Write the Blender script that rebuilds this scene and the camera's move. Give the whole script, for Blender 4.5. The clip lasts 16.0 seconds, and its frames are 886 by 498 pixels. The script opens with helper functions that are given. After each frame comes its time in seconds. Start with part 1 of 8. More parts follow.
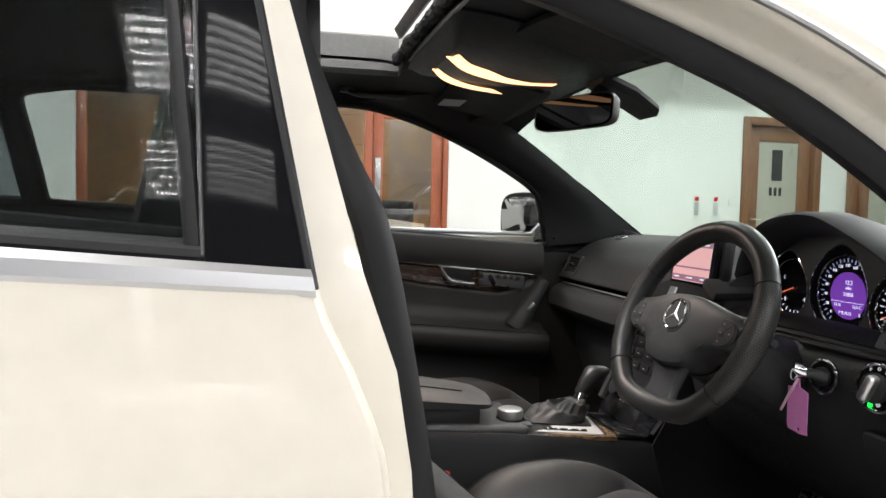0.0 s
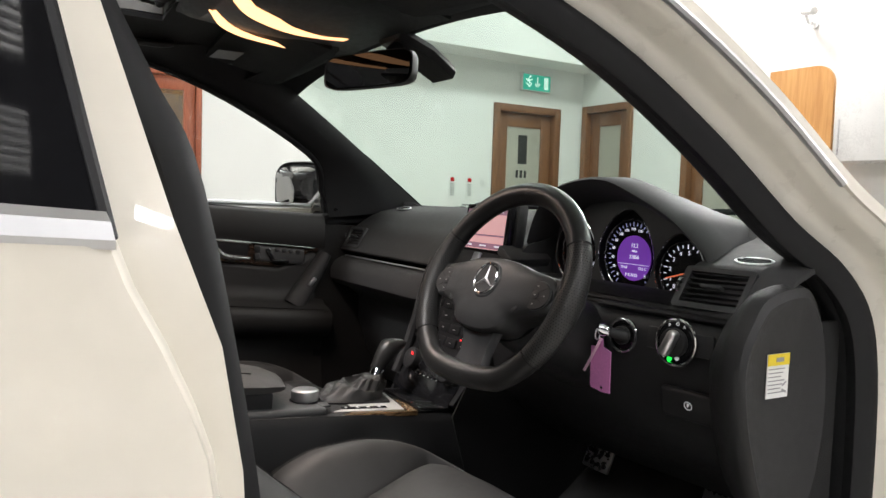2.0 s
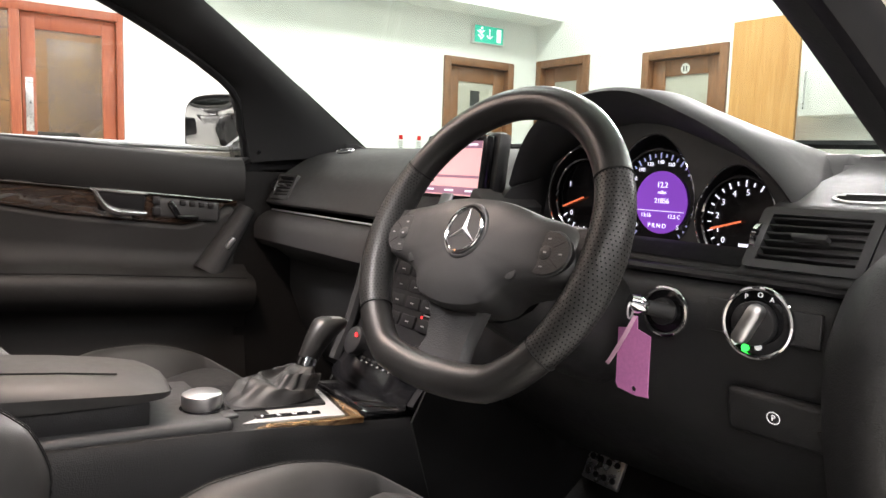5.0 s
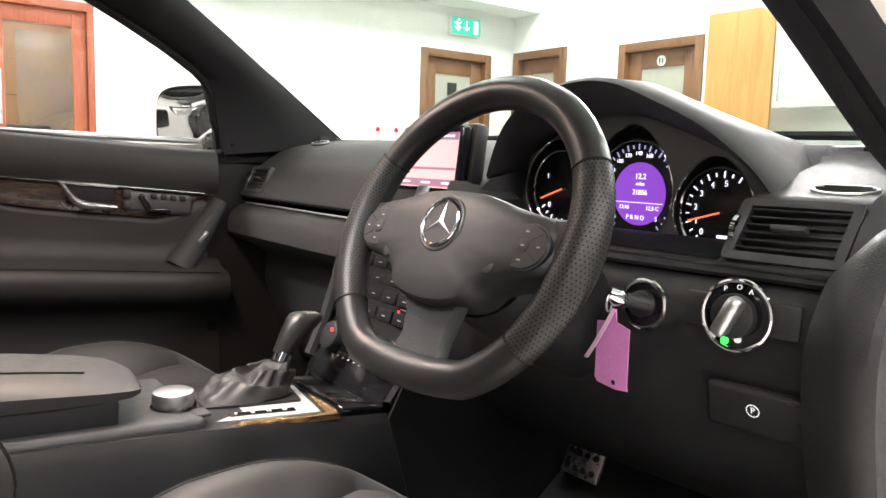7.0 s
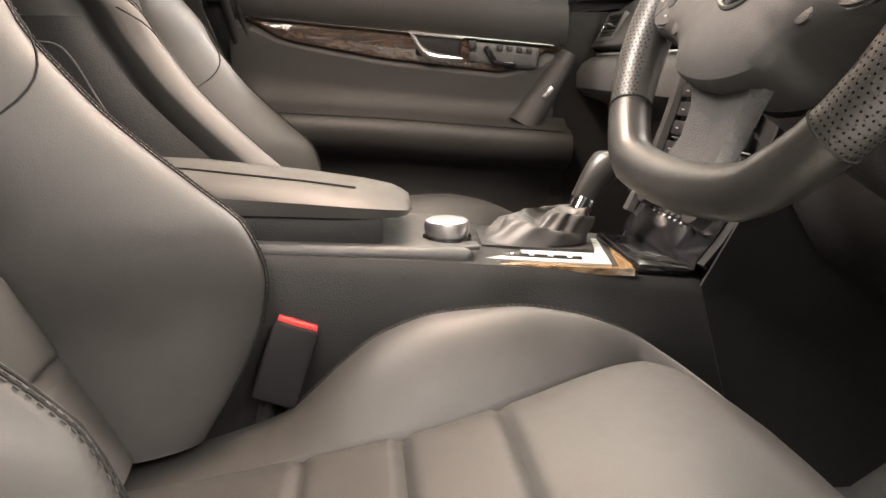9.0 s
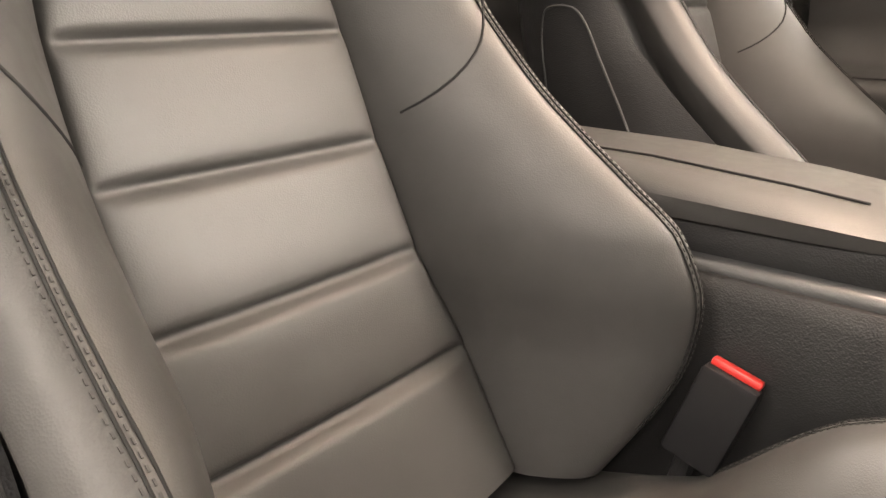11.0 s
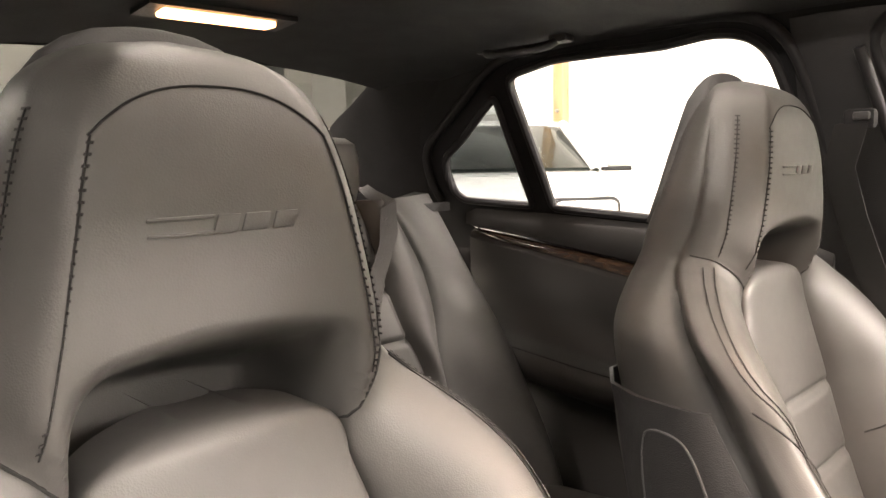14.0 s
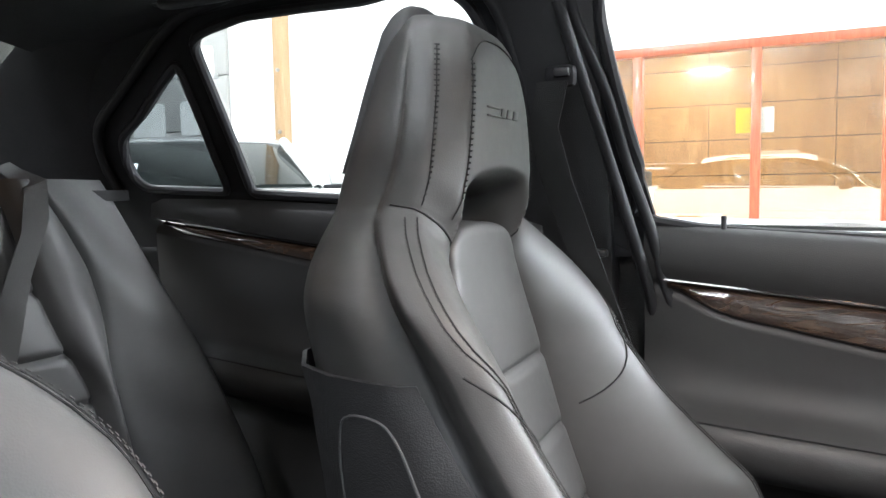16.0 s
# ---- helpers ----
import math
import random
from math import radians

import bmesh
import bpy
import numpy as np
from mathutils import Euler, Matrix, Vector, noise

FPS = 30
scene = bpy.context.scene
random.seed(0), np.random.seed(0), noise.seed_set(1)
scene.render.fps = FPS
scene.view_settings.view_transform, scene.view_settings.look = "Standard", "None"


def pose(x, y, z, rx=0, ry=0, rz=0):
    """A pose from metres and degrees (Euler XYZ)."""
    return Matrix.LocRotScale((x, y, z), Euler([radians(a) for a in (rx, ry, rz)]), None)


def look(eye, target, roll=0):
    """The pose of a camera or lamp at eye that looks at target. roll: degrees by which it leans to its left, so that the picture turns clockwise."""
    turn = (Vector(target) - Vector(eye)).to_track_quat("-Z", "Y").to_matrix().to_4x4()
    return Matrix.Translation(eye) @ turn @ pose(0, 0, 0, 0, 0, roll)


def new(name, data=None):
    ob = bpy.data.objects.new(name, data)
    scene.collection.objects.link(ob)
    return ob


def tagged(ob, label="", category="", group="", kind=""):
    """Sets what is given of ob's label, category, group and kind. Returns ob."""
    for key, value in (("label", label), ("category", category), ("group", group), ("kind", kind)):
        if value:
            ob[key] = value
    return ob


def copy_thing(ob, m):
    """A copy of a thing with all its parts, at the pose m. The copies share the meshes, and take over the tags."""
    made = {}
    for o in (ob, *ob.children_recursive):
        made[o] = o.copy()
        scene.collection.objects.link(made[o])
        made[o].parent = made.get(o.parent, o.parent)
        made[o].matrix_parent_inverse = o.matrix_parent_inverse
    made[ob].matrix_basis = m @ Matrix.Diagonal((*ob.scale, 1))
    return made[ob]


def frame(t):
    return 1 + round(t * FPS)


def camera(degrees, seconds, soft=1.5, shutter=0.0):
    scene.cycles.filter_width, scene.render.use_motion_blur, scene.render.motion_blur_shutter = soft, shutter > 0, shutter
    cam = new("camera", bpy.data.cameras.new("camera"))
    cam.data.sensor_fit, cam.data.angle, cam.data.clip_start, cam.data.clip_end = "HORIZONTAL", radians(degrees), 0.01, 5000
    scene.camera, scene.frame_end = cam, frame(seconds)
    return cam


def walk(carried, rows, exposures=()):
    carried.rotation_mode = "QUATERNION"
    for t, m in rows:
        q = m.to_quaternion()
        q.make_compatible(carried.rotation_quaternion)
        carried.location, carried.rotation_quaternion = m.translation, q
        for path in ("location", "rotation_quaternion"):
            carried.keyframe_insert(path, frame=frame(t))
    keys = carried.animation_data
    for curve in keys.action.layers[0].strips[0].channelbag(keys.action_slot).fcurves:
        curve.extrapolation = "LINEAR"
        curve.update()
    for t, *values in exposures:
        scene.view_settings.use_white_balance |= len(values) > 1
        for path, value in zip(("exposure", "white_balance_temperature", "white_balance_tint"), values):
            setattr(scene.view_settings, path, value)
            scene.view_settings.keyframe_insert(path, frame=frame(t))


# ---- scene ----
cam = camera(61.09, 16.0)
PATH = [
    (0, (1.5261, -0.2440, 1.0220), (-0.4215, 0.2000, 0.9225), 1.37),
    (0.5, (1.4813, -0.2617, 1.0118), (-0.3940, 0.4253, 0.9040), 1.68),
    (1, (1.4479, -0.2816, 1.0187), (-0.3425, 0.6019, 0.9021), 1.79),
    (1.5, (1.4360, -0.2942, 1.0096), (-0.2967, 0.6974, 0.8893), 1.96),
    (2, (1.3867, -0.2772, 0.9834), (-0.3144, 0.7667, 0.8550), 1.87),
    (2.5, (1.2823, -0.2185, 0.9645), (-0.4002, 0.8533, 0.8223), 1.78),
    (3, (1.1826, -0.1651, 0.9370), (-0.4932, 0.9157, 0.7824), 1.74),
    (3.5, (1.0852, -0.1193, 0.9242), (-0.5847, 0.9678, 0.7525), 1.83),
    (4, (1.0398, -0.0822, 0.9218), (-0.6132, 1.0270, 0.7290), 1.79),
    (6.5, (1.0234, -0.0607, 0.9307), (-0.5602, 1.1385, 0.6982), 1.66),
    (7, (1.0154, -0.0543, 0.9240), (-0.5649, 1.1488, 0.6888), 1.61),
    (7.5, (0.9810, -0.0226, 0.8883), (-0.6249, 1.1439, 0.6422), 1.46),
    (8, (0.9550, 0.0365, 0.8450), (-0.7636, 1.0089, 0.5275), 0.96),
    (8.5, (0.9445, 0.1183, 0.8232), (-0.9237, 0.7132, 0.4283), 0.91),
    (8.6, (0.9434, 0.1120, 0.8202), (-0.9320, 0.6783, 0.4175), 0.43),
    (9, (0.9169, 0.1505, 0.7936), (-1.0146, 0.3534, 0.3158), -0.11),
    (9.2, (0.9064, 0.1649, 0.7774), (-1.0282, 0.1831, 0.2703), -1.13),
    (11.4, (0.6990, 0.2570, 0.8340), (-0.7080, -1.0310, 0.2430), -1.95),
    (11.5, (0.6976, 0.2451, 0.8547), (-0.7099, -1.0434, 0.2559), -1.93),
    (12, (0.6992, 0.2045, 0.9398), (-0.6574, -1.1521, 0.3749), -2.44),
    (12.5, (0.6776, 0.1670, 1.0323), (-0.6494, -1.2334, 0.5051), -1.98),
    (13, (0.6591, 0.1435, 1.1056), (-0.6828, -1.2687, 0.6530), -1.58),
    (13.5, (0.6468, 0.1373, 1.1390), (-0.7184, -1.2843, 0.7996), -1.39),
    (14, (0.6032, 0.1519, 1.1337), (-0.7817, -1.2715, 0.8970), -1.24),
    (14.5, (0.5255, 0.1408, 1.1207), (-0.9065, -1.2423, 0.9302), -1.18),
    (15, (0.4490, 0.1167, 1.1027), (-1.0812, -1.1600, 0.9344), -1.17),
    (15.5, (0.4212, 0.0942, 1.0679), (-1.2749, -0.9529, 0.9036), -1.14),
    (16, (0.4323, 0.0927, 1.0306), (-1.3677, -0.7635, 0.8663), -0.95),
]
walk(cam, [(t, look(e, g, r)) for t, e, g, r in PATH], exposures=[(0, 0.16, 6200, 12), (0.8, 0.14, 6200, 12), (1.5, 0.03, 6250, 12), (2.5, -0.12, 6350, 13), (3.2, 0.48, 6450, 15), (4, 0.77, 6500, 16), (7, 1.10, 6500, 16), (8.3, 1.70, 6900, 16), (9, 1.78, 7200, 16), (11.5, 1.68, 7450, 16), (12.5, 1.86, 7600, 16), (13.5, 2.12, 7480, 17), (14.0, 2.26, 7420, 18), (14.5, 2.64, 7350, 18), (15.3, 2.38, 6150, 11), (16, 1.72, 5750, 9)])

# ---- light ----
world = bpy.data.worlds.new("showroom_world")
scene.world = world
world.use_nodes = True
world.node_tree.nodes["Background"].inputs[0].default_value = (0.9, 0.95, 1.0, 1)
world.node_tree.nodes["Background"].inputs[1].default_value = 0.02


def area_lamp(name, at, size, size_y, power, colour=(1, 0.975, 0.935), target=None, spread=180):
    data = bpy.data.lights.new(name, "AREA")
    data.shape, data.size, data.size_y, data.energy, data.color = "RECTANGLE", size, size_y, power, colour
    data.spread = radians(spread)
    ob = new(name, data)
    ob.matrix_world = look(at, target or (at[0], at[1] + 0.001, at[2] - 1))
    return ob


# showroom luminaires, x, y, watts; all but x 3.0 and 3.9 are added fill
LUMINAIRES_AND_FILL = [(-3.6, -5.4, 50), (-3.6, -1.6, 40), (-3.6, 1.6, 50), (0.5, -5.4, 35), (0.1, -2.6, 240), (-3.2, 4.7, 140), (2.2, 4.0, 45), (4.2, 3.2, 45), (-2.0, 5.5, 95), (0.6, 5.5, 22), (3.4, 5.3, 10),
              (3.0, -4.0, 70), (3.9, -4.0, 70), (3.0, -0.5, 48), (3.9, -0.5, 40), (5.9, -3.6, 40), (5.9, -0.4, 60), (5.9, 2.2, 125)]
CEIL = 4.6
FILL_PENDANT = 3.30
for lx, ly, watts in LUMINAIRES_AND_FILL:
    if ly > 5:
        # unseen hanging louvred fittings, added ahead of the car to throw light at it
        area_lamp("luminaire_and_fill_light", (lx, ly, FILL_PENDANT - 0.12), 0.55, 0.8, watts, target=(0.1, -0.4, 0.9), spread=100)
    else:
        area_lamp("luminaire_and_fill_light", (lx, ly, CEIL - (0.035 if lx in (3.0, 3.9) else 0.12)), 0.55, 1.15, watts)
# the car's own reading and dome lamps, lit
area_lamp("reading_light", (-0.09, 0.21, 1.318), 0.32, 0.05, 2.5, (1, 0.82, 0.69), spread=128)
area_lamp("dome_light", (0.0, -0.965, 1.325), 0.20, 0.04, 0.1, (1, 0.66, 0.40))


# ---- materials ----
def mat(name, col, rough=0.5, metal=0.0, bump=0.0, bscale=300.0, var=0.15, vscale=6.0, coat=0.0, emit=0.0, spec=0.5, rvar=0.08, col2=None):
    m = bpy.data.materials.new(name)
    m.use_nodes = True
    nt = m.node_tree
    p = nt.nodes["Principled BSDF"]
    p.inputs["Roughness"].default_value = rough
    p.inputs["Metallic"].default_value = metal
    p.inputs["Coat Weight"].default_value = coat
    p.inputs["Coat Roughness"].default_value = 0.03
    p.inputs["Specular IOR Level"].default_value = spec
    p.inputs["Base Color"].default_value = (*col, 1)
    if emit:
        p.inputs["Emission Color"].default_value = (*col, 1)
        p.inputs["Emission Strength"].default_value = emit
    if var or bump:
        tc = nt.nodes.new("ShaderNodeTexCoord")
        if var:
            n1 = nt.nodes.new("ShaderNodeTexNoise")
            n1.inputs["Scale"].default_value, n1.inputs["Detail"].default_value = vscale, 6
            nt.links.new(tc.outputs["Object"], n1.inputs["Vector"])
            n2 = nt.nodes.new("ShaderNodeTexNoise")
            n2.inputs["Scale"].default_value, n2.inputs["Detail"].default_value = vscale * 14, 3
            nt.links.new(tc.outputs["Object"], n2.inputs["Vector"])
            mx = nt.nodes.new("ShaderNodeMath")
            mx.operation = "ADD"
            nt.links.new(n1.outputs["Fac"], mx.inputs[0])
            nt.links.new(n2.outputs["Fac"], mx.inputs[1])
            ramp = nt.nodes.new("ShaderNodeMapRange")
            ramp.inputs["From Min"].default_value, ramp.inputs["From Max"].default_value = 0.7, 1.3
            nt.links.new(mx.outputs[0], ramp.inputs["Value"])
            mix = nt.nodes.new("ShaderNodeMix")
            mix.data_type = "RGBA"
            a = tuple(c * (1 - var) for c in col)
            b = col2 or tuple(min(1, c * (1 + var)) for c in col)
            mix.inputs["A"].default_value, mix.inputs["B"].default_value = (*a, 1), (*b, 1)
            nt.links.new(ramp.outputs[0], mix.inputs["Factor"])
            nt.links.new(mix.outputs["Result"], p.inputs["Base Color"])
            rr = nt.nodes.new("ShaderNodeMapRange")
            rr.inputs["To Min"].default_value, rr.inputs["To Max"].default_value = max(0, rough - rvar), min(1, rough + rvar)
            nt.links.new(ramp.outputs[0], rr.inputs["Value"])
            nt.links.new(rr.outputs[0], p.inputs["Roughness"])
        if bump:
            v = nt.nodes.new("ShaderNodeTexVoronoi")
            v.inputs["Scale"].default_value = bscale
            nt.links.new(tc.outputs["Object"], v.inputs["Vector"])
            bp = nt.nodes.new("ShaderNodeBump")
            bp.inputs["Strength"].default_value, bp.inputs["Distance"].default_value = bump, 0.002
            nt.links.new(v.outputs["Distance"], bp.inputs["Height"])
            nt.links.new(bp.outputs[0], p.inputs["Normal"])
    return m


def wood(name, a, b, scale=(1, 1, 8), rough=0.35, coat=0.3, detail=9.0, dist=2.5, size=3.0):
    m = mat(name, a, rough=rough, var=0, coat=coat)
    nt = m.node_tree
    p = nt.nodes["Principled BSDF"]
    tc = nt.nodes.new("ShaderNodeTexCoord")
    mp = nt.nodes.new("ShaderNodeMapping")
    mp.inputs["Scale"].default_value = scale
    nt.links.new(tc.outputs["Object"], mp.inputs["Vector"])
    n = nt.nodes.new("ShaderNodeTexNoise")
    n.inputs["Scale"].default_value, n.inputs["Detail"].default_value, n.inputs["Distortion"].default_value = size, detail, dist
    nt.links.new(mp.outputs[0], n.inputs["Vector"])
    r = nt.nodes.new("ShaderNodeValToRGB")
    r.color_ramp.elements[0].position, r.color_ramp.elements[1].position = 0.32, 0.68
    r.color_ramp.elements[0].color, r.color_ramp.elements[1].color = (*a, 1), (*b, 1)
    nt.links.new(n.outputs["Fac"], r.inputs[0])
    nt.links.new(r.outputs[0], p.inputs["Base Color"])
    return m


def glass(name, tint, gloss=0.9, rough=0.0, base=0.022):
    m = bpy.data.materials.new(name)
    m.use_nodes = True
    nt = m.node_tree
    nt.nodes.remove(nt.nodes["Principled BSDF"])
    out = nt.nodes["Material Output"]
    tr, gl, fr, mx, pw, ad = (nt.nodes.new("ShaderNode" + k) for k in ("BsdfTransparent", "BsdfGlossy", "LayerWeight", "MixShader", "Math", "Math"))
    tr.inputs[0].default_value = (*tint, 1)
    gl.inputs["Color"].default_value, gl.inputs["Roughness"].default_value = (gloss, gloss, gloss, 1), rough
    pw.operation, ad.operation = "POWER", "MULTIPLY_ADD"
    pw.inputs[1].default_value, ad.inputs[1].default_value, ad.inputs[2].default_value = 4.0, 0.45, base
    nt.links.new(fr.outputs["Facing"], pw.inputs[0])
    nt.links.new(pw.outputs[0], ad.inputs[0])
    nt.links.new(ad.outputs[0], mx.inputs[0])
    nt.links.new(tr.outputs[0], mx.inputs[1])
    nt.links.new(gl.outputs[0], mx.inputs[2])
    nt.links.new(mx.outputs[0], out.inputs[0])
    return m


LEATHER = mat("black_nappa_leather", (0.044, 0.0428, 0.0415), rough=0.52, bump=0.07, bscale=760, var=0.08, rvar=0.05, vscale=5)
WHEEL_LEATHER = mat("smooth_black_wheel_leather", (0.016, 0.0155, 0.015), rough=0.34, bump=0.06, bscale=700, var=0.08, rvar=0.05)
DOOR_VINYL = mat("black_door_vinyl", (0.026, 0.0256, 0.0252), rough=0.56, bump=0.10, bscale=620, var=0.10, spec=0.3)
LEATHER_DASH = mat("black_grained_vinyl", (0.046, 0.046, 0.047), rough=0.66, bump=0.12, bscale=620, var=0.10, spec=0.26)
PLASTIC = mat("black_soft_plastic", (0.018, 0.018, 0.019), rough=0.5, spec=0.4, bump=0.2, bscale=600, var=0.12)
PIANO = mat("piano_black_lacquer", (0.006, 0.006, 0.007), rough=0.03, spec=0.05, var=0.1, rvar=0.01)
PLASTIC_GLOSS = mat("gloss_black_plastic", (0.008, 0.008, 0.009), rough=0.12, var=0.1)
DARK = mat("matt_black_plastic", (0.010, 0.010, 0.011), rough=0.7, spec=0.18, var=0.15)
GREYTRIM = mat("dark_grey_trim", (0.050, 0.051, 0.052), rough=0.42, var=0.08, bump=0.1, bscale=700)
CONSOLE = mat("black_console_plastic", (0.011, 0.011, 0.0115), rough=0.52, spec=0.3, bump=0.2, bscale=600, var=0.12)
BRIGHT = mat("silvered_handle", (0.72, 0.72, 0.72), rough=0.2, metal=0.85, var=0.02)
GAITER = mat("soft_black_gaiter_leather", (0.022, 0.0215, 0.021), rough=0.5, bump=0.1, bscale=700, var=0.10)
HUBGREY = mat("satin_black_airbag_cover", (0.026, 0.026, 0.0265), rough=0.46, var=0.06, bump=0.08, bscale=900)
CARPET = mat("black_carpet", (0.012, 0.012, 0.012), rough=0.95, bump=0.8, bscale=900, var=0.3, vscale=30)
HEADLINER = mat("black_headlining_cloth", (0.012, 0.012, 0.013), rough=0.9, bump=0.08, bscale=1500, var=0.15, vscale=20)
RUBBER = mat("black_rubber_seal", (0.014, 0.014, 0.015), rough=0.6, spec=0.25, var=0.12)
CHROME = mat("polished_chrome", (0.78, 0.78, 0.80), rough=0.09, metal=1, var=0.01, rvar=0.02)
SATIN = mat("satin_chrome", (0.60, 0.60, 0.61), rough=0.36, metal=1, var=0)
PAINT = mat("pearl_white_car_paint", (0.76, 0.715, 0.62), rough=0.35, coat=1.0, var=0.03, vscale=2)
BURL = wood("dark_burr_walnut", (0.016, 0.009, 0.006), (0.055, 0.034, 0.022), scale=(6, 2.2, 10), rough=0.2, coat=0.8, size=2.6, dist=4)
BURL2 = wood("brown_burr_walnut", (0.07, 0.035, 0.012), (0.34, 0.21, 0.10), scale=(6, 6, 10), rough=0.2, coat=0.8, size=3.2, dist=4)
STITCH = mat("grey_stitching", (0.030, 0.029, 0.028), rough=0.7, var=0.2, vscale=200)
STITCH_DARK = mat("dark_cross_stitching", (0.022, 0.022, 0.022), rough=0.75, spec=0.2, var=0.15, vscale=200)
SEAM = mat("dark_seam", (0.017, 0.017, 0.017), rough=0.8, spec=0.15, var=0.1)
BELT_BLACK = mat("woven_black_belt", (0.012, 0.012, 0.012), rough=0.7, spec=0.2, bump=0.5, bscale=1200, var=0.1, vscale=60)
BELT = mat("woven_grey_belt", (0.030, 0.029, 0.028), rough=0.65, bump=0.5, bscale=1200, var=0.1, vscale=60)
RED = mat("red_plastic", (0.62, 0.035, 0.03), rough=0.4, var=0.1)
PINK = mat("pink_plastic_tag", (0.62, 0.22, 0.50), rough=0.45, var=0.1, vscale=20)
PINKLIGHT = mat("pale_pink_tie", (0.80, 0.50, 0.66), rough=0.45, var=0.05)
YELLOW = mat("yellow_label", (0.80, 0.62, 0.03), rough=0.5, var=0.05)
PAPER = mat("white_label_paper", (0.78, 0.78, 0.76), rough=0.6, var=0.05)
INK = mat("black_ink", (0.02, 0.02, 0.02), rough=0.7, var=0.1)
GREYINK = mat("grey_ink", (0.30, 0.30, 0.30), rough=0.7, var=0.1)
# white print with a faint glow of its own mixed in
GLOWINK = mat("glowing_white_print", (0.8, 0.8, 0.8), rough=0.6, var=0.05, emit=0.25)
GREEN_LED = mat("green_lamp", (0.02, 0.9, 0.08), var=0, emit=1.3)
RED_LED = mat("red_lamp", (0.95, 0.03, 0.03), var=0, emit=1.6)
ORANGE_NEEDLE = mat("orange_needle", (0.95, 0.20, 0.08), var=0, emit=0.5)
PURPLE = mat("purple_display", (0.22, 0.055, 0.50), var=0, emit=0.45)
SCREEN = mat("pale_pink_screen", (0.80, 0.46, 0.47), var=0, emit=0.40)
SCREEN_BAR = mat("mauve_screen_bar", (0.30, 0.15, 0.22), var=0, emit=0.36)
DIALWHITE = mat("lit_dial_print", (0.75, 0.75, 0.85), var=0, emit=0.75)
DIALBLUE = mat("blue_dial_print", (0.52, 0.53, 0.88), var=0, emit=0.26)
WARM = mat("warm_lamp_lens", (1.0, 0.50, 0.22), var=0, emit=2.6)
MIRROR = mat("mirror_glass", (0.52, 0.51, 0.50), rough=0.0, metal=1, var=0)
MIRROR_DARK = mat("tinted_mirror_glass", (0.035, 0.036, 0.038), rough=0.02, metal=1, var=0)
SCREENGLASS = glass("tinted_windscreen_glass", (0.80, 0.88, 0.84))
CLEAR = glass("clear_window_glass", (0.95, 0.97, 0.96))
REAR_TINT = glass("dark_tinted_rear_glass", (0.43, 0.44, 0.43), gloss=0.05)
QTINT = glass("tinted_quarter_glass", (0.50, 0.53, 0.54))
TINT = glass("grey_tinted_glass", (0.62, 0.65, 0.64), gloss=0.05)
DOORGLASS = glass("rear_door_glass", (0.93, 0.95, 0.95), gloss=0.35)
OFFICEGLASS = glass("office_glass", (0.93, 0.93, 0.90), gloss=1.0, base=0.28)
WALL = mat("white_wall_paint", (0.80, 0.80, 0.78), rough=0.75, bump=0.08, bscale=90, var=0.03, vscale=1.2)
CEILING = mat("white_ceiling_paint", (0.78, 0.78, 0.77), rough=0.8, var=0.03, vscale=1.5)
FLOOR = mat("pale_grey_porcelain_tile", (0.54, 0.53, 0.505), rough=0.25, var=0.08, vscale=2)
GROUT = mat("grey_grout", (0.22, 0.21, 0.20), rough=0.9, var=0.15, vscale=30)
DOORWOOD = wood("brown_stained_door_wood", (0.14, 0.055, 0.022), (0.24, 0.105, 0.045), scale=(9, 9, 1.1), rough=0.4)
REDWOOD = wood("red_mahogany_frame_wood", (0.27, 0.065, 0.028), (0.38, 0.11, 0.05), scale=(9, 9, 1.1), rough=0.38)
LIGHTWOOD = wood("honey_oak_laminate", (0.50, 0.235, 0.07), (0.62, 0.33, 0.115), scale=(10, 10, 0.7), rough=0.4, detail=5, dist=1.0)
PANELWOOD = wood("oak_wall_panelling", (0.40, 0.22, 0.09), (0.52, 0.31, 0.14), scale=(3, 3, 0.8), rough=0.45, detail=5, dist=1.0)
CABINET = mat("white_cabinet_lacquer", (0.72, 0.72, 0.70), rough=0.3, var=0.03)
FROST = mat("frosted_glass_panel", (0.40, 0.38, 0.33), rough=0.3, var=0.05, vscale=2)
STEEL = mat("brushed_steel", (0.60, 0.60, 0.60), rough=0.3, metal=1, var=0.08)
SIGNGREEN = mat("green_exit_sign", (0.02, 0.42, 0.30), var=0, emit=0.7)
SIGNWHITE = mat("white_exit_symbol", (0.75, 0.95, 0.88), var=0, emit=0.9)
EXTRED = mat("red_extinguisher_paint", (0.55, 0.02, 0.02), rough=0.25, var=0.05)
BLOCKWORK = mat("painted_blockwork", (0.62, 0.61, 0.58), rough=0.85, bump=0.4, bscale=120, var=0.06, vscale=3)
MORTAR = mat("painted_mortar", (0.50, 0.49, 0.47), rough=0.9, var=0.08, vscale=9)
SHUTTERGREY = mat("dark_grey_steel", (0.10, 0.105, 0.11), rough=0.45, var=0.1)
DOORPANEL = mat("grey_sectional_door", (0.33, 0.325, 0.31), rough=0.6, bump=0.2, bscale=200, var=0.06)
TIMBER = wood("bare_timber_post", (0.35, 0.22, 0.11), (0.48, 0.33, 0.19), scale=(9, 9, 1), rough=0.6, coat=0)
ROOFGREY = mat("grey_sunroof_frame", (0.30, 0.30, 0.29), rough=0.5, var=0.1)
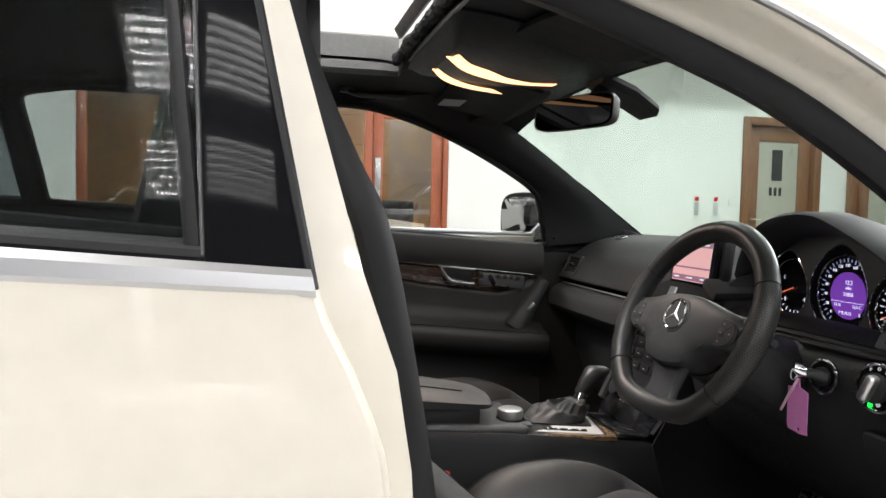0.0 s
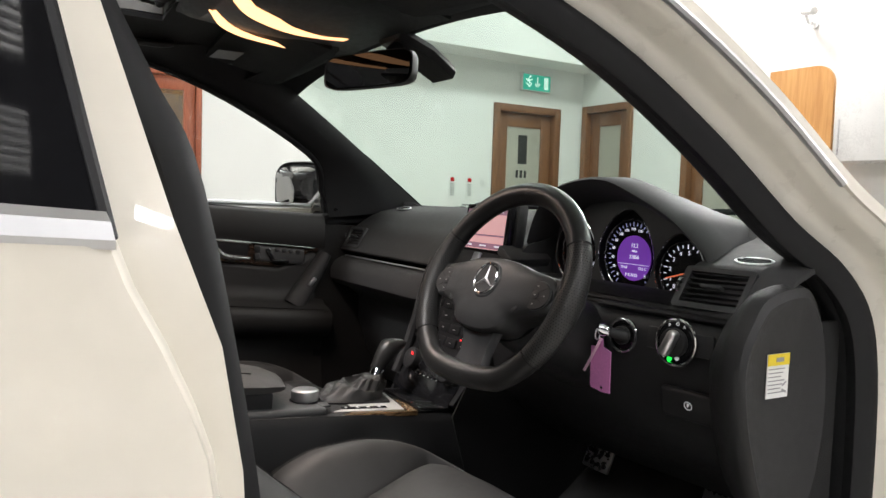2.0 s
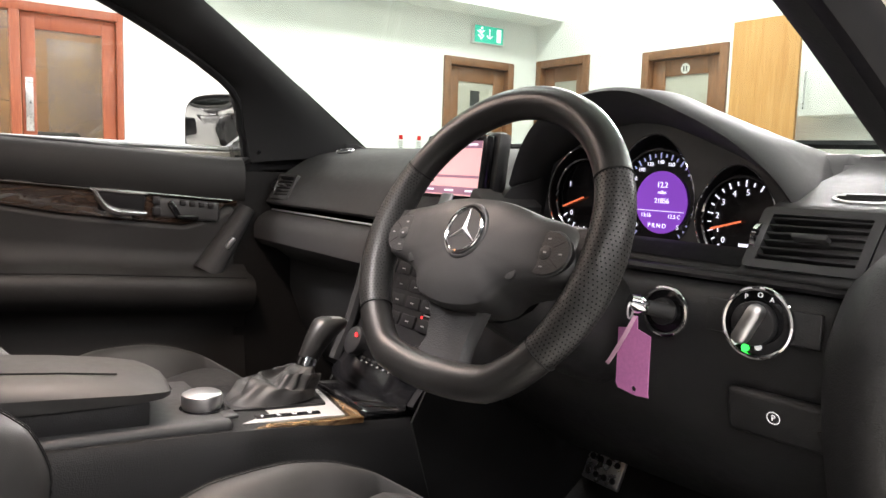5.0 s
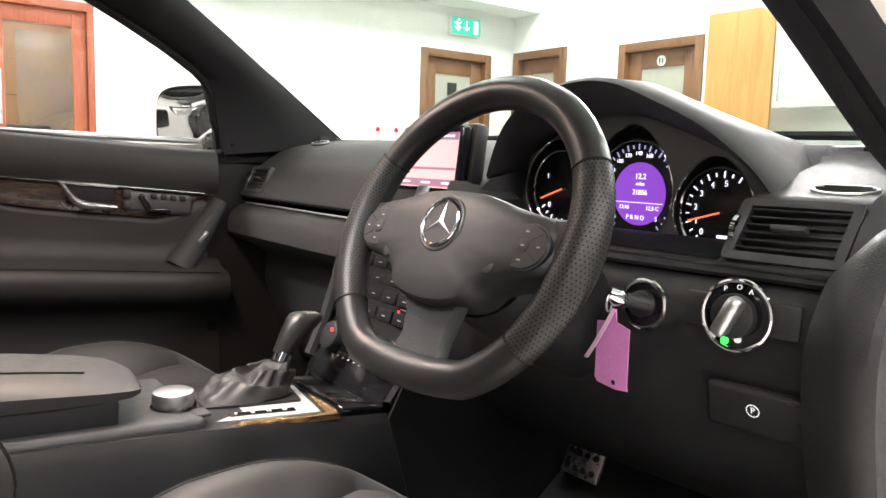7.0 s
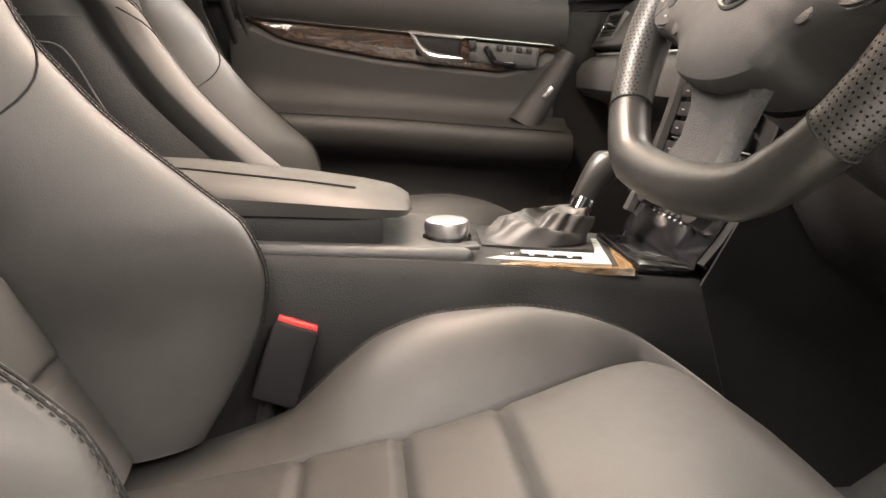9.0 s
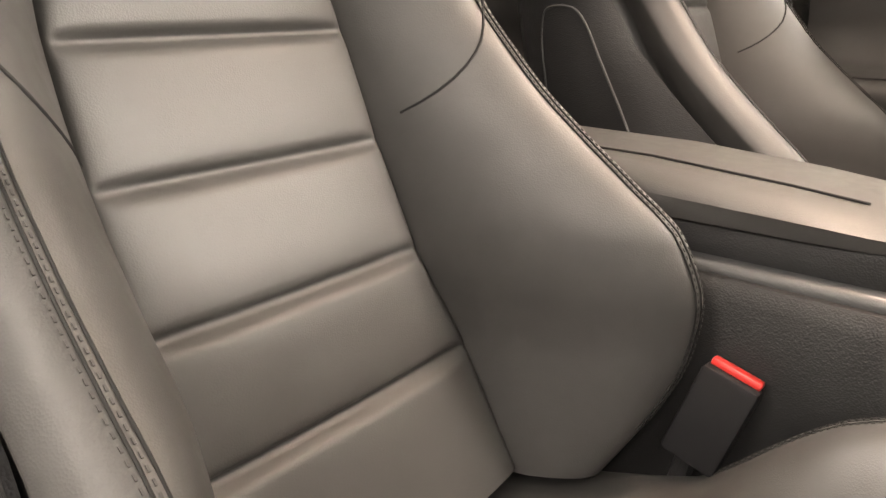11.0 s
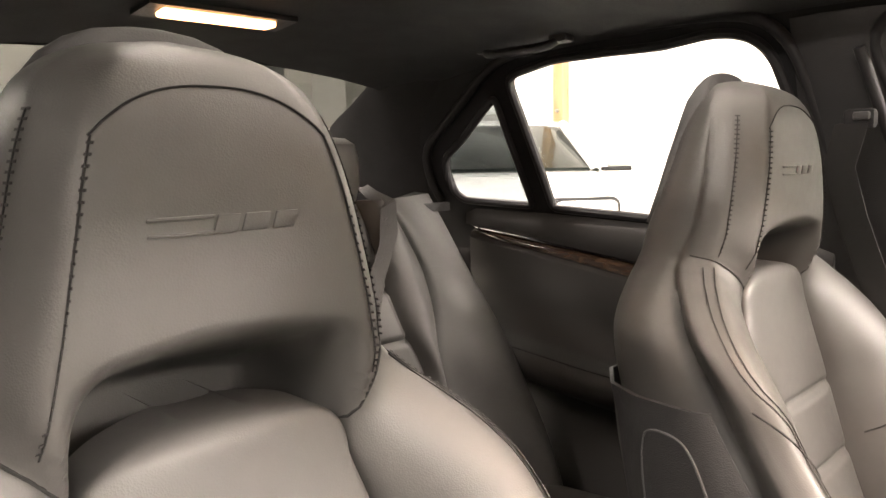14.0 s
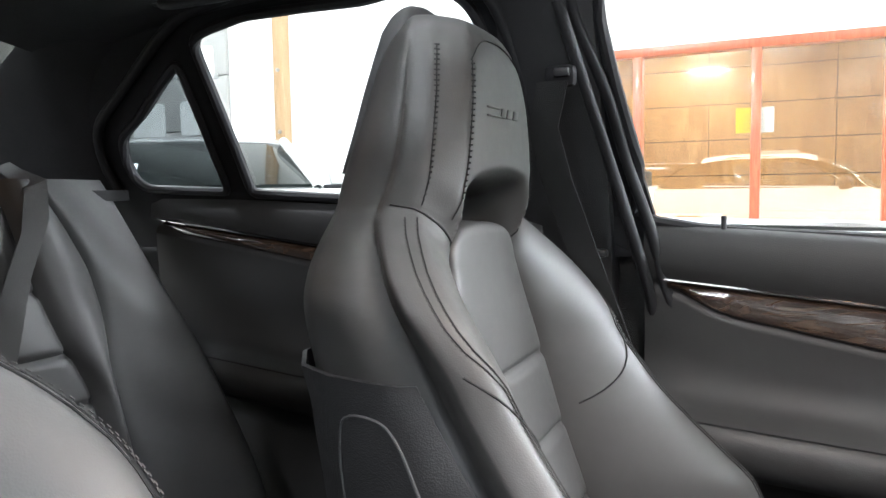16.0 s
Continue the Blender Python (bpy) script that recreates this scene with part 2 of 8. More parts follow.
SILVER = mat("satin_aluminium_trim", (0.62, 0.62, 0.61), rough=0.34, metal=0.25, var=0.05)
CARWHITE = mat("white_car_paint", (0.45, 0.45, 0.44), rough=0.3, coat=1, var=0.02)
CARBLACK = mat("black_car_paint", (0.012, 0.012, 0.014), rough=0.3, coat=1, var=0.05)
CARGREY = mat("grey_car_paint", (0.20, 0.20, 0.21), rough=0.3, coat=1, var=0.05)
CARSILVER = mat("silver_car_paint", (0.55, 0.55, 0.55), rough=0.25, metal=0.6, coat=1, var=0.03)
CARGLASS = mat("dark_car_glass", (0.010, 0.012, 0.011), rough=0.05, spec=0.16, var=0.05)
TYRE = mat("tyre_rubber", (0.015, 0.015, 0.015), rough=0.8, var=0.15)
DIFFUSER = mat("luminaire_diffuser", (1.0, 0.97, 0.92), var=0, emit=3.0)
# for the unseen east wall: dark, so it reflects and bounces little
DARK_UNSEEN = mat("dark_unseen_wall", (0.035, 0.04, 0.045), rough=0.12, var=0.2, vscale=1.5)


# ---- mesh helpers ----
def bm_new():
    return bmesh.new()


def box(bm, c, s, rot=None, bev=0.0, seg=2):
    r = bmesh.ops.create_cube(bm, size=1.0)
    vs = r["verts"]
    m = Matrix.Translation(c) @ (rot or Matrix()) @ Matrix.Diagonal((*s, 1))
    bmesh.ops.transform(bm, matrix=m, verts=vs)
    if bev:
        es = list({e for v in vs for e in v.link_edges})
        bmesh.ops.bevel(bm, geom=es, offset=bev, segments=seg, affect="EDGES", profile=0.5)
    return bm


def cyl(bm, c, axis, r, h, n=24, r2=None, bev=0.0):
    m = Matrix.Translation(c) @ Vector(axis).to_track_quat("Z", "Y").to_matrix().to_4x4()
    g = bmesh.ops.create_cone(bm, cap_ends=True, segments=n, radius1=r, radius2=r if r2 is None else r2, depth=h, matrix=m)
    if bev:
        es = [e for e in {e for v in g["verts"] for e in v.link_edges} if any(len(f.verts) > 4 for f in e.link_faces)]
        bmesh.ops.bevel(bm, geom=es, offset=bev, segments=2, affect="EDGES", profile=0.5)
    return bm


def loft(bm, rings, closed=True, cap=True, loop=False):
    """Joins rings of equally many points; closed: each ring is closed; loop: the last ring joins the first."""
    vr = [[bm.verts.new(p) for p in ring] for ring in rings]
    n = len(vr[0])
    pairs = list(zip(vr, vr[1:])) + ([(vr[-1], vr[0])] if loop else [])
    for a, b in pairs:
        for i in range(n if closed else n - 1):
            j = (i + 1) % n
            bm.faces.new((a[i], a[j], b[j], b[i]))
    if cap and closed and not loop:
        bm.faces.new(vr[0][::-1])
        bm.faces.new(vr[-1])
    bmesh.ops.recalc_face_normals(bm, faces=bm.faces)
    return bm


def tube(bm, pts, r, n=8, closed=False, sy=1.0, up=(0, 0, 1)):
    pts = [Vector(p) for p in pts]
    rings = []
    k = len(pts)
    for i, p in enumerate(pts):
        a = pts[(i - 1) % k] if closed or i else p
        b = pts[(i + 1) % k] if closed or i < k - 1 else p
        d = (b - a).normalized()
        s = d.cross(Vector(up))
        s = s.normalized() if s.length > 1e-6 else Vector((1, 0, 0))
        u = s.cross(d).normalized()
        rr = r[i] if isinstance(r, (list, tuple)) else r
        rings.append([p + rr * (math.cos(q) * s + sy * math.sin(q) * u) for q in (2 * math.pi * j / n for j in range(n))])
    return loft(bm, rings, True, not closed, closed)


def sheet(bm, rows, thick=0.004, flip=False):
    """A curved plate through a grid of points, with real thickness."""
    rows = [[Vector(p) for p in r] for r in rows]
    nu, nv = len(rows), len(rows[0])
    back = []
    for i in range(nu):
        line = []
        for j in range(nv):
            du = rows[min(i + 1, nu - 1)][j] - rows[max(i - 1, 0)][j]
            dv = rows[i][min(j + 1, nv - 1)] - rows[i][max(j - 1, 0)]
            nn = du.cross(dv)
            nn = nn.normalized() if nn.length > 1e-9 else Vector((0, 0, 1))
            line.append(rows[i][j] + (-thick if flip else thick) * nn)
        back.append(line)
    A = [[bm.verts.new(p) for p in r] for r in rows]
    B = [[bm.verts.new(p) for p in r] for r in back]
    for i in range(nu - 1):
        for j in range(nv - 1):
            bm.faces.new((A[i][j], A[i][j + 1], A[i + 1][j + 1], A[i + 1][j]))
            bm.faces.new((B[i][j], B[i + 1][j], B[i + 1][j + 1], B[i][j + 1]))
    for i in range(nu - 1):
        for j in (0, nv - 1):
            bm.faces.new((A[i][j], A[i + 1][j], B[i + 1][j], B[i][j]))
    for j in range(nv - 1):
        for i in (0, nu - 1):
            bm.faces.new((A[i][j], A[i][j + 1], B[i][j + 1], B[i][j]))
    bmesh.ops.recalc_face_normals(bm, faces=bm.faces)
    return bm


def plate(bm, outer, holes, place, thick):
    """A flat or curved plate with holes: outlines in the plane, place(a, b) lays a point into the world, thick is a vector."""
    edges = []
    for ring in [outer, *holes]:
        vs = [bm.verts.new((a, b, 0)) for a, b in ring]
        edges += [bm.edges.new((vs[i], vs[(i + 1) % len(vs)])) for i in range(len(vs))]
    bmesh.ops.triangle_fill(bm, edges=edges, use_beauty=True)
    front = list(bm.faces)
    r = bmesh.ops.extrude_face_region(bm, geom=front)
    top = {v for v in r["geom"] if isinstance(v, bmesh.types.BMVert)}
    for v in bm.verts:
        p = Vector(place(v.co.x, v.co.y))
        v.co = p + Vector(thick) if v in top else p
    bmesh.ops.recalc_face_normals(bm, faces=bm.faces)
    return bm


def curve(pts, n):
    """Catmull-Rom through pts, n points per span."""
    p = [Vector(q) for q in pts]
    p = [2 * p[0] - p[1], *p, 2 * p[-1] - p[-2]]
    out = []
    for i in range(1, len(p) - 2):
        for k in range(n):
            t = k / n
            a, b, c, d = p[i - 1], p[i], p[i + 1], p[i + 2]
            out.append(0.5 * ((2 * b) + (c - a) * t + (2 * a - 5 * b + 4 * c - d) * t * t + (3 * b - a - 3 * c + d) * t ** 3))
    out.append(p[-2])
    return out


def ring_curve(pts, n):
    p = [Vector(q) for q in pts]
    k = len(p)
    out = []
    for i in range(k):
        a, b, c, d = p[i - 1], p[i], p[(i + 1) % k], p[(i + 2) % k]
        for j in range(n):
            t = j / n
            out.append(0.5 * ((2 * b) + (c - a) * t + (2 * a - 5 * b + 4 * c - d) * t * t + (3 * b - a - 3 * c + d) * t ** 3))
    return out


def interp(x, xs, ys):
    return float(np.interp(x, xs, ys))


def smooth(xs, ys):
    """A soft curve through knots, with no overshoot."""
    xs, ys = np.array(xs, float), np.array(ys, float)
    d = np.diff(ys) / np.diff(xs)
    m = np.concatenate(([d[0]], [0.0 if a * b <= 0 else 2 * a * b / (a + b) for a, b in zip(d, d[1:])], [d[-1]]))

    def at(x):
        x = min(max(float(x), xs[0]), xs[-1])
        i = min(int(np.searchsorted(xs, x, "right")) - 1, len(xs) - 2)
        w = xs[i + 1] - xs[i]
        t = (x - xs[i]) / w
        return float((1 + 2 * t) * (1 - t) ** 2 * ys[i] + t * (1 - t) ** 2 * w * m[i] + t * t * (3 - 2 * t) * ys[i + 1] + t * t * (t - 1) * w * m[i + 1])
    return at


def step(v):
    v = min(1.0, max(0.0, v))
    return v * v * (3 - 2 * v)


def mesh_of(name, bm, material, smooth=True, angle=38):
    me = bpy.data.meshes.new(name)
    bm.to_mesh(me)
    bm.free()
    me.materials.append(material)
    if smooth:
        me.polygons.foreach_set("use_smooth", [True] * len(me.polygons))
        me.set_sharp_from_angle(angle=radians(angle))
    return me


def part(name, bm, material, parent, label="", smooth=True, angle=38):
    ob = new(name, mesh_of(name, bm, material, smooth, angle))
    ob.parent = parent
    base = parent.matrix_world if parent.parent is None else parent.parent.matrix_world
    ob.matrix_parent_inverse = base.inverted() if parent.parent is None else Matrix()
    return tagged(ob, label)


def thing(name, at, label, category, group="", kind=""):
    ob = new(name)
    ob.empty_display_size = 0.05
    ob.matrix_world = Matrix.Translation(at)
    bpy.context.view_layer.update()
    return tagged(ob, label, category, group, kind)


def setting(name, bm, material, label="", category="", smooth=False):
    ob = new(name, mesh_of(name, bm, material, smooth))
    return tagged(ob, label, category, "", "structure")


def text_part(name, body, size, m, material, parent, depth=0.0004):
    """Raised lettering; m lays the text's own x (reading) and y (up) into the world."""
    cu = bpy.data.curves.new(name, "FONT")
    cu.body, cu.size, cu.extrude, cu.align_x, cu.align_y = body, size, depth, "CENTER", "CENTER"
    tmp = bpy.data.objects.new(name, cu)
    me = bpy.data.meshes.new_from_object(tmp)
    bpy.data.objects.remove(tmp)
    me.transform(m)
    me.materials.clear()
    me.materials.append(material)
    ob = new(name, me)
    ob.parent = parent
    ob.matrix_parent_inverse = parent.matrix_world.inverted() if parent.parent is None else Matrix()
    return ob


def basis(o, x, y):
    """A pose with its own x and y along the two ways given."""
    x, y = Vector(x).normalized(), Vector(y).normalized()
    z = x.cross(y).normalized()
    y = z.cross(x)
    m = Matrix((x, y, z)).transposed().to_4x4()
    m.translation = o
    return m


# ---- showroom ----
XA, YC, YB, XR = -5.75, 6.06, -9.0, 6.5
setting("floor", box(bm_new(), ((XA + XR) / 2, (YB + YC) / 2, -0.06), (XR - XA + 3.4, YC - YB + 1.0, 0.1)), GROUT, "grey tile joints under the showroom floor tiles", "floor")
tile_bm = bm_new()
for i in range(13):
    for j in range(16):
        tx, ty = XA + 0.47 + i * 0.95, YB + 0.47 + j * 0.95
        if tx < XR - 0.3 and ty < YC - 0.3:
            box(tile_bm, (tx, ty, -0.006), (0.944, 0.944, 0.012))
tiles = new("floor_tiles", mesh_of("floor_tiles", tile_bm, FLOOR, False))
tagged(tiles, "large pale grey polished porcelain floor tiles", "floor tiles", "", "stuff")

# left wall with the glazed office front, the red door and the brown door let into it
DOOR_A = (4.72, 5.70)
holes = [[(-1.95, 0.0), (1.45, 0.0), (1.45, 2.10), (-1.95, 2.10)], [(DOOR_A[0], 0.0), (DOOR_A[1], 0.0), (DOOR_A[1], 2.13), (DOOR_A[0], 2.13)]]
outline = [(YB, 0), (-1.95, 0), (-1.95, 2.10), (1.45, 2.10), (1.45, 0), (DOOR_A[0], 0), (DOOR_A[0], 2.13), (DOOR_A[1], 2.13), (DOOR_A[1], 0), (YC, 0), (YC, CEIL), (YB, CEIL)]
setting("wall_west", plate(bm_new(), outline, [], lambda a, b: (XA, a, b), (-0.14, 0, 0)), WALL, "plain white painted showroom wall", "wall")
DB, DC = (-5.72, -4.88), (-4.14, -3.16)
outline = [(XA - 0.14, 0), (DB[0], 0), (DB[0], 2.19), (DB[1], 2.19), (DB[1], 0), (DC[0], 0), (DC[0], 2.13), (DC[1], 2.13), (DC[1], 0), (XR, 0), (XR, CEIL), (XA - 0.14, CEIL)]
setting("wall_north", plate(bm_new(), outline, [], lambda a, b: (a, YC, b), (0, 0.14, 0)), WALL, "plain white painted showroom wall", "wall")
# never in view; its dark colour holds down reflections and fill
setting("wall_east", box(bm_new(), (XR + 0.07, (YB + YC) / 2, CEIL / 2), (0.14, YC - YB, CEIL)), DARK_UNSEEN, "unseen east wall, made dark to keep reflections and fill low", "wall")
setting("ceiling", box(bm_new(), ((XA + XR) / 2 - 0.8, (YB + YC) / 2, CEIL + 0.06), (XR - XA + 2.0, YC - YB + 0.3, 0.12)), CEILING, "white painted showroom ceiling", "ceiling")
setting("bulkhead", box(bm_new(), (XA + 0.22, 2.06, (2.60 + CEIL) / 2), (0.44, 8.0, CEIL - 2.60)), WALL, "white boxed bulkhead above the office front", "bulkhead")

# back wall of painted blocks
setting("wall_south", box(bm_new(), ((XA + XR) / 2, YB - 0.07, CEIL / 2), (XR - XA, 0.14, CEIL)), MORTAR, "white painted blockwork wall", "wall")
block_bm = bm_new()
for r in range(20):
    for c in range(20):
        bx = XA + 0.24 + c * 0.45 + (0.225 if r % 2 else 0)
        box(block_bm, (bx, YB + 0.003, 0.115 + r * 0.225), (0.438, 0.012, 0.213))
tagged(new("wall_blocks", mesh_of("wall_blocks", block_bm, BLOCKWORK, False)), "courses of off-white painted concrete blocks", "wall blocks", "", "stuff")


def door_frame(parent, place, a0, a1, top, w, depth, material):
    """Jambs and head of a door casing; place(a, d, z): along the wall, out of it, up."""
    for n, (c0, c1, z0, z1) in (("jamb", (a0, a0 + w, 0, top)), ("jamb", (a1 - w, a1, 0, top)), ("head", (a0 + w, a1 - w, top - w, top))):
        p0, p1 = Vector(place(c0, -depth + 0.03, z0)), Vector(place(c1, 0.03, z1))
        part(n, box(bm_new(), (p0 + p1) / 2, [abs(q) for q in (p1 - p0)], bev=0.004), material, parent)


def wall_door(name, place, a0, a1, top, wood_m, glass_m, label, handle_at, panel=(0.15, 0.16, 1.0, 0.12), glass_label="frosted glass panel"):
    t = thing(name, place((a0 + a1) / 2, 0, 0), label, "door", "", "structure")
    door_frame(t, place, a0, a1, top, 0.085, 0.14, wood_m)
    b0, b1, bt = a0 + 0.09, a1 - 0.09, top - 0.09
    ls, ts = panel[0], panel[1]
    gz0 = panel[2]
    rects = [(b0, b0 + ls, 0.01, bt), (b1 - ls, b1, 0.01, bt), (b0 + ls, b1 - ls, bt - ts, bt), (b0 + ls, b1 - ls, 0.01, gz0 - 0.8)]
    for c0, c1, z0, z1 in rects:
        p0, p1 = Vector(place(c0, -0.085, z0)), Vector(place(c1, -0.045, z1))
        part("door_rail", box(bm_new(), (p0 + p1) / 2, [abs(q) for q in (p1 - p0)], bev=0.003), wood_m, t)
    p0, p1 = Vector(place(b0 + ls, -0.07, gz0 - 0.8)), Vector(place(b1 - ls, -0.06, bt - ts))
    part("door_glass", box(bm_new(), (p0 + p1) / 2, [abs(q) for q in (p1 - p0)]), glass_m, t, glass_label)
    h = bm_new()
    q = Vector(place(handle_at, -0.01, 1.02))
    box(h, q, (0.03, 0.03, 0.03), bev=0.004)
    q2 = Vector(place(handle_at + (0.05 if handle_at < (a0 + a1) / 2 else -0.05), 0.005, 1.02))
    s = Vector(place(0.13, 0.014, 0.016)) - Vector(place(0, 0, 0))
    box(h, q2, [abs(v) for v in s], bev=0.004)
    part("handle", h, STEEL, t, "brushed steel lever handle")
    return t


west = lambda a, d, z: (XA + d, a, z)
north = lambda a, d, z: (a, YC - d, z)
da = wall_door("door_1", west, *DOOR_A, 2.13, DOORWOOD, FROST, "brown stained wooden door with a tall glass panel", 4.87)
part("poster", box(bm_new(), (XA - 0.055, 5.20, 1.62), (0.004, 0.13, 0.34)), INK, da, "dark notice behind the glass")
# letters reflected in the door glass, laid on it as dark bars
bars = bm_new()
for k in range(3):
    box(bars, (XA - 0.056, 5.13 + 0.06 * k, 1.33), (0.003, 0.035, 0.09))
part("lettering", bars, INK, da, "reflected letters put on the glass as dark bars")
wall_door("door_2", north, *DB, 2.19, DOORWOOD, FROST, "brown stained wooden door beside the corner", -5.05)
dc = wall_door("door_3", north, *DC, 2.13, DOORWOOD, FROST, "brown stained wooden washroom door with a glass panel", -3.34)
part("washroom_sign", cyl(bm_new(), (-3.66, YC + 0.04, 1.94), (0, -1, 0), 0.05, 0.006, 24), PAPER, dc, "round white sign with two figures barred out")
fig = bm_new()
for k in (-0.016, 0.016):
    box(fig, (-3.66 + k, YC + 0.036, 1.938), (0.012, 0.004, 0.05))
part("sign_mark", fig, INK, dc)

# glazed office front: posts, head and panes
office = thing("office_front", (XA, -0.25, 0), "red mahogany framed glazed office front", "glazed partition", "", "structure")
posts = [-1.92, -1.10, -0.22, 0.655]
for y in posts:
    part("post", box(bm_new(), (XA - 0.05, y, 1.02), (0.12, 0.07, 2.04), bev=0.004), REDWOOD, office)
part("head", box(bm_new(), (XA - 0.05, -0.25, 2.07), (0.125, 3.40, 0.07), bev=0.004), REDWOOD, office)
part("sill", box(bm_new(), (XA - 0.05, -0.635, 0.04), (0.118, 2.64, 0.08), bev=0.004), REDWOOD, office)
for a, b in zip(posts, posts[1:]):
    part("pane", box(bm_new(), (XA - 0.05, (a + b) / 2, 1.06), (0.008, b - a - 0.07, 1.96)), OFFICEGLASS, office, "clear reflective office pane").visible_shadow = False
red = thing("door_4", (XA, 1.07, 0), "red mahogany office door with a large glass panel", "door", "", "structure")
for a, b, z0, z1 in ((0.70, 0.80, 0.01, 2.03), (1.29, 1.39, 0.01, 2.03), (0.80, 1.29, 1.91, 2.03), (0.80, 1.29, 0.01, 0.25)):
    part("door_rail", box(bm_new(), (XA - 0.05, (a + b) / 2, (z0 + z1) / 2), (0.045, b - a, z1 - z0), bev=0.003), REDWOOD, red)
part("jamb", box(bm_new(), (XA - 0.05, 1.42, 1.02), (0.12, 0.05, 2.04), bev=0.004), REDWOOD, red)
part("door_glass", box(bm_new(), (XA - 0.05, 1.045, 1.08), (0.008, 0.49, 1.66)), OFFICEGLASS, red, "clear door glass").visible_shadow = False
part("push_plate", box(bm_new(), (XA - 0.02, 0.75, 1.32), (0.012, 0.055, 0.42), bev=0.002), STEEL, red, "brushed steel pull plate")

# inside the office
setting("office_wall", box(bm_new(), (XA - 2.2, -0.2, 1.3), (0.1, 6.0, 2.6)), SEAM, "dark joints behind the panelling", "wall")
for k in range(7):
    for j in range(5):
        b = setting("wall_panel", box(bm_new(), (XA - 2.14, -2.55 + j * 1.18, 0.19 + k * 0.365), (0.024, 1.174, 0.357), bev=0.002), PANELWOOD, "honey oak wall panelling board", "panel")
setting("office_side_wall", box(bm_new(), (XA - 1.15, 2.55, 1.3), (2.1, 0.1, 2.6)), WALL, "white office side wall", "wall")
setting("office_end_wall", box(bm_new(), (XA - 1.15, -3.0, 1.3), (2.1, 0.1, 2.6)), WALL, "white office end wall", "wall")
setting("office_ceiling", box(bm_new(), (XA - 1.2, -0.2, 2.66), (2.1, 5.6, 0.1)), CEILING, "white office ceiling", "ceiling")
area_lamp("office_light", (XA - 1.0, -0.9, 2.58), 1.2, 0.6, 45, (1, 0.86, 0.66))
area_lamp("office_light", (XA - 1.0, 1.3, 2.58), 0.9, 0.6, 22, (1, 0.86, 0.66))
desk = thing("office_desk", (XA - 0.9, -1.3, 0), "pale wooden office desk behind the glass", "desk")
part("desktop", box(bm_new(), (XA - 0.9, -1.3, 0.73), (0.7, 1.5, 0.03), bev=0.004), LIGHTWOOD, desk)
for y in (-2.0, -0.6):
    part("side_panel", box(bm_new(), (XA - 0.9, y, 0.358), (0.62, 0.03, 0.715)), LIGHTWOOD, desk)
printer = thing("printer", (XA - 0.8, -1.35, 0.745), "white and grey office printer on the desk", "printer")
part("body", box(bm_new(), (XA - 0.8, -1.35, 0.865), (0.4, 0.42, 0.24), bev=0.015), CABINET, printer)
part("lid", box(bm_new(), (XA - 0.8, -1.35, 1.065), (0.36, 0.40, 0.16), bev=0.02), SHUTTERGREY, printer)
chair = thing("office_chair", (XA - 0.75, 1.0, 0), "dark grey padded office chair", "chair")
part("backrest", box(bm_new(), (XA - 0.72, 1.0, 0.88), (0.10, 0.48, 0.5), bev=0.04, seg=3), PLASTIC, chair)
part("seat", box(bm_new(), (XA - 0.98, 1.0, 0.48), (0.48, 0.48, 0.09), bev=0.03, seg=3), PLASTIC, chair)
part("column", cyl(bm_new(), (XA - 0.98, 1.0, 0.25), (0, 0, 1), 0.03, 0.4, 16), STEEL, chair)
part("base", cyl(bm_new(), (XA - 0.98, 1.0, 0.03), (0, 0, 1), 0.28, 0.06, 5), PLASTIC, chair)
part("spine", box(bm_new(), (XA - 0.75, 1.0, 0.56), (0.05, 0.07, 0.22), bev=0.01), PLASTIC, chair)
pic = thing("wall_picture", (XA - 2.12, 1.55, 1.62), "landscape picture in mauve, blue and ochre", "picture")
part("canvas", box(bm_new(), (XA - 2.12, 1.6, 1.55), (0.02, 0.85, 1.15)), mat("mauve_landscape_print", (0.55, 0.50, 0.62), var=0.5, vscale=2.2, rough=0.6, col2=(0.50, 0.38, 0.22)), pic)
for y, c in ((-0.30, YELLOW), (-0.16, PAPER)):
    nt_ = thing("notice", (XA - 0.04, y, 1.50), "paper notice stuck inside the office glass", "notice", "notices on the glass")
    part("sheet", box(bm_new(), (XA - 0.06, y, 1.50), (0.003, 0.13, 0.19)), c, nt_)

# fittings on the west wall
ex = thing("exit_sign", (XA, 5.28, 2.30), "green illuminated emergency exit sign with a running figure and arrow", "exit sign")
part("housing", box(bm_new(), (XA + 0.03, 5.285, 2.40), (0.06, 0.42, 0.20), bev=0.006), CABINET, ex)
part("panel", box(bm_new(), (XA + 0.063, 5.285, 2.40), (0.006, 0.40, 0.18)), SIGNGREEN, ex, "green lit panel")
sym = bm_new()
box(sym, (XA + 0.068, 5.42, 2.40), (0.003, 0.06, 0.14))
box(sym, (XA + 0.068, 5.29, 2.42), (0.003, 0.014, 0.09))
for s in (-1, 1):
    box(sym, (XA + 0.068, 5.29 + s * 0.022, 2.375), (0.003, 0.05, 0.013), Matrix.Rotation(s * 0.8, 4, "X"))
box(sym, (XA + 0.068, 5.165, 2.415), (0.003, 0.022, 0.07), Matrix.Rotation(0.4, 4, "X"))
for a, y, z in ((0.9, 5.15, 2.37), (-0.7, 5.185, 2.365), (-1.0, 5.19, 2.425), (1.1, 5.14, 2.42)):
    box(sym, (XA + 0.068, y, z), (0.003, 0.014, 0.06), Matrix.Rotation(a, 4, "X"))
cyl(sym, (XA + 0.068, 5.18, 2.465), (1, 0, 0), 0.014, 0.003, 12)
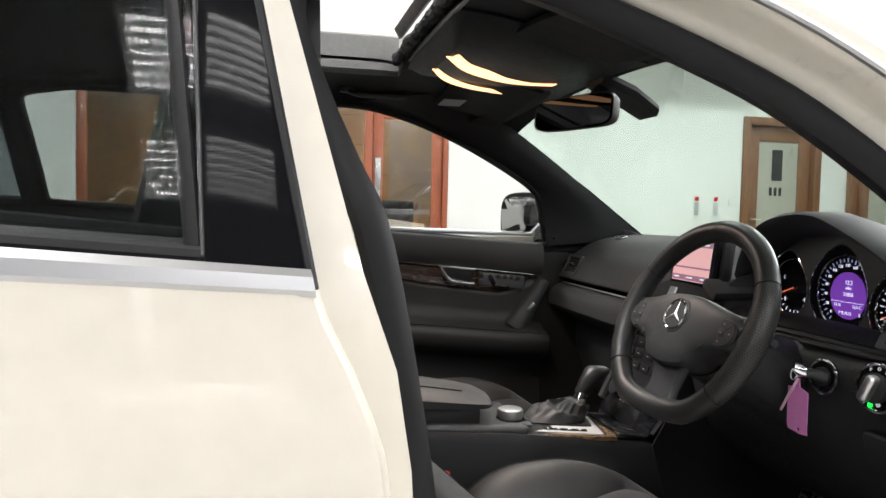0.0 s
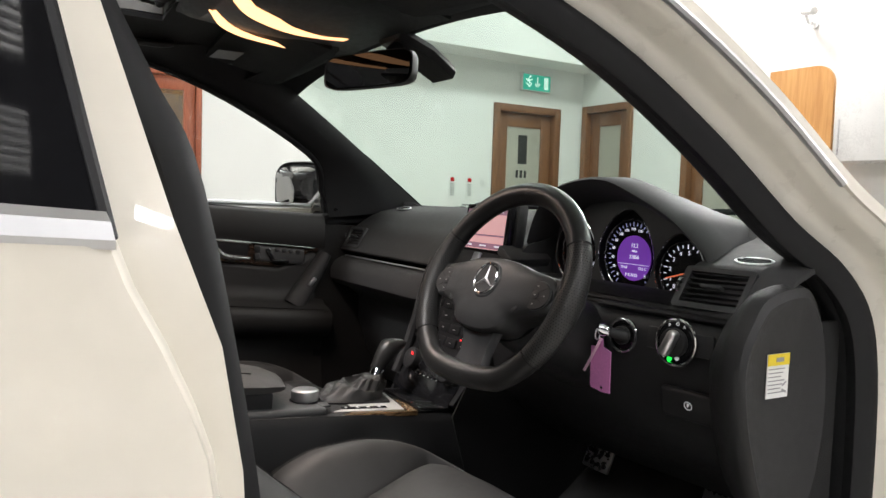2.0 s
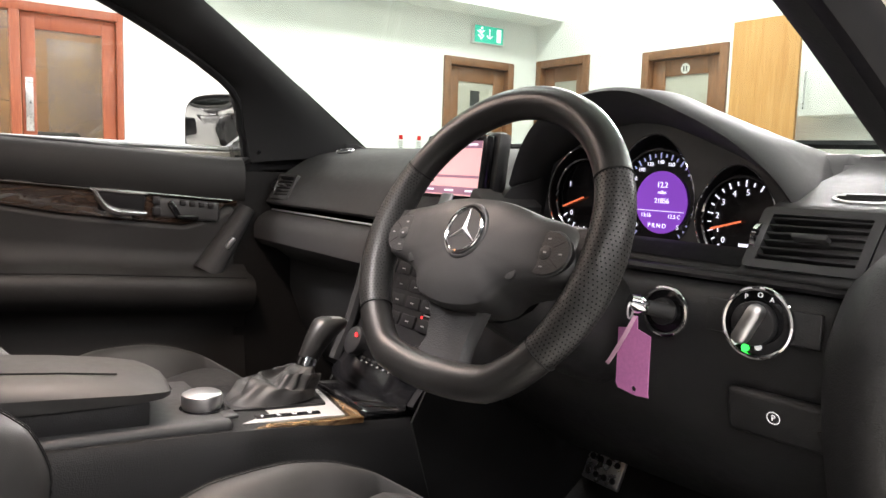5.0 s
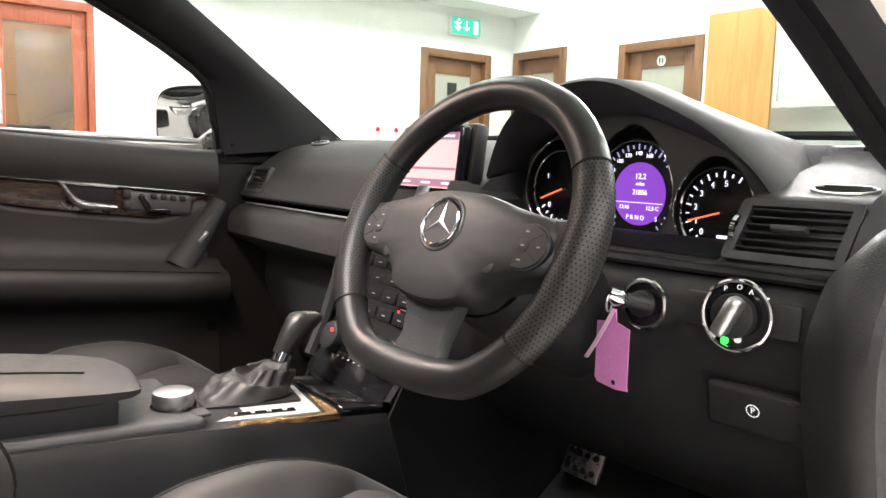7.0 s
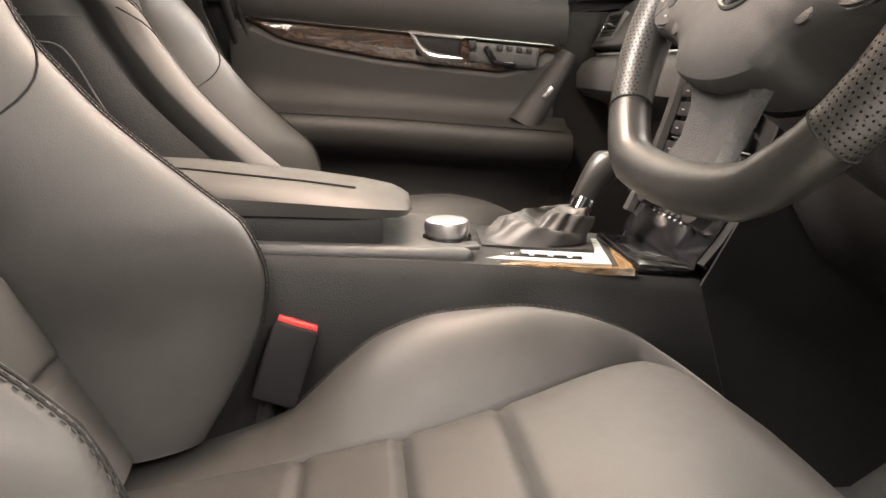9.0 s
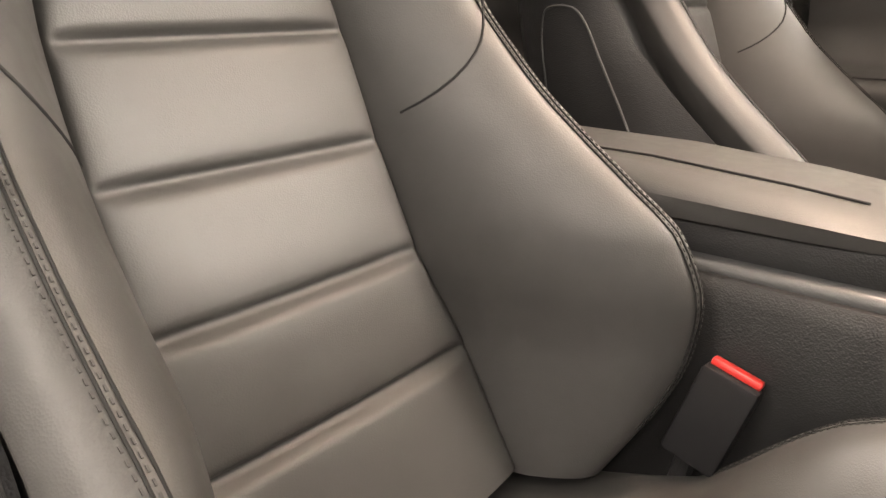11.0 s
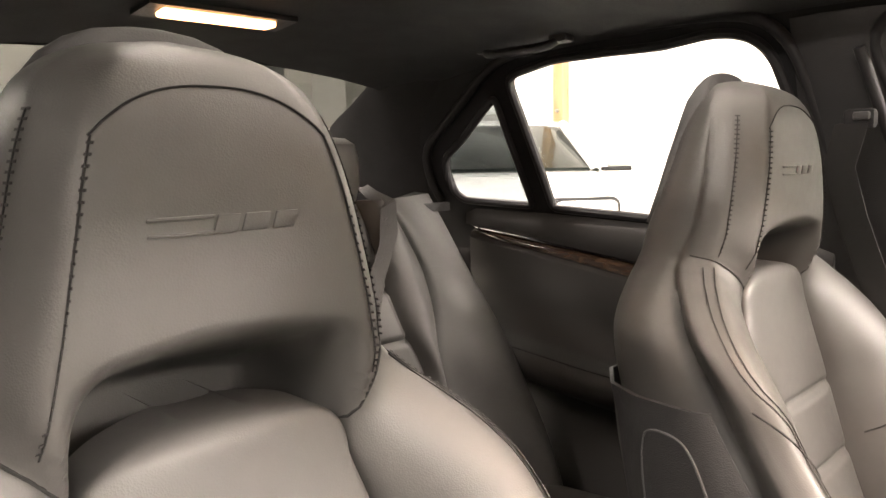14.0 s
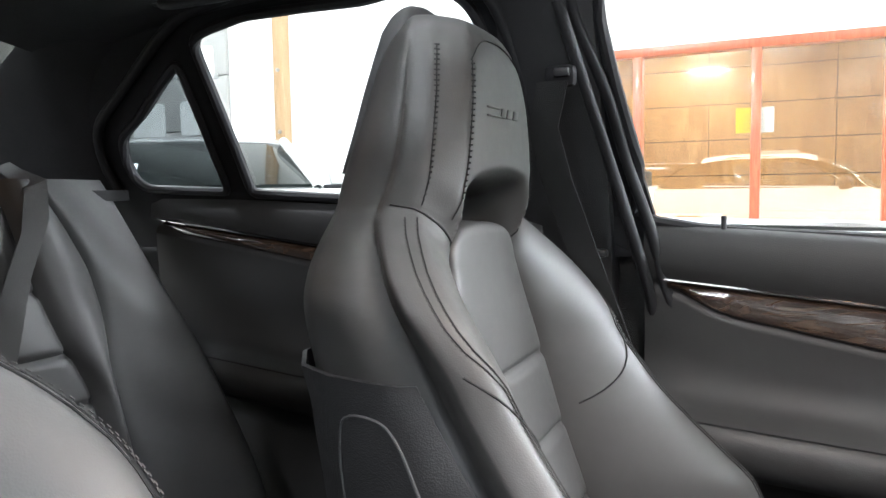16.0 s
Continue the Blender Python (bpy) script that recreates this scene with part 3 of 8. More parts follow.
part("symbol", sym, SIGNWHITE, ex, "white pictogram")
for y in (4.19, 4.42):
    s = thing("fire_sign", (XA, y, 1.14), "small red and white fire extinguisher sign", "sign", "fire signs")
    part("plate", box(bm_new(), (XA + 0.004, y, 1.14), (0.006, 0.075, 0.24)), PAPER, s)
    part("red_field", box(bm_new(), (XA + 0.0085, y, 1.225), (0.003, 0.048, 0.045)), EXTRED, s)
    bars = bm_new()
    for k in range(7):
        box(bars, (XA + 0.0085, y, 1.175 - k * 0.020), (0.002, 0.056 - 0.008 * (k % 2), 0.010))
    part("print", bars, GREYINK, s)
for y, r, m_, lab in ((4.24, 0.08, EXTRED, "red fire extinguisher with a black hose"), (4.46, 0.06, SHUTTERGREY, "dark carbon dioxide fire extinguisher")):
    e = thing("fire_extinguisher", (XA + 0.16, y, 0.12), lab, "extinguisher")
    b = bm_new()
    loft(b, [[(XA + 0.16 + q * math.cos(k * math.pi / 10), y + q * math.sin(k * math.pi / 10), z) for k in range(20)] for q, z in ((r * 0.9, 0.42), (r, 0.45), (r, 0.80), (r * 0.8, 0.86), (r * 0.3, 0.89))])
    part("cylinder", b, m_, e)
    v = bm_new()
    box(v, (XA + 0.16, y, 0.91), (0.035, 0.06, 0.035), bev=0.005)
    box(v, (XA + 0.16, y + 0.05, 0.945), (0.018, 0.12, 0.012), bev=0.003)
    part("valve", v, PLASTIC, e)
    part("hose", tube(bm_new(), curve([(XA + 0.16, y - 0.03, 0.91), (XA + 0.18, y - 0.12, 0.90), (XA + 0.2, y - 0.15, 0.75), (XA + 0.2, y - 0.1, 0.60)], 6), 0.012), RUBBER, e)
    part("stand", box(bm_new(), (XA + 0.16, y, 0.21), (0.18, 0.18, 0.42), bev=0.01), EXTRED, e)
sw = thing("light_switch", (XA, 4.62, 1.20), "white plastic light switch plate", "switch")
part("plate", box(bm_new(), (XA + 0.005, 4.62, 1.20), (0.01, 0.086, 0.086), bev=0.003), CABINET, sw)
part("rocker", box(bm_new(), (XA + 0.012, 4.62, 1.20), (0.006, 0.02, 0.035), bev=0.002), CABINET, sw)

# kitchenette by the north wall
kp = thing("end_panel", (-2.6, 5.80, 0), "tall honey oak end panel with a rounded top corner", "panel")
prof = [(-2.90, 0.0), (-2.30, 0.0), (-2.30, 1.98)] + [(-2.46 + 0.16 * math.cos(a), 2.06 + 0.16 * math.sin(a)) for a in (k * math.pi / 14 for k in range(8))] + [(-2.90, 2.22)]
part("board", plate(bm_new(), prof, [], lambda a, b: (a, 5.72, b), (0, 0.03, 0)), LIGHTWOOD, kp)
for k, x in enumerate((-1.98, -1.38, -0.78)):
    w = thing("wall_cabinet", (x, 5.9, 1.40), "white lacquered wall cupboard with a steel bar handle", "cupboard", "kitchenette cupboards")
    part("carcass", box(bm_new(), (x, 5.895, 1.78), (0.59, 0.31, 0.74), bev=0.002), CABINET, w)
    d = part("door", box(bm_new(), (x, 5.73, 1.78), (0.585, 0.02, 0.735), bev=0.003), CABINET, w)
    part("handle", tube(bm_new(), [(x - 0.24, 5.69, 1.46), (x - 0.24, 5.69, 1.75)], 0.007), STEEL, d, "steel bar handle")
base = thing("base_cabinet", (-1.35, 5.76, 0), "white kitchen base units with a pale worktop", "cabinet")
part("carcass", box(bm_new(), (-1.35, 5.78, 0.45), (1.85, 0.54, 0.86)), CABINET, base)
part("worktop", box(bm_new(), (-1.35, 5.77, 0.90), (1.88, 0.58, 0.04), bev=0.004), FROST, base)
cc = thing("security_camera", (-2.72, YC, 2.72), "white bullet security camera on a wall bracket", "camera")
part("body", cyl(bm_new(), (-2.66, 5.86, 2.735), (1, -0.5, -0.25), 0.035, 0.17, 20, bev=0.004), CABINET, cc)
part("bracket", tube(bm_new(), [(-2.72, YC, 2.66), (-2.72, YC - 0.1, 2.66), (-2.70, YC - 0.18, 2.71)], 0.014), STEEL, cc)
part("foot", cyl(bm_new(), (-2.72, YC - 0.01, 2.66), (0, 1, 0), 0.04, 0.02, 16), CABINET, cc)

# rear of the showroom: timber post, sectional door, ribbed duct
po = thing("timber_post", (XA + 0.06, -4.55, 0), "bare timber post fixed to the white wall", "post")
part("post", box(bm_new(), (XA + 0.06, -4.55, 2.75), (0.11, 0.12, 2.7), bev=0.004), TIMBER, po)
part("foot", box(bm_new(), (XA + 0.06, -4.55, 0.7), (0.11, 0.12, 1.4), bev=0.004), CABINET, po, "white painted lower end")
for z in (1.6, 2.2, 2.8, 3.4, 4.0):
    part("bolt", cyl(bm_new(), (XA + 0.12, -4.55, z), (1, 0, 0), 0.02, 0.02, 10), STEEL, po)
sd = thing("door_5", (XA, -6.6, 0), "grey sectional loading door with rounded windows", "door", "", "structure")
wins = [(y, z) for z in (1.25, 1.8, 2.35) for y in (-7.75, -7.05, -6.35, -5.65)]
for r in range(6):
    zz = 0.02 + r * 0.55
    part("panel", box(bm_new(), (XA + 0.03, -6.7, zz + 0.272), (0.05, 2.9, 0.54), bev=0.006), DOORPANEL, sd)
for y, z in wins:
    rr = []
    for cy, cz, a0 in ((y + 0.19, z + 0.13, 0), (y - 0.19, z + 0.13, 90), (y - 0.19, z - 0.13, 180), (y + 0.19, z - 0.13, 270)):
        rr += [(cy + 0.05 * math.cos(radians(a0 + k * 22.5)), cz + 0.05 * math.sin(radians(a0 + k * 22.5))) for k in range(5)]
    part("window", plate(bm_new(), rr, [], lambda a, b: (XA + 0.056, a, b), (0.01, 0, 0)), CABINET, sd, "milky rounded window")
h = bm_new()
for z in (0.57, 1.12, 1.67, 2.22, 2.77):
    for y in (-8.0, -6.7, -5.4):
        box(h, (XA + 0.06, y, z), (0.012, 0.09, 0.06), bev=0.002)
part("hinges", h, STEEL, sd)
du = thing("ribbed_duct", (-4.75, YB, 0), "dark grey ribbed steel duct on the block wall", "duct")
part("duct", box(bm_new(), (-4.75, YB + 0.12, 1.15), (0.38, 0.22, 2.3)), SHUTTERGREY, du)
r_ = bm_new()
for k in range(28):
    box(r_, (-4.75, YB + 0.24, 0.1 + k * 0.08), (0.40, 0.03, 0.045), bev=0.008)
part("ribs", r_, SHUTTERGREY, du)
part("bracket", box(bm_new(), (-4.83, YB + 0.12, 2.42), (0.62, 0.22, 0.2), bev=0.01), SHUTTERGREY, du)

# ceiling luminaires, most of them unseen, and the added hanging fill lights
lum = thing("ceiling_and_fill_light", (0, 0, CEIL), "white louvred fluorescent ceiling light, lit, most copies unseen and added as fill", "ceiling light", "showroom luminaires")
part("frame", plate(bm_new(), [(-0.64, -0.34), (0.64, -0.34), (0.64, 0.34), (-0.64, 0.34)], [[(-0.6, -0.3), (0.6, -0.3), (0.6, 0.3), (-0.6, 0.3)]], lambda a, b: (a, b, CEIL - 0.10), (0, 0, 0.10)), CABINET, lum)
part("diffuser", box(bm_new(), (0, 0, CEIL - 0.02), (1.19, 0.59, 0.02)), DIFFUSER, lum, "glowing diffuser")
for k in range(8):
    part("louvre", box(bm_new(), (0, -0.265 + k * 0.0757, CEIL - 0.07), (1.19, 0.012, 0.05)), CABINET, lum)
for i, (lx, ly, watts) in enumerate(LUMINAIRES_AND_FILL):
    z = FILL_PENDANT if ly > 5 else CEIL
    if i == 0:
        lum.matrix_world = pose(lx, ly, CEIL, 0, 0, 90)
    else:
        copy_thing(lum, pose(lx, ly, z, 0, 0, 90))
    # wires for the added, unseen pendants
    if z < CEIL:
        cord = thing("fill_light_wires", (lx, ly, CEIL), "thin steel wires that hold an added, unseen fill light", "wires", "luminaire wires")
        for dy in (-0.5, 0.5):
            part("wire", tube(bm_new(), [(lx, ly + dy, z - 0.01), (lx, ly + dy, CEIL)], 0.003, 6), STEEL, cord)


# ---- other cars ----
def rrect(w, z0, z1, r, y, x0=0.0, n=4):
    """A rounded rectangle across a car, at y along it."""
    out = []
    for cx, cz, a0 in ((w - r, z1 - r, 0), (-w + r, z1 - r, 90), (-w + r, z0 + r, 180), (w - r, z0 + r, 270)):
        out += [(x0 + cx + r * math.cos(radians(a0 + k * 90 / n)), y, cz + r * math.sin(radians(a0 + k * 90 / n))) for k in range(n + 1)]
    return out


def parked_car(label, paint, at, heading, L, W, H, belt, nose, bonnet, group="parked cars", notice=False):
    """Nose towards its own +y. belt: height of the window line; nose: height of the bonnet's front; bonnet: its length."""
    t = thing("car", (0, 0, 0), label, "car", group)
    w, hl = W / 2, L / 2
    secs = [(-hl, 0.42, belt - 0.10, 0.72), (-hl + 0.06, 0.32, belt - 0.04, 0.86), (-hl + 0.35, 0.22, belt, 0.97), (-hl * 0.3, 0.20, belt, 1.0), (hl - bonnet - 0.25, 0.20, belt, 1.0), (hl - bonnet + 0.1, 0.21, belt - 0.02, 0.99),
            (hl - 0.35, 0.24, nose + 0.05, 0.95), (hl - 0.08, 0.30, nose - 0.04, 0.84), (hl, 0.38, nose - 0.14, 0.70)]
    part("body", loft(bm_new(), [rrect(w * k, z0, z1, 0.11, y) for y, z0, z1, k in secs]), paint, t, angle=50)
    rear, front = -hl + 0.25, hl - bonnet
    cab = [(rear, belt, 0.90), (rear + 0.45, H - 0.05, 0.70), (rear + 0.9, H, 0.68), (front - 0.95, H - 0.02, 0.68), (front - 0.75, H - 0.06, 0.70), (front, belt - 0.02, 0.88)]
    rings = []
    for y, z, k in cab:
        zz = max(z, belt + 0.005)
        arch = [(0.93, 0.0), (0.93 * 0.7 + k * 0.3, 0.30), (0.93 * 0.35 + k * 0.65, 0.62), (k * 1.01, 0.84), (k * 0.93, 0.945), (k * 0.78, 0.985), (k * 0.4, 1.0)]
        side = [(-w * u, y, belt - 0.02 + (zz - belt + 0.02) * v) for u, v in arch]
        rings.append(side + [(0, y, zz + 0.004)] + [(-x, q, z_) for x, q, z_ in reversed(side)])
    part("windows", loft(bm_new(), rings, closed=True), CARGLASS, t, "dark car windows", angle=25)
    roof_rows = [[(x * w * k, y, z + 0.012 - 0.02 * x * x) for x in (-1.02, -0.6, 0, 0.6, 1.02)] for y, z, k in cab[1:5]]
    part("roof", sheet(bm_new(), roof_rows, 0.02), paint, t)
    for s in (-1, 1):
        for (y0, z0, k0), (y1, z1, k1) in ((cab[0], cab[1]), (cab[4], cab[5])):
            part("pillar", tube(bm_new(), [(s * w * k0 * 1.0, y0, max(z0, belt)), (s * w * k1, y1, max(z1, belt))], 0.035, 8), paint, t)
        ym = (rear + front) / 2
        part("pillar", tube(bm_new(), [(s * w * 0.94, ym, belt), (s * w * 0.69, ym, H - 0.03)], 0.03, 8), CARGLASS, t)
        mb = bm_new()
        box(mb, (s * (w + 0.10), front - 0.28, belt + 0.06), (0.18, 0.09, 0.13), bev=0.03, seg=3)
        mirror_ = part("wing_mirror", mb, paint, t)
        # dark strip along the bottom of the mirror
        part("mirror_underside", box(bm_new(), (s * (w + 0.07), front - 0.27, belt - 0.012), (0.20, 0.08, 0.028), bev=0.010), DARK, mirror_, "dark underside of the wing mirror")
        hb = bm_new()
        box(hb, (s * w * 0.68, hl - 0.10, nose - 0.12), (w * 0.42, 0.16, 0.14), Matrix.Rotation(-s * 0.25, 4, "Z"), bev=0.04, seg=3)
        hl_ = part("headlight", hb, CARSILVER, t, "clear headlight")
        part("headlight_surround", box(bm_new(), (s * w * 0.68, hl - 0.112, nose - 0.12), (w * 0.45, 0.155, 0.162), Matrix.Rotation(-s * 0.25, 4, "Z"), bev=0.04, seg=3), DARK, hl_, "dark edge of the headlight")
        part("tail_light", box(bm_new(), (s * w * 0.78, -hl + 0.06, belt - 0.2), (w * 0.25, 0.08, 0.13), bev=0.02), RED_GLASS, t, "red tail light")
        for y in (-hl + 0.85, hl - 0.85):
            wh = part("wheel", cyl(bm_new(), (s * (w - 0.10), y, 0.33), (1, 0, 0), 0.33, 0.23, 28, bev=0.03), TYRE, t, "black tyre on an alloy wheel")
            rim = bm_new()
            cyl(rim, (s * (w + 0.005), y, 0.33), (1, 0, 0), 0.22, 0.03, 28, bev=0.005)
            part("rim", rim, CARSILVER, wh)
            sp = bm_new()
            for k in range(5):
                a = k * 2 * math.pi / 5
                box(sp, (s * (w + 0.025), y + 0.10 * math.cos(a), 0.33 + 0.10 * math.sin(a)), (0.02, 0.2, 0.04), Matrix.Rotation(a, 4, "X"), bev=0.005)
            part("spokes", sp, SATIN, wh)
    part("grille", box(bm_new(), (0, hl - 0.02, nose - 0.18), (w * 0.7, 0.08, 0.16), bev=0.02), PLASTIC_GLOSS, t, "black grille")
    part("bumper", box(bm_new(), (0, hl - 0.03, 0.40), (w * 1.3, 0.12, 0.12), bev=0.03), DARK, t)
    if notice:
        slope = math.atan2(H - 0.04 - belt, 0.75)
        part("price_notice", box(bm_new(), (0.52 * w, front - 0.27, belt + 0.118), (0.20, 0.15, 0.004), Matrix.Rotation(-slope, 4, "X")), PAPER, t, "pale notice behind the windscreen")
    t.matrix_world = pose(at[0], at[1], 0, 0, 0, heading)
    return t


RED_GLASS = mat("red_lamp_lens", (0.35, 0.01, 0.01), rough=0.1, var=0.05)
parked_car("small white hatchback parked beside the white wall", CARWHITE, (-3.68, -3.78), -49, 3.8, 1.68, 1.43, 1.06, 0.96, 1.0, notice=True)
parked_car("black four by four parked at the back of the showroom", CARBLACK, (-2.35, -6.3), 4, 4.7, 1.95, 1.75, 1.10, 1.02, 1.3)
parked_car("grey saloon car parked at the back of the showroom", CARGREY, (0.6, -6.6), 3, 4.7, 1.85, 1.45, 0.95, 0.80, 1.4)
parked_car("silver saloon car parked across the showroom", CARSILVER, (4.2, -1.5), 8, 4.7, 1.85, 1.45, 0.95, 0.80, 1.4)
parked_car("black four by four parked across the showroom", CARBLACK, (4.3, 3.4), 170, 4.6, 1.9, 1.72, 1.08, 1.0, 1.3)


# ---- the white saloon: shell ----
def side_x(z, s=-1):
    """The inner side of the car at height z; s: -1 passenger side, 1 driver side."""
    return s * (0.72 - max(0.0, z - 0.96) * 0.38)


FRONT_WIN = [(-0.10, 0.974), (0.25, 0.948), (0.593, 0.925), (0.578, 1.0), (0.545, 1.085), (0.40, 1.172), (0.22, 1.252), (0.05, 1.302), (-0.08, 1.312), (-0.155, 1.295), (-0.15, 1.20), (-0.12, 1.06)]
REAR_WIN = [(-0.26, 0.985), (-0.55, 1.008), (-0.839, 1.024), (-0.848, 1.10), (-0.863, 1.20), (-0.876, 1.286), (-0.866, 1.299), (-0.84, 1.306), (-0.75, 1.320), (-0.63, 1.320), (-0.52, 1.318), (-0.44, 1.326), (-0.405, 1.324), (-0.375, 1.316), (-0.352, 1.300), (-0.338, 1.277), (-0.330, 1.25), (-0.312, 1.18), (-0.29, 1.08)]
QUARTER = [(-0.892, 1.028), (-1.0, 1.032), (-1.100, 1.036), (-1.128, 1.058), (-1.135, 1.098), (-1.123, 1.139), (-1.051, 1.178), (-0.985, 1.224), (-0.924, 1.263), (-0.914, 1.19), (-0.902, 1.10)]


def rounded(poly, cut=0.016, n=4):
    """The outline with each corner turned into a short arc."""
    out = []
    for i, v in enumerate(poly):
        v, p, q = Vector(v), Vector(poly[i - 1]), Vector(poly[(i + 1) % len(poly)])
        a = v + (p - v).normalized() * min(cut, 0.45 * (p - v).length)
        b = v + (q - v).normalized() * min(cut, 0.45 * (q - v).length)
        for k in range(n + 1):
            u = k / n
            w = a * (1 - u) ** 2 + v * 2 * u * (1 - u) + b * u * u
            out.append((w.x, w.y))
    return out


REAR_WIN, QUARTER = rounded(REAR_WIN), rounded(QUARTER)


def side_place(s):
    return lambda a, b: (side_x(b, s), a, b)


body = thing("saloon_car_body", (0, 0, 0.0), "pearl white saloon car body with the driver's door open", "car body")
# inner window frames, both sides
top = [(1.00, 0.93), (0.93, 0.965), (0.72, 1.10), (0.55, 1.20), (0.32, 1.31), (0.1, 1.36), (-0.3, 1.385), (-0.8, 1.385), (-1.15, 1.33), (-1.45, 1.20), (-1.75, 1.03), (-1.75, 0.90)]
part("inner_side_panel", plate(bm_new(), top + [(-1.0, 0.92), (-0.12, 0.92), (0.6, 0.90)], [FRONT_WIN, REAR_WIN, QUARTER], side_place(-1), (-0.016, 0, 0)), DARK, body, "black inner window surround", smooth=False)
top_r = [(-0.16, 0.92), (-0.18, 1.0), (-0.22, 1.12), (-0.26, 1.25), (-0.22, 1.335), (-0.2, 1.385), (-0.8, 1.385), (-1.15, 1.33), (-1.45, 1.20), (-1.75, 1.03), (-1.75, 0.90), (-1.0, 0.92)]
part("inner_side_panel", plate(bm_new(), top_r, [REAR_WIN, QUARTER], side_place(1), (0.016, 0, 0)), DARK, body, "black inner window surround", smooth=False)
# rubber seals round the glass, and the glass
for s, wins in ((-1, (FRONT_WIN, REAR_WIN, QUARTER)), (1, (REAR_WIN, QUARTER))):
    for wn in wins:
        r = [(side_x(b, s), a, b) for a, b in wn] if wn is not FRONT_WIN else ring_curve([(side_x(b, s), a, b) for a, b in wn], 4)
        part("window_seal", tube(bm_new(), r, 0.009, 8, closed=True), RUBBER, body)
        g = bm_new()
        ca, cb = sum(a for a, b in wn) / len(wn), sum(b for a, b in wn) / len(wn)
        grow = 1.09 if wn is QUARTER else 1.0
        plate(g, [(ca + (a - ca) * grow, cb + (b - cb) * grow) for a, b in wn], [], lambda a, b: (side_x(b, s) + s * 0.022, a, b), (s * 0.004, 0, 0))
        part("side_glass", g, CLEAR if wn is FRONT_WIN or (s == -1 and wn is REAR_WIN) else QTINT if s == -1 else TINT, body, "clear side window", smooth=False).visible_shadow = False

for s in (-1, 1):
    part("rear_door_seal", tube(bm_new(), curve([(side_x(b, s) - s * 0.010, a, b) for a, b in ((-1.165, 1.02), (-1.186, 1.09), (-1.165, 1.16), (-1.08, 1.215), (-0.99, 1.272), (-0.92, 1.312), (-0.85, 1.337), (-0.70, 1.353), (-0.50, 1.354), (-0.37, 1.343), (-0.312, 1.30), (-0.285, 1.22), (-0.262, 1.10), (-0.25, 1.0))], 5), 0.010, 10), RUBBER, body, "black rubber door seal")
for pts in ([(-0.585, -0.193, 1.281), (-0.635, -0.155, 1.155), (-0.67, -0.134, 1.06), (-0.69, -0.1055, 0.969), (-0.70, -0.09, 0.902), (-0.712, -0.073, 0.836), (-0.738, -0.062, 0.76)], [(-0.555, -0.204, 1.276), (-0.605, -0.175, 1.153), (-0.64, -0.152, 1.06), (-0.66, -0.128, 0.971), (-0.69, -0.1095, 0.888), (-0.73, -0.098, 0.80)]):
    part("front_door_seal", tube(bm_new(), curve([(-0.56, -0.16, 1.325), *pts] if pts[0][0] < -0.57 else pts, 5), 0.0085, 10), RUBBER, body, "black rubber door seal")
part("centre_pillar_trim", sheet(bm_new(), [[(side_x(z, 1) + dx, (-0.386 + 0.15 * (z - 0.97)) * k + (1 - k) * -0.19, z) for dx, k in ((0.0, 0.99), (-0.026, 1.0), (-0.04, 0.9), (-0.042, 0.5), (-0.03, 0.0))] for z in np.linspace(0.90, 1.36, 9)], 0.006), PLASTIC, body, "black centre pillar trim")
# driver's door opening: loops round it, from the inside out (y, z, x)
OPEN = [(-0.06, 0.42, 0.745), (-0.075, 0.60, 0.75), (-0.088, 0.74, 0.745), (-0.133, 0.983, 0.735), (-0.167, 1.069, 0.71), (-0.198, 1.146, 0.68), (-0.225, 1.24, 0.635), (-0.205, 1.305, 0.60), (-0.12, 1.335, 0.585), (0.04, 1.322, 0.592), (0.215, 1.262, 0.62),
        (0.40, 1.176, 0.66), (0.546, 1.07, 0.70), (0.68, 0.955, 0.733), (0.79, 0.885, 0.748), (0.85, 0.80, 0.755), (0.868, 0.64, 0.757), (0.86, 0.46, 0.755), (0.78, 0.37, 0.752), (0.4, 0.345, 0.75), (0.06, 0.35, 0.748)]
base_loop = ring_curve([(x, y, z) for y, z, x in OPEN], 5)


def offset_loop(d, dx):
    out = []
    k = len(base_loop)
    for i, p in enumerate(base_loop):
        t = base_loop[(i + 1) % k] - base_loop[i - 1]
        nrm = Vector((0, -t.z, t.y)).normalized()
        c = Vector((0, p.y - 0.3, p.z - 0.85))
        if nrm.dot(c) < 0:
            nrm = -nrm
        out.append(p + nrm * d + Vector((dx, 0, 0)))
    return out


part("inner_opening_trim", loft(bm_new(), [offset_loop(0.022, -0.052), offset_loop(0.0, -0.048), offset_loop(-0.010, -0.03), offset_loop(-0.01, -0.01)], True, False), PLASTIC, body)
seal_bm = bm_new()
loft(seal_bm, [offset_loop(d, x) for d, x in ((-0.012, -0.012), (-0.016, 0.004), (-0.006, 0.018), (0.006, 0.022), (0.016, 0.020), (0.022, 0.012), (0.024, -0.012), (0.01, -0.03))], True, False, loop=True)
part("door_seal", seal_bm, RUBBER, body, "black rubber door seal")
part("door_jamb", loft(bm_new(), [offset_loop(d, x) for d, x in ((0.016, 0.0), (0.026, 0.008), (0.036, 0.014), (0.045, 0.03), (0.050, 0.054), (0.056, 0.070), (0.066, 0.078))], True, False), PAINT, body, "pearl white door jamb")
part("gutter_trim", tube(bm_new(), curve([p for p in offset_loop(0.062, 0.083) if (p.z > 1.34 and p.y > -0.16) or (p.y > 0.1 and p.z > 0.98)][::5], 5), 0.006, 8), SATIN, body, "bright gutter trim")
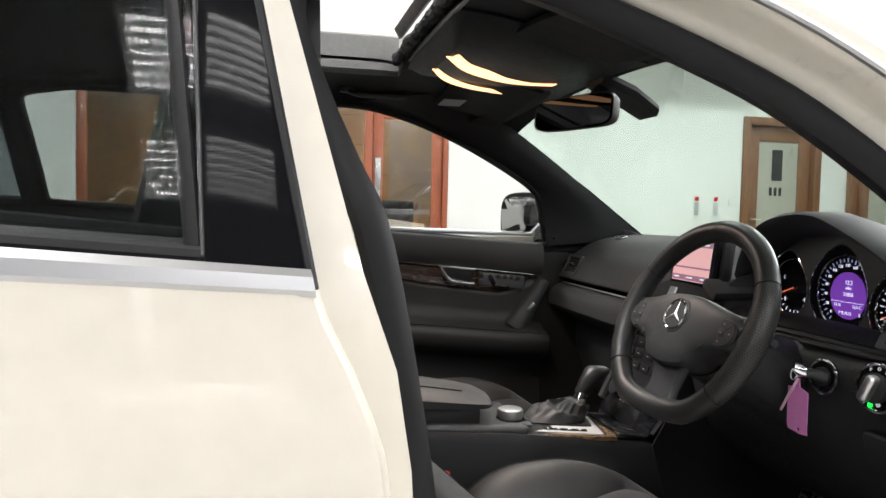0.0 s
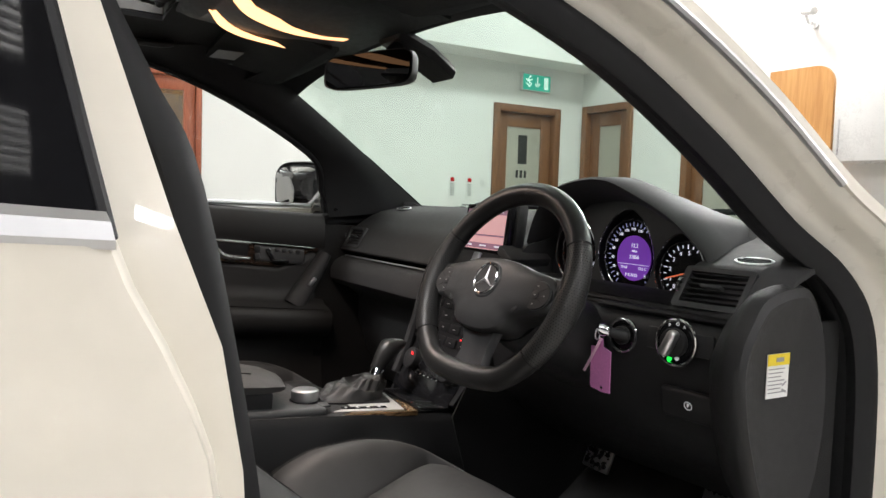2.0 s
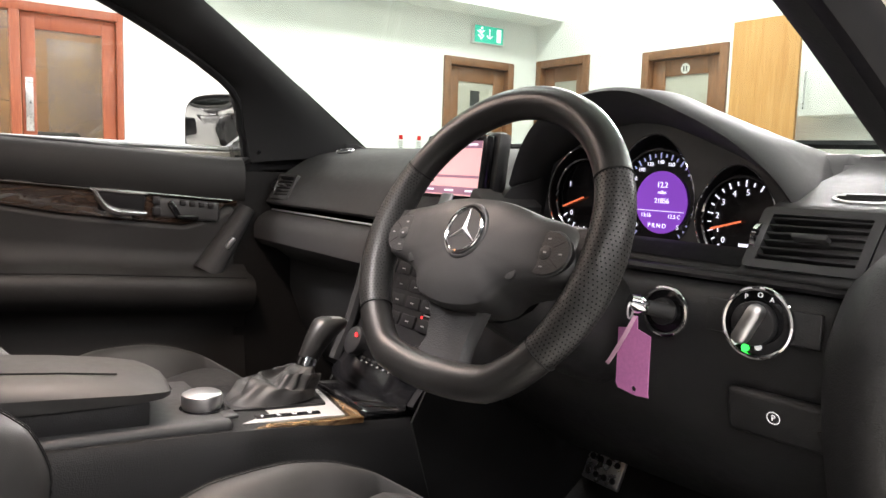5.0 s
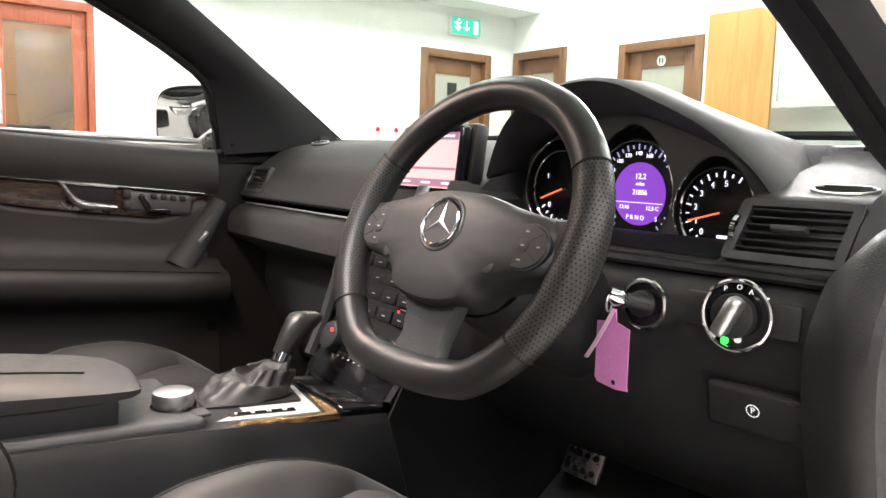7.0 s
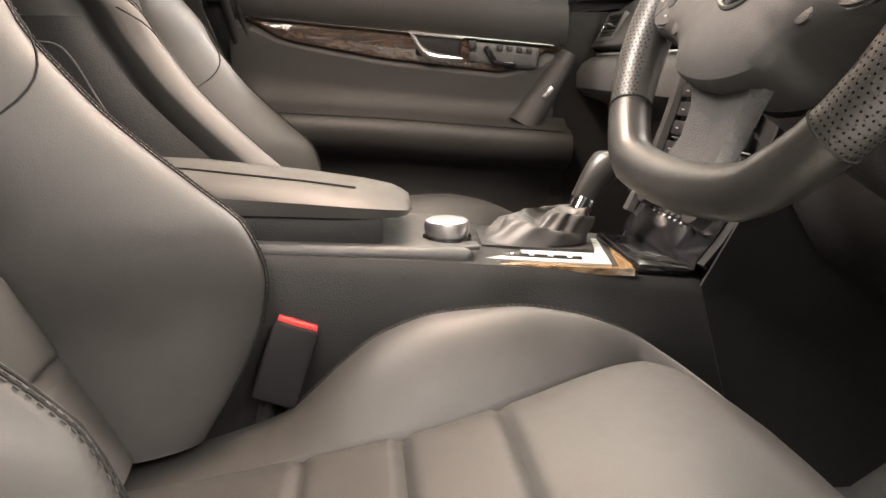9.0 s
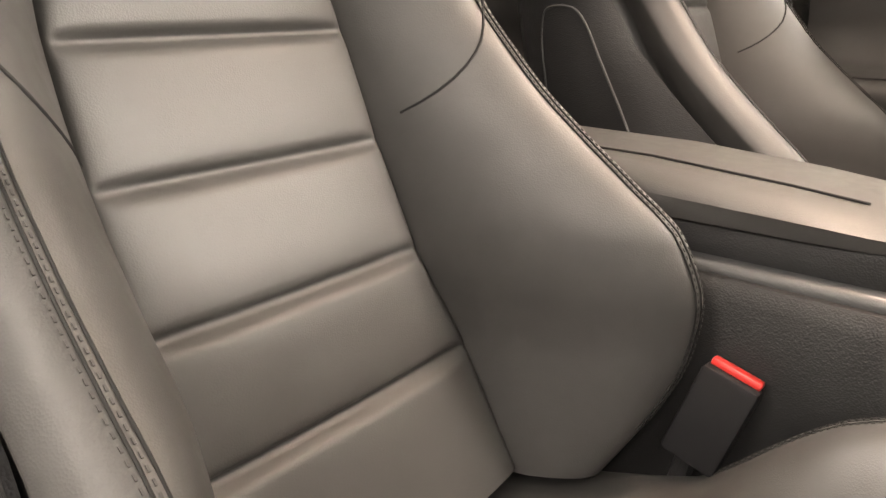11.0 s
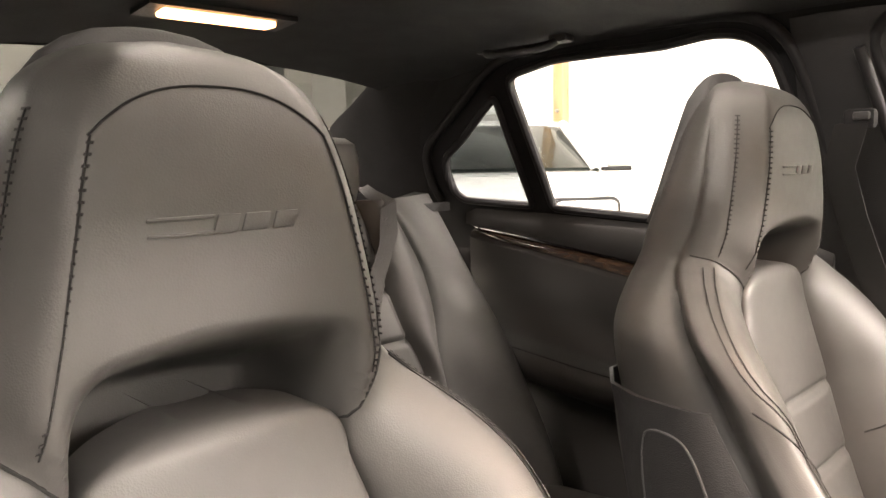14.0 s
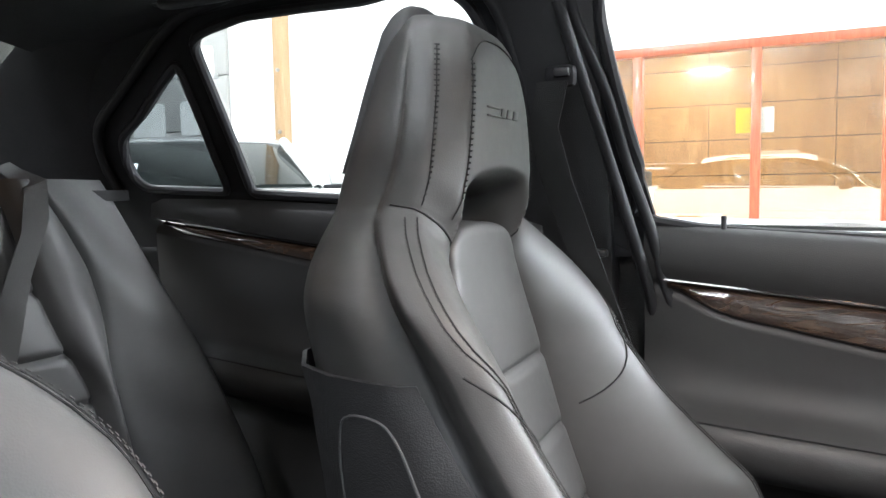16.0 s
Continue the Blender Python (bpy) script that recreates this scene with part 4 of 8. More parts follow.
a_out = [p for p in offset_loop(0.064, 0.078) if (p.z > 1.34 and p.y > -0.2) or (p.y > 0.1 and p.z > 0.86)]
a_out = sorted(a_out, key=lambda p: p.y)
rows = []
for i, p in enumerate(a_out):
    q = Vector((max(0.45, p.x - 0.10), p.y + 0.03, p.z + 0.022))
    m_ = (p + q) / 2 + Vector((0.012, 0, 0.014))
    rows.append([p, (p * 2 + m_) / 3 + Vector((0.012, 0, 0.006)), m_, q])
part("roof_rail", sheet(bm_new(), rows, 0.006), PAINT, body, "pearl white roof rail and windscreen pillar")
# roof skin with the sunroof opening
SUN = (-0.42, 0.40, -0.44, 0.07)


def roof_z(x, y):
    return 1.445 - 0.09 * (x / 0.62) ** 2 - 0.10 * max(0, y - 0.0) ** 1.6 / 0.45 ** 1.6 - 0.05 * (max(0, -0.6 - y) / 0.6) ** 2


def liner_z(x, y):
    return 1.392 - 0.055 * (abs(x) / 0.60) ** 2.4 - 0.075 * (max(0, y - 0.05) / 0.40) ** 1.5 - 0.05 * (max(0, -0.55 - y) / 0.65) ** 2


def holed_plate(zf, outer, hole, thick, nx=20, ny=28):
    """A curved sheet over a rectangle with a rectangular hole."""
    bm = bm_new()
    xs = sorted({round(v, 4) for v in [*np.linspace(outer[0], outer[1], nx), hole[0], hole[1]]})
    ys = sorted({round(v, 4) for v in [*np.linspace(outer[2], outer[3], ny), hole[2], hole[3]]})
    V, W_ = {}, {}

    def vert(i, j):
        if (i, j) not in V:
            V[i, j] = bm.verts.new((xs[i], ys[j], zf(xs[i], ys[j])))
        return V[i, j]
    for i in range(len(xs) - 1):
        for j in range(len(ys) - 1):
            cx, cy = (xs[i] + xs[i + 1]) / 2, (ys[j] + ys[j + 1]) / 2
            if hole[0] < cx < hole[1] and hole[2] < cy < hole[3]:
                continue
            bm.faces.new((vert(i, j), vert(i + 1, j), vert(i + 1, j + 1), vert(i, j + 1)))
    r = bmesh.ops.extrude_face_region(bm, geom=list(bm.faces))
    for v in r["geom"]:
        if isinstance(v, bmesh.types.BMVert):
            v.co.z += thick
    bmesh.ops.recalc_face_normals(bm, faces=bm.faces)
    return bm


part("roof", holed_plate(roof_z, (-0.62, 0.62, -1.2, 0.30), SUN, 0.008), PAINT, body, "pearl white roof with an open sunroof")
part("headlining", holed_plate(liner_z, (-0.60, 0.60, -1.22, 0.46), SUN, 0.012), HEADLINER, body, "black cloth headlining")
wl = bm_new()
for c, s_ in (((SUN[0] - 0.004, (SUN[2] + SUN[3]) / 2, 1.425), (0.008, SUN[3] - SUN[2], 0.085)), ((SUN[1] + 0.004, (SUN[2] + SUN[3]) / 2, 1.412), (0.008, SUN[3] - SUN[2], 0.06)),
              ((0, SUN[2] - 0.004, 1.42), (SUN[1] - SUN[0], 0.008, 0.05)), ((0, SUN[3] + 0.004, 1.412), (SUN[1] - SUN[0], 0.008, 0.06))):
    box(wl, c, s_)
part("sunroof_frame", wl, ROOFGREY, body, "grey sunroof frame")
part("wind_deflector", box(bm_new(), (0, SUN[3] - 0.01, 1.468), (0.74, 0.012, 0.030), Matrix.Rotation(0.5, 4, "X"), bev=0.003), PLASTIC, body, "raised black wind deflector")
part("sunroof_glass", box(bm_new(), (0, -0.62, 1.478), (0.72, 0.36, 0.008), bev=0.003), CARGLASS, body, "slid-back dark sunroof glass")
rnd = random.Random(4)
sx = np.linspace(SUN[0] + 0.01, SUN[1] - 0.01, 60)
part("sunroof_seal", tube(bm_new(), [(float(x), SUN[3] - 0.006 - 0.010 * rnd.random(), 1.402 + 0.008 * rnd.random()) for x in sx], [0.009 + 0.006 * rnd.random() for x in sx], 8), RUBBER, body, "ragged black sunroof seal")

# windscreen, rear window, pillars
WS_TOP = [(-0.655, 0.285, 1.300), (-0.60, 0.335, 1.316), (-0.3, 0.43, 1.330), (0, 0.455, 1.334), (0.3, 0.43, 1.330), (0.60, 0.335, 1.316)]
WS_BOT = [(-0.825, 0.83, 0.948), (-0.765, 0.90, 0.953), (-0.38, 1.11, 0.962), (0, 1.17, 0.965), (0.38, 1.11, 0.962), (0.765, 0.90, 0.953)]
rows = [[Vector(a).lerp(Vector(b), k / 8) + Vector((0, 0.035, 0.045)) * math.sin(math.pi * k / 8) for a, b in zip(curve(WS_TOP, 4), curve(WS_BOT, 4))] for k in range(9)]
part("windscreen", sheet(bm_new(), rows, 0.005), SCREENGLASS, body, "green-tinted laminated windscreen").visible_shadow = False
for s in (-1, 1):
    wc = curve([(s * 0.585, -0.02, 1.322), (s * 0.61, 0.21, 1.256), (s * 0.645, 0.40, 1.172), (s * 0.675, 0.545, 1.085), (s * 0.70, 0.578, 1.0), (s * 0.716, 0.60, 0.922)], 5)
    sc = curve([(s * 0.50, 0.22, 1.345), (s * 0.565, 0.375, 1.300), (s * 0.61, 0.55, 1.20), (s * 0.655, 0.73, 1.085), (s * 0.69, 0.86, 1.0), (s * 0.71, 0.94, 0.95)], 5)
    rows = []
    for a, b in zip(wc, sc):
        m_ = (a + b) / 2 - Vector((s * 0.022, 0, -0.002))
        rows.append([a + Vector((s * 0.02, 0, 0)), a - Vector((s * 0.006, -0.006, 0)), (a + m_) / 2 - Vector((s * 0.008, 0, 0)), m_, (b + m_) / 2 - Vector((s * 0.006, 0, 0)), b])
    if s == -1:
        part("pillar_trim", sheet(bm_new(), rows, 0.006, flip=True), PLASTIC, body, "black windscreen pillar trim")
    else:
        part("pillar_trim", sheet(bm_new(), [r[3:] for r in rows], 0.006), PLASTIC, body, "black windscreen pillar trim")
RW_TOP = [(-0.55, -1.20, 1.325), (0, -1.19, 1.345), (0.55, -1.20, 1.325)]
RW_BOT = [(-0.64, -1.78, 1.02), (0, -1.84, 1.03), (0.64, -1.78, 1.02)]
rows = [[Vector(a).lerp(Vector(b), k / 6) + Vector((0, -0.03, 0.04)) * math.sin(math.pi * k / 6) for a, b in zip(curve(RW_TOP, 6), curve(RW_BOT, 6))] for k in range(7)]
part("rear_window", sheet(bm_new(), rows, 0.005), REAR_TINT, body, "tinted rear window").visible_shadow = False
for s in (-1, 1):
    a = curve([(s * 0.60, -1.02, 1.335), (s * 0.64, -1.16, 1.22), (s * 0.69, -1.22, 1.05), (s * 0.70, -1.2, 0.95)], 5)
    b = curve([(s * 0.53, -1.20, 1.338), (s * 0.56, -1.35, 1.275), (s * 0.59, -1.50, 1.211), (s * 0.625, -1.78, 1.0)], 5)
    rows = [[p, p.lerp(q, 0.3) - Vector((s * 0.025, 0, 0)), p.lerp(q, 0.65) - Vector((s * 0.025, 0, 0)), q] for p, q in zip(a, b)]
    part("rear_pillar_trim", sheet(bm_new(), rows, 0.008, flip=(s == -1)), HEADLINER, body, "black rear pillar trim")
part("parcel_shelf", sheet(bm_new(), [[(x, y, 1.035 - 0.02 * k) for x in np.linspace(-0.64, 0.64, 7)] for k, y in enumerate((-1.10, -1.45, -1.80))], 0.02, flip=True), CARPET, body, "black parcel shelf")
for y, z in ((0.40, 1.305),):
    part("header_trim", sheet(bm_new(), [[(x, 0.43 - 0.9 * abs(x) ** 2.6 * 0.35 + d, liner_z(x, 0.42) + e) for x in np.linspace(-0.56, 0.56, 15)] for d, e in ((-0.06, 0.004), (0.0, -0.002), (0.03, 0.004), (0.045, 0.02))], 0.006), HEADLINER, body)

# outside of the driver's side: rear door, pillar, sill
def skin_x(z):
    return interp(z, (0.15, 0.35, 0.60, 0.80, 0.94, 1.35), (0.80, 0.868, 0.895, 0.895, 0.878, 0.705))


def front_edge(z):
    return interp(z, (0.25, 0.45, 0.65, 0.817, 0.90, 0.945), (-0.10, -0.11, -0.125, -0.150, -0.185, -0.212))


rows = []
for z in [0.27, 0.33, 0.40, 0.50, 0.60, 0.70, 0.766, 0.776, 0.786, 0.796, 0.806, 0.84, 0.88, 0.92, 0.938]:
    f = front_edge(z)
    crease = -0.0045 if 0.77 < z < 0.80 else 0
    ys = [f - 0.002, f - 0.0, f - 0.006, f - 0.018, f - 0.05, f - 0.2, -0.6, -0.9, -1.16]
    xs = [skin_x(z) - 0.045, skin_x(z) - 0.015, skin_x(z) - 0.004, skin_x(z), *[skin_x(z) + crease] * 5]
    up = 0.05 if z > 0.93 else 0.0
    rows.append([(x, y, z + up * (0.24 + min(0.5, -0.21 - y) * 1.0) if up else z) for x, y in zip(xs, ys)])
rear_door = thing("rear_door", (0.88, -0.6, 0.27), "closed pearl white rear car door with a chrome waistline strip", "car door")
part("skin", sheet(bm_new(), rows, 0.004), PAINT, rear_door, "glossy pearl white panel")
lift = lambda y: 0.05 * (-0.21 - y) if y > -0.7 else 0.0245 + 0.012 * (-0.7 - y)
part("waist_strip", sheet(bm_new(), [[(skin_x(z) + dx, y, z + lift(y) * (1 + g)) for y in (-0.207 - (z - 0.951) * 0.3, -0.35, -0.5, -0.7, -0.9, -1.16)] for z, dx, g in ((0.949, 0.004, 0), (0.953, 0.010, 0.05), (0.961, 0.011, 0.3), (0.966, 0.004, 0.38))], 0.004), SATIN, rear_door, "brushed chrome waist strip")
part("pillar_applique", sheet(bm_new(), [[(skin_x(z) - 0.003, y0 - 0.19 * (z - 0.965) - 0.006, z), (skin_x(z) - 0.001, y0 - 0.19 * (z - 0.965) - 0.04, z), (skin_x(z) - 0.003, -0.298 - 0.07 * (z - 0.965), z)] for z, y0 in [(q, -0.210) for q in np.linspace(0.966, 1.33, 8)]], 0.006), PIANO, rear_door, "gloss black pillar panel")
part("applique_edge", tube(bm_new(), [(skin_x(z) - 0.002, -0.212 - 0.19 * (z - 0.965), z) for z in np.linspace(0.952, 1.33, 9)], 0.006, 8), RUBBER, rear_door)
part("frame_bead", tube(bm_new(), [(skin_x(z) + 0.001, -0.300 - 0.075 * (z - 0.965), z) for z in np.linspace(0.98, 1.33, 9)], 0.0022, 8), GREYTRIM, rear_door, "thin bright bead")
part("window_channel", sheet(bm_new(), [[(skin_x(z) - d, y - 0.13 * (z - 0.965), z) for y, d in ((-0.300, 0.006), (-0.306, 0.010), (-0.312, 0.022), (-0.316, 0.05))] for z in np.linspace(0.962, 1.33, 8)], 0.004), RUBBER, rear_door)
gr = [[(skin_x(z) - 0.022, y, z) for y in (-0.305, -0.6, -0.88, -1.15)] for z in np.linspace(0.95, 1.335, 7)]
part("window_glass", sheet(bm_new(), gr, 0.004), DOORGLASS, rear_door, "clear rear door window").visible_shadow = False
part("waist_seal", tube(bm_new(), [(0.855, y, 0.972 + lift(y) * 1.38) for y in (-0.30, -0.45, -0.7, -0.9, -1.16)], 0.009, 8), RUBBER, rear_door)
part("sill", loft(bm_new(), [rrect(0.09, 0.17, 0.345, 0.03, y, 0.80) for y in (-1.2, -0.4, 0.3, 0.9)]), PAINT, body, "pearl white door sill")
part("outer_pillar", sheet(bm_new(), [[(x, front_edge(max(z, 0.3)) + dy - 0.25 * max(0, z - 0.945) - 0.034 * min(1, max(0, (0.95 - z) / 0.22)), z) for x, dy in ((skin_x(z) - 0.05, 0.055), (skin_x(z) - 0.045, 0.02), (skin_x(z) - 0.047, -0.015), (skin_x(z) - 0.05, -0.04))] for z in np.linspace(0.32, 1.33, 12)], 0.006), PAINT, body, "pearl white centre pillar")
# passenger side skin and the bonnet, seen from outside and in the glass
rows = [[(-skin_x(z), y, z) for y in (-1.9, -1.2, -0.6, 0, 0.6, 0.95)] for z in (0.27, 0.45, 0.62, 0.78, 0.88, 0.945)]
part("left_flank", sheet(bm_new(), rows, 0.004, flip=True), PAINT, body, "pearl white flank")
part("left_waist_strip", tube(bm_new(), [(-0.882, y, 0.952 + 0.03 * (0.6 - y) / 1.7) for y in (0.62, 0.0, -0.6, -1.15)], 0.009, 8), SATIN, body)
part("bonnet", sheet(bm_new(), [[(x, y, z - 0.10 * (x / 0.8) ** 2) for x in np.linspace(-0.82, 0.82, 9)] for y, z in ((1.14, 0.90), (1.4, 0.885), (1.8, 0.83), (2.15, 0.72), (2.25, 0.55), (2.27, 0.3))], 0.006, flip=True), PAINT, body, "pearl white bonnet")
for s in (-1, 1):
    part("front_wing", sheet(bm_new(), [[(s * interp(y, (0.95, 1.6, 2.25), (0.885, 0.885, 0.72)), y, z - 0.12 * max(0, y - 1.3)) for y in (0.93, 1.3, 1.7, 2.25)] for z in (0.30, 0.6, 0.82, 0.92)], 0.005, flip=(s == -1)), PAINT, body)
part("scuttle", sheet(bm_new(), [[(x, y - 0.28 * (x / 0.75) ** 2, z) for x in np.linspace(-0.72, 0.72, 9)] for y, z in ((1.10, 0.945), (1.17, 0.93), (1.24, 0.91))], 0.01, flip=True), DARK, body, "black scuttle panel and wiper tray")
for y0, x0 in ((1.14, -0.05), (1.16, 0.35)):
    part("wiper", tube(bm_new(), [(x0 + 0.32, y0 - 0.10, 0.972), (x0, y0 - 0.01, 0.980), (x0 - 0.34, y0 - 0.11, 0.972)], 0.008, 6), DARK, body, "black wiper blade")
part("boot", sheet(bm_new(), [[(x, y, z - 0.06 * (x / 0.8) ** 2) for x in np.linspace(-0.80, 0.80, 7)] for y, z in ((-1.80, 1.01), (-2.2, 0.99), (-2.38, 0.9), (-2.42, 0.4))], 0.006), PAINT, body)
part("floor_pan", box(bm_new(), (0, -0.45, 0.21), (1.56, 2.7, 0.03)), DARK, body)
part("bulkhead_panel", box(bm_new(), (0, 1.02, 0.56), (1.5, 0.03, 0.70)), CARPET, body, "black carpeted bulkhead")
part("sill_trim", box(bm_new(), (0.715, 0.37, 0.335), (0.075, 0.92, 0.03), bev=0.008), PLASTIC, body)
for s in (-1, 1):
    for y in (1.45, -1.32):
        wh = part("wheel", cyl(bm_new(), (s * 0.78, y, 0.32), (1, 0, 0), 0.32, 0.22, 28, bev=0.03), TYRE, body, "black tyre on a silver alloy wheel")
        part("rim", cyl(bm_new(), (s * 0.895, y, 0.32), (1, 0, 0), 0.22, 0.03, 24, bev=0.006), CARSILVER, wh)

# passenger wing mirror
wm = thing("wing_mirror", (-0.80, 0.62, 0.94), "pearl white wing mirror with a black surround", "wing mirror")
ring = [(-0.93 + u * 0.112 * c, 0.0, 1.005 + v * 0.088) for u, v, c in [(math.copysign(abs(math.cos(a)) ** 0.55, math.cos(a)), math.copysign(abs(math.sin(a)) ** 0.55, math.sin(a)), 1) for a in (2 * math.pi * k / 28 for k in range(28))]]
TM = Matrix.Translation((-0.925, 0.60, 1.004)) @ Matrix.Rotation(radians(24), 4, "Z") @ Matrix.Translation((0.93, 0, -1.005))
shell = [[TM @ Vector((-0.93 + (p[0] + 0.93) * k, y, 1.005 + (p[2] - 1.005) * k)) for p in ring] for y, k in ((-0.004, 0.93), (-0.012, 1.0), (0.0, 1.04), (0.05, 1.02), (0.09, 0.8), (0.11, 0.45))]
part("housing", loft(bm_new(), shell), PLASTIC, wm, "black mirror surround")
GM = TM @ Matrix.Translation((-0.93, -0.005, 1.005)) @ Matrix.Rotation(radians(4.4), 4, "Z") @ Matrix.Rotation(radians(4.6), 4, "X") @ Matrix.Translation((0.93, 0, -1.005))
part("mirror", loft(bm_new(), [[GM @ Vector((-0.93 + (p[0] + 0.93) * k, y, 1.005 + (p[2] - 1.005) * k)) for p in ring] for k, y in [(0.85, -0.004)] + [(k, -0.0125 - 0.0022 * (1 - k * k)) for k in (0.85, 0.72, 0.58, 0.44, 0.3, 0.15, 0.03)]]), MIRROR, wm, "mirror glass", angle=20)
part("foot", box(bm_new(), (-0.78, 0.64, 0.955), (0.16, 0.06, 0.04), bev=0.012), PLASTIC_GLOSS, wm)

# dark inner lining behind the door panels and in the footwells
lin_ = thing("inner_body_lining", (0, 0, 0.25), "black carpeted inner body sides", "lining", "", "structure")
part("left_lining", sheet(bm_new(), [[(-0.738, y, z) for y in (-1.3, -0.6, 0.2, 1.0)] for z in (0.25, 0.5, 0.75, 0.925)], 0.006), CARPET, lin_)
part("right_lining", sheet(bm_new(), [[(0.738, y, z) for y in (-1.3, -0.9, -0.5, -0.16)] for z in (0.25, 0.5, 0.75, 0.925)], 0.006), CARPET, lin_)
part("kick_panel", sheet(bm_new(), [[(-0.70, y, z) for y in (0.56, 0.75, 1.0)] for z in (0.25, 0.5, 0.75, 0.90)], 0.01), CARPET, lin_)


# ---- interior: doors ----
def door_card(name, y0, y1, s, label, sill, trim, arm, front=False):
    """An inner door panel from y0 (rear) to y1 (front). sill(y), trim(y) -> (low, high), arm(y) -> top height."""
    t = thing(name, (s * 0.72, (y0 + y1) / 2, 0.32), label, "door panel")
    ys = list(np.linspace(y0, y1, 26))
    rows = []
    for y in ys:
        zs, (t0, t1), za = sill(y), trim(y), arm(y)
        edge = 0.006 * math.exp(-((y - y0) / 0.012) ** 2)
        prof = [(0.745, zs - 0.012), (0.728, zs + 0.001), (0.712, zs + 0.003), (0.698, zs - 0.006), (0.690, zs - 0.025), (0.688, zs - 0.05), (0.694, t1 + 0.006), (0.700, t1 + 0.001), (0.704, t1 - 0.002), (0.704, t0 + 0.002), (0.700, t0 - 0.001),
                (0.700, t0 - 0.008), (0.704, (t0 + za) / 2), (0.700, za + 0.02), (0.675, za + 0.004), (0.640, za - 0.002), (0.622, za - 0.014), (0.618, za - 0.035), (0.626, za - 0.062), (0.655, za - 0.082), (0.690, za - 0.095), (0.702, za - 0.14), (0.690, 0.44), (0.68, 0.36), (0.69, 0.32)]
        rows.append([(s * (x + edge), y, z) for x, z in prof])
    part("panel", sheet(bm_new(), rows, 0.008, flip=(s == 1)), DOOR_VINYL, t, angle=60)
    w = []
    for y in np.linspace(y0 + 0.035, y1 - 0.02, 22):
        t0, t1 = trim(y)
        k = min(1, (y - y0 - 0.035) / 0.05 + 0.25)
        f = min(1.0, (y1 - 0.02 - y) / 0.07 + 0.12)
        lo = t1 - 0.004 - (t1 - t0 - 0.008) * min(k, f)
        w.append([(s * 0.7035, y, t1 - 0.003), (s * 0.6965, y, t1 - 0.008), (s * 0.694, y, (t1 + lo) / 2), (s * 0.6965, y, lo + 0.005), (s * 0.7035, y, lo)])
    part("wood_trim", sheet(bm_new(), w, 0.003, flip=(s == 1)), BURL, t, "polished dark burr walnut inlay")
    part("chrome_line", tube(bm_new(), [(s * 0.6955, y, trim(y)[1] + 0.001) for y in np.linspace(y0 + 0.03, y1 - 0.03, 16)], 0.0022, 6), CHROME, t, "thin chrome line")
    part("armrest_seam", tube(bm_new(), [(s * 0.632, y, arm(y) - 0.005) for y in np.linspace(y0 + 0.02, y1 - 0.02, 16)], 0.0012, 6), SEAM, t)
    return t


fsill = lambda y: interp(y, (-0.12, 0.25, 0.60), (0.970, 0.948, 0.927))
ftrim = lambda y: (interp(y, (-0.12, -0.07, -0.04, 0.012, 0.2, 0.45, 0.53, 0.56), (0.878, 0.870, 0.850, 0.832, 0.798, 0.770, 0.795, 0.812)), interp(y, (-0.12, 0.25, 0.56), (0.892, 0.858, 0.830)))
farm = lambda y: interp(y, (-0.12, 0.2, 0.60), (0.712, 0.692, 0.658))
pd = door_card("passenger_door_panel", -0.115, 0.585, -1, "black leather passenger door panel with walnut trim and chrome handle", fsill, ftrim, farm, True)
# silvered door handle in its dark recess
hy, hz = 0.255, 0.839
part("handle_recess", box(bm_new(), (-0.697, hy + 0.056, 0.828), (0.012, 0.100, 0.046), Matrix.Rotation(-0.09, 4, "X"), bev=0.010, seg=3), DARK, pd)
rows = []
for p, hgt in zip(curve([(-0.692, hy - 0.004, 0.856), (-0.684, hy + 0.006, 0.842), (-0.678, hy + 0.020, 0.822), (-0.676, hy + 0.040, 0.811), (-0.679, hy + 0.070, 0.807), (-0.684, hy + 0.104, 0.804)], 4), [0.012, 0.014, 0.017, 0.020, 0.022, 0.023, 0.023, 0.022, 0.021, 0.019, 0.018, 0.017, 0.016, 0.016, 0.015, 0.015, 0.014, 0.013, 0.012, 0.011, 0.010]):
    rows.append([p + Vector((-0.002, 0, hgt / 2)), p + Vector((0.005, 0, hgt / 4)), p + Vector((0.006, 0, 0)), p + Vector((0.004, 0, -hgt / 4)), p + Vector((-0.003, 0, -hgt / 2))])
part("door_handle", sheet(bm_new(), rows, 0.004), BRIGHT, pd, "silvered pull handle")
part("handle_top", tube(bm_new(), [(-0.691, hy - 0.006, 0.858), (-0.691, hy + 0.108, 0.847)], 0.0035, 6), BRIGHT, pd)
part("switch_plate", box(bm_new(), (-0.697, hy + 0.195, 0.812), (0.010, 0.150, 0.046), Matrix.Rotation(-0.09, 4, "X"), bev=0.008, seg=3), GREYTRIM, pd, "grey switch plate")
for k in range(2):
    part("lock_button", box(bm_new(), (-0.690, hy + 0.127, 0.833 - k * 0.024), (0.010, 0.017, 0.018), bev=0.003), PLASTIC, pd, "black lock switch")
sb = bm_new()
for k in range(4):
    box(sb, (-0.691, hy + 0.185 + k * 0.021, 0.827 - 0.002 * k), (0.008, 0.013, 0.012), bev=0.003)
part("memory_buttons", sb, PLASTIC, pd, "row of seat memory buttons")
sk = bm_new()
box(sk, (-0.690, hy + 0.165, 0.813), (0.010, 0.014, 0.040), Matrix.Rotation(0.5, 4, "X"), bev=0.004)
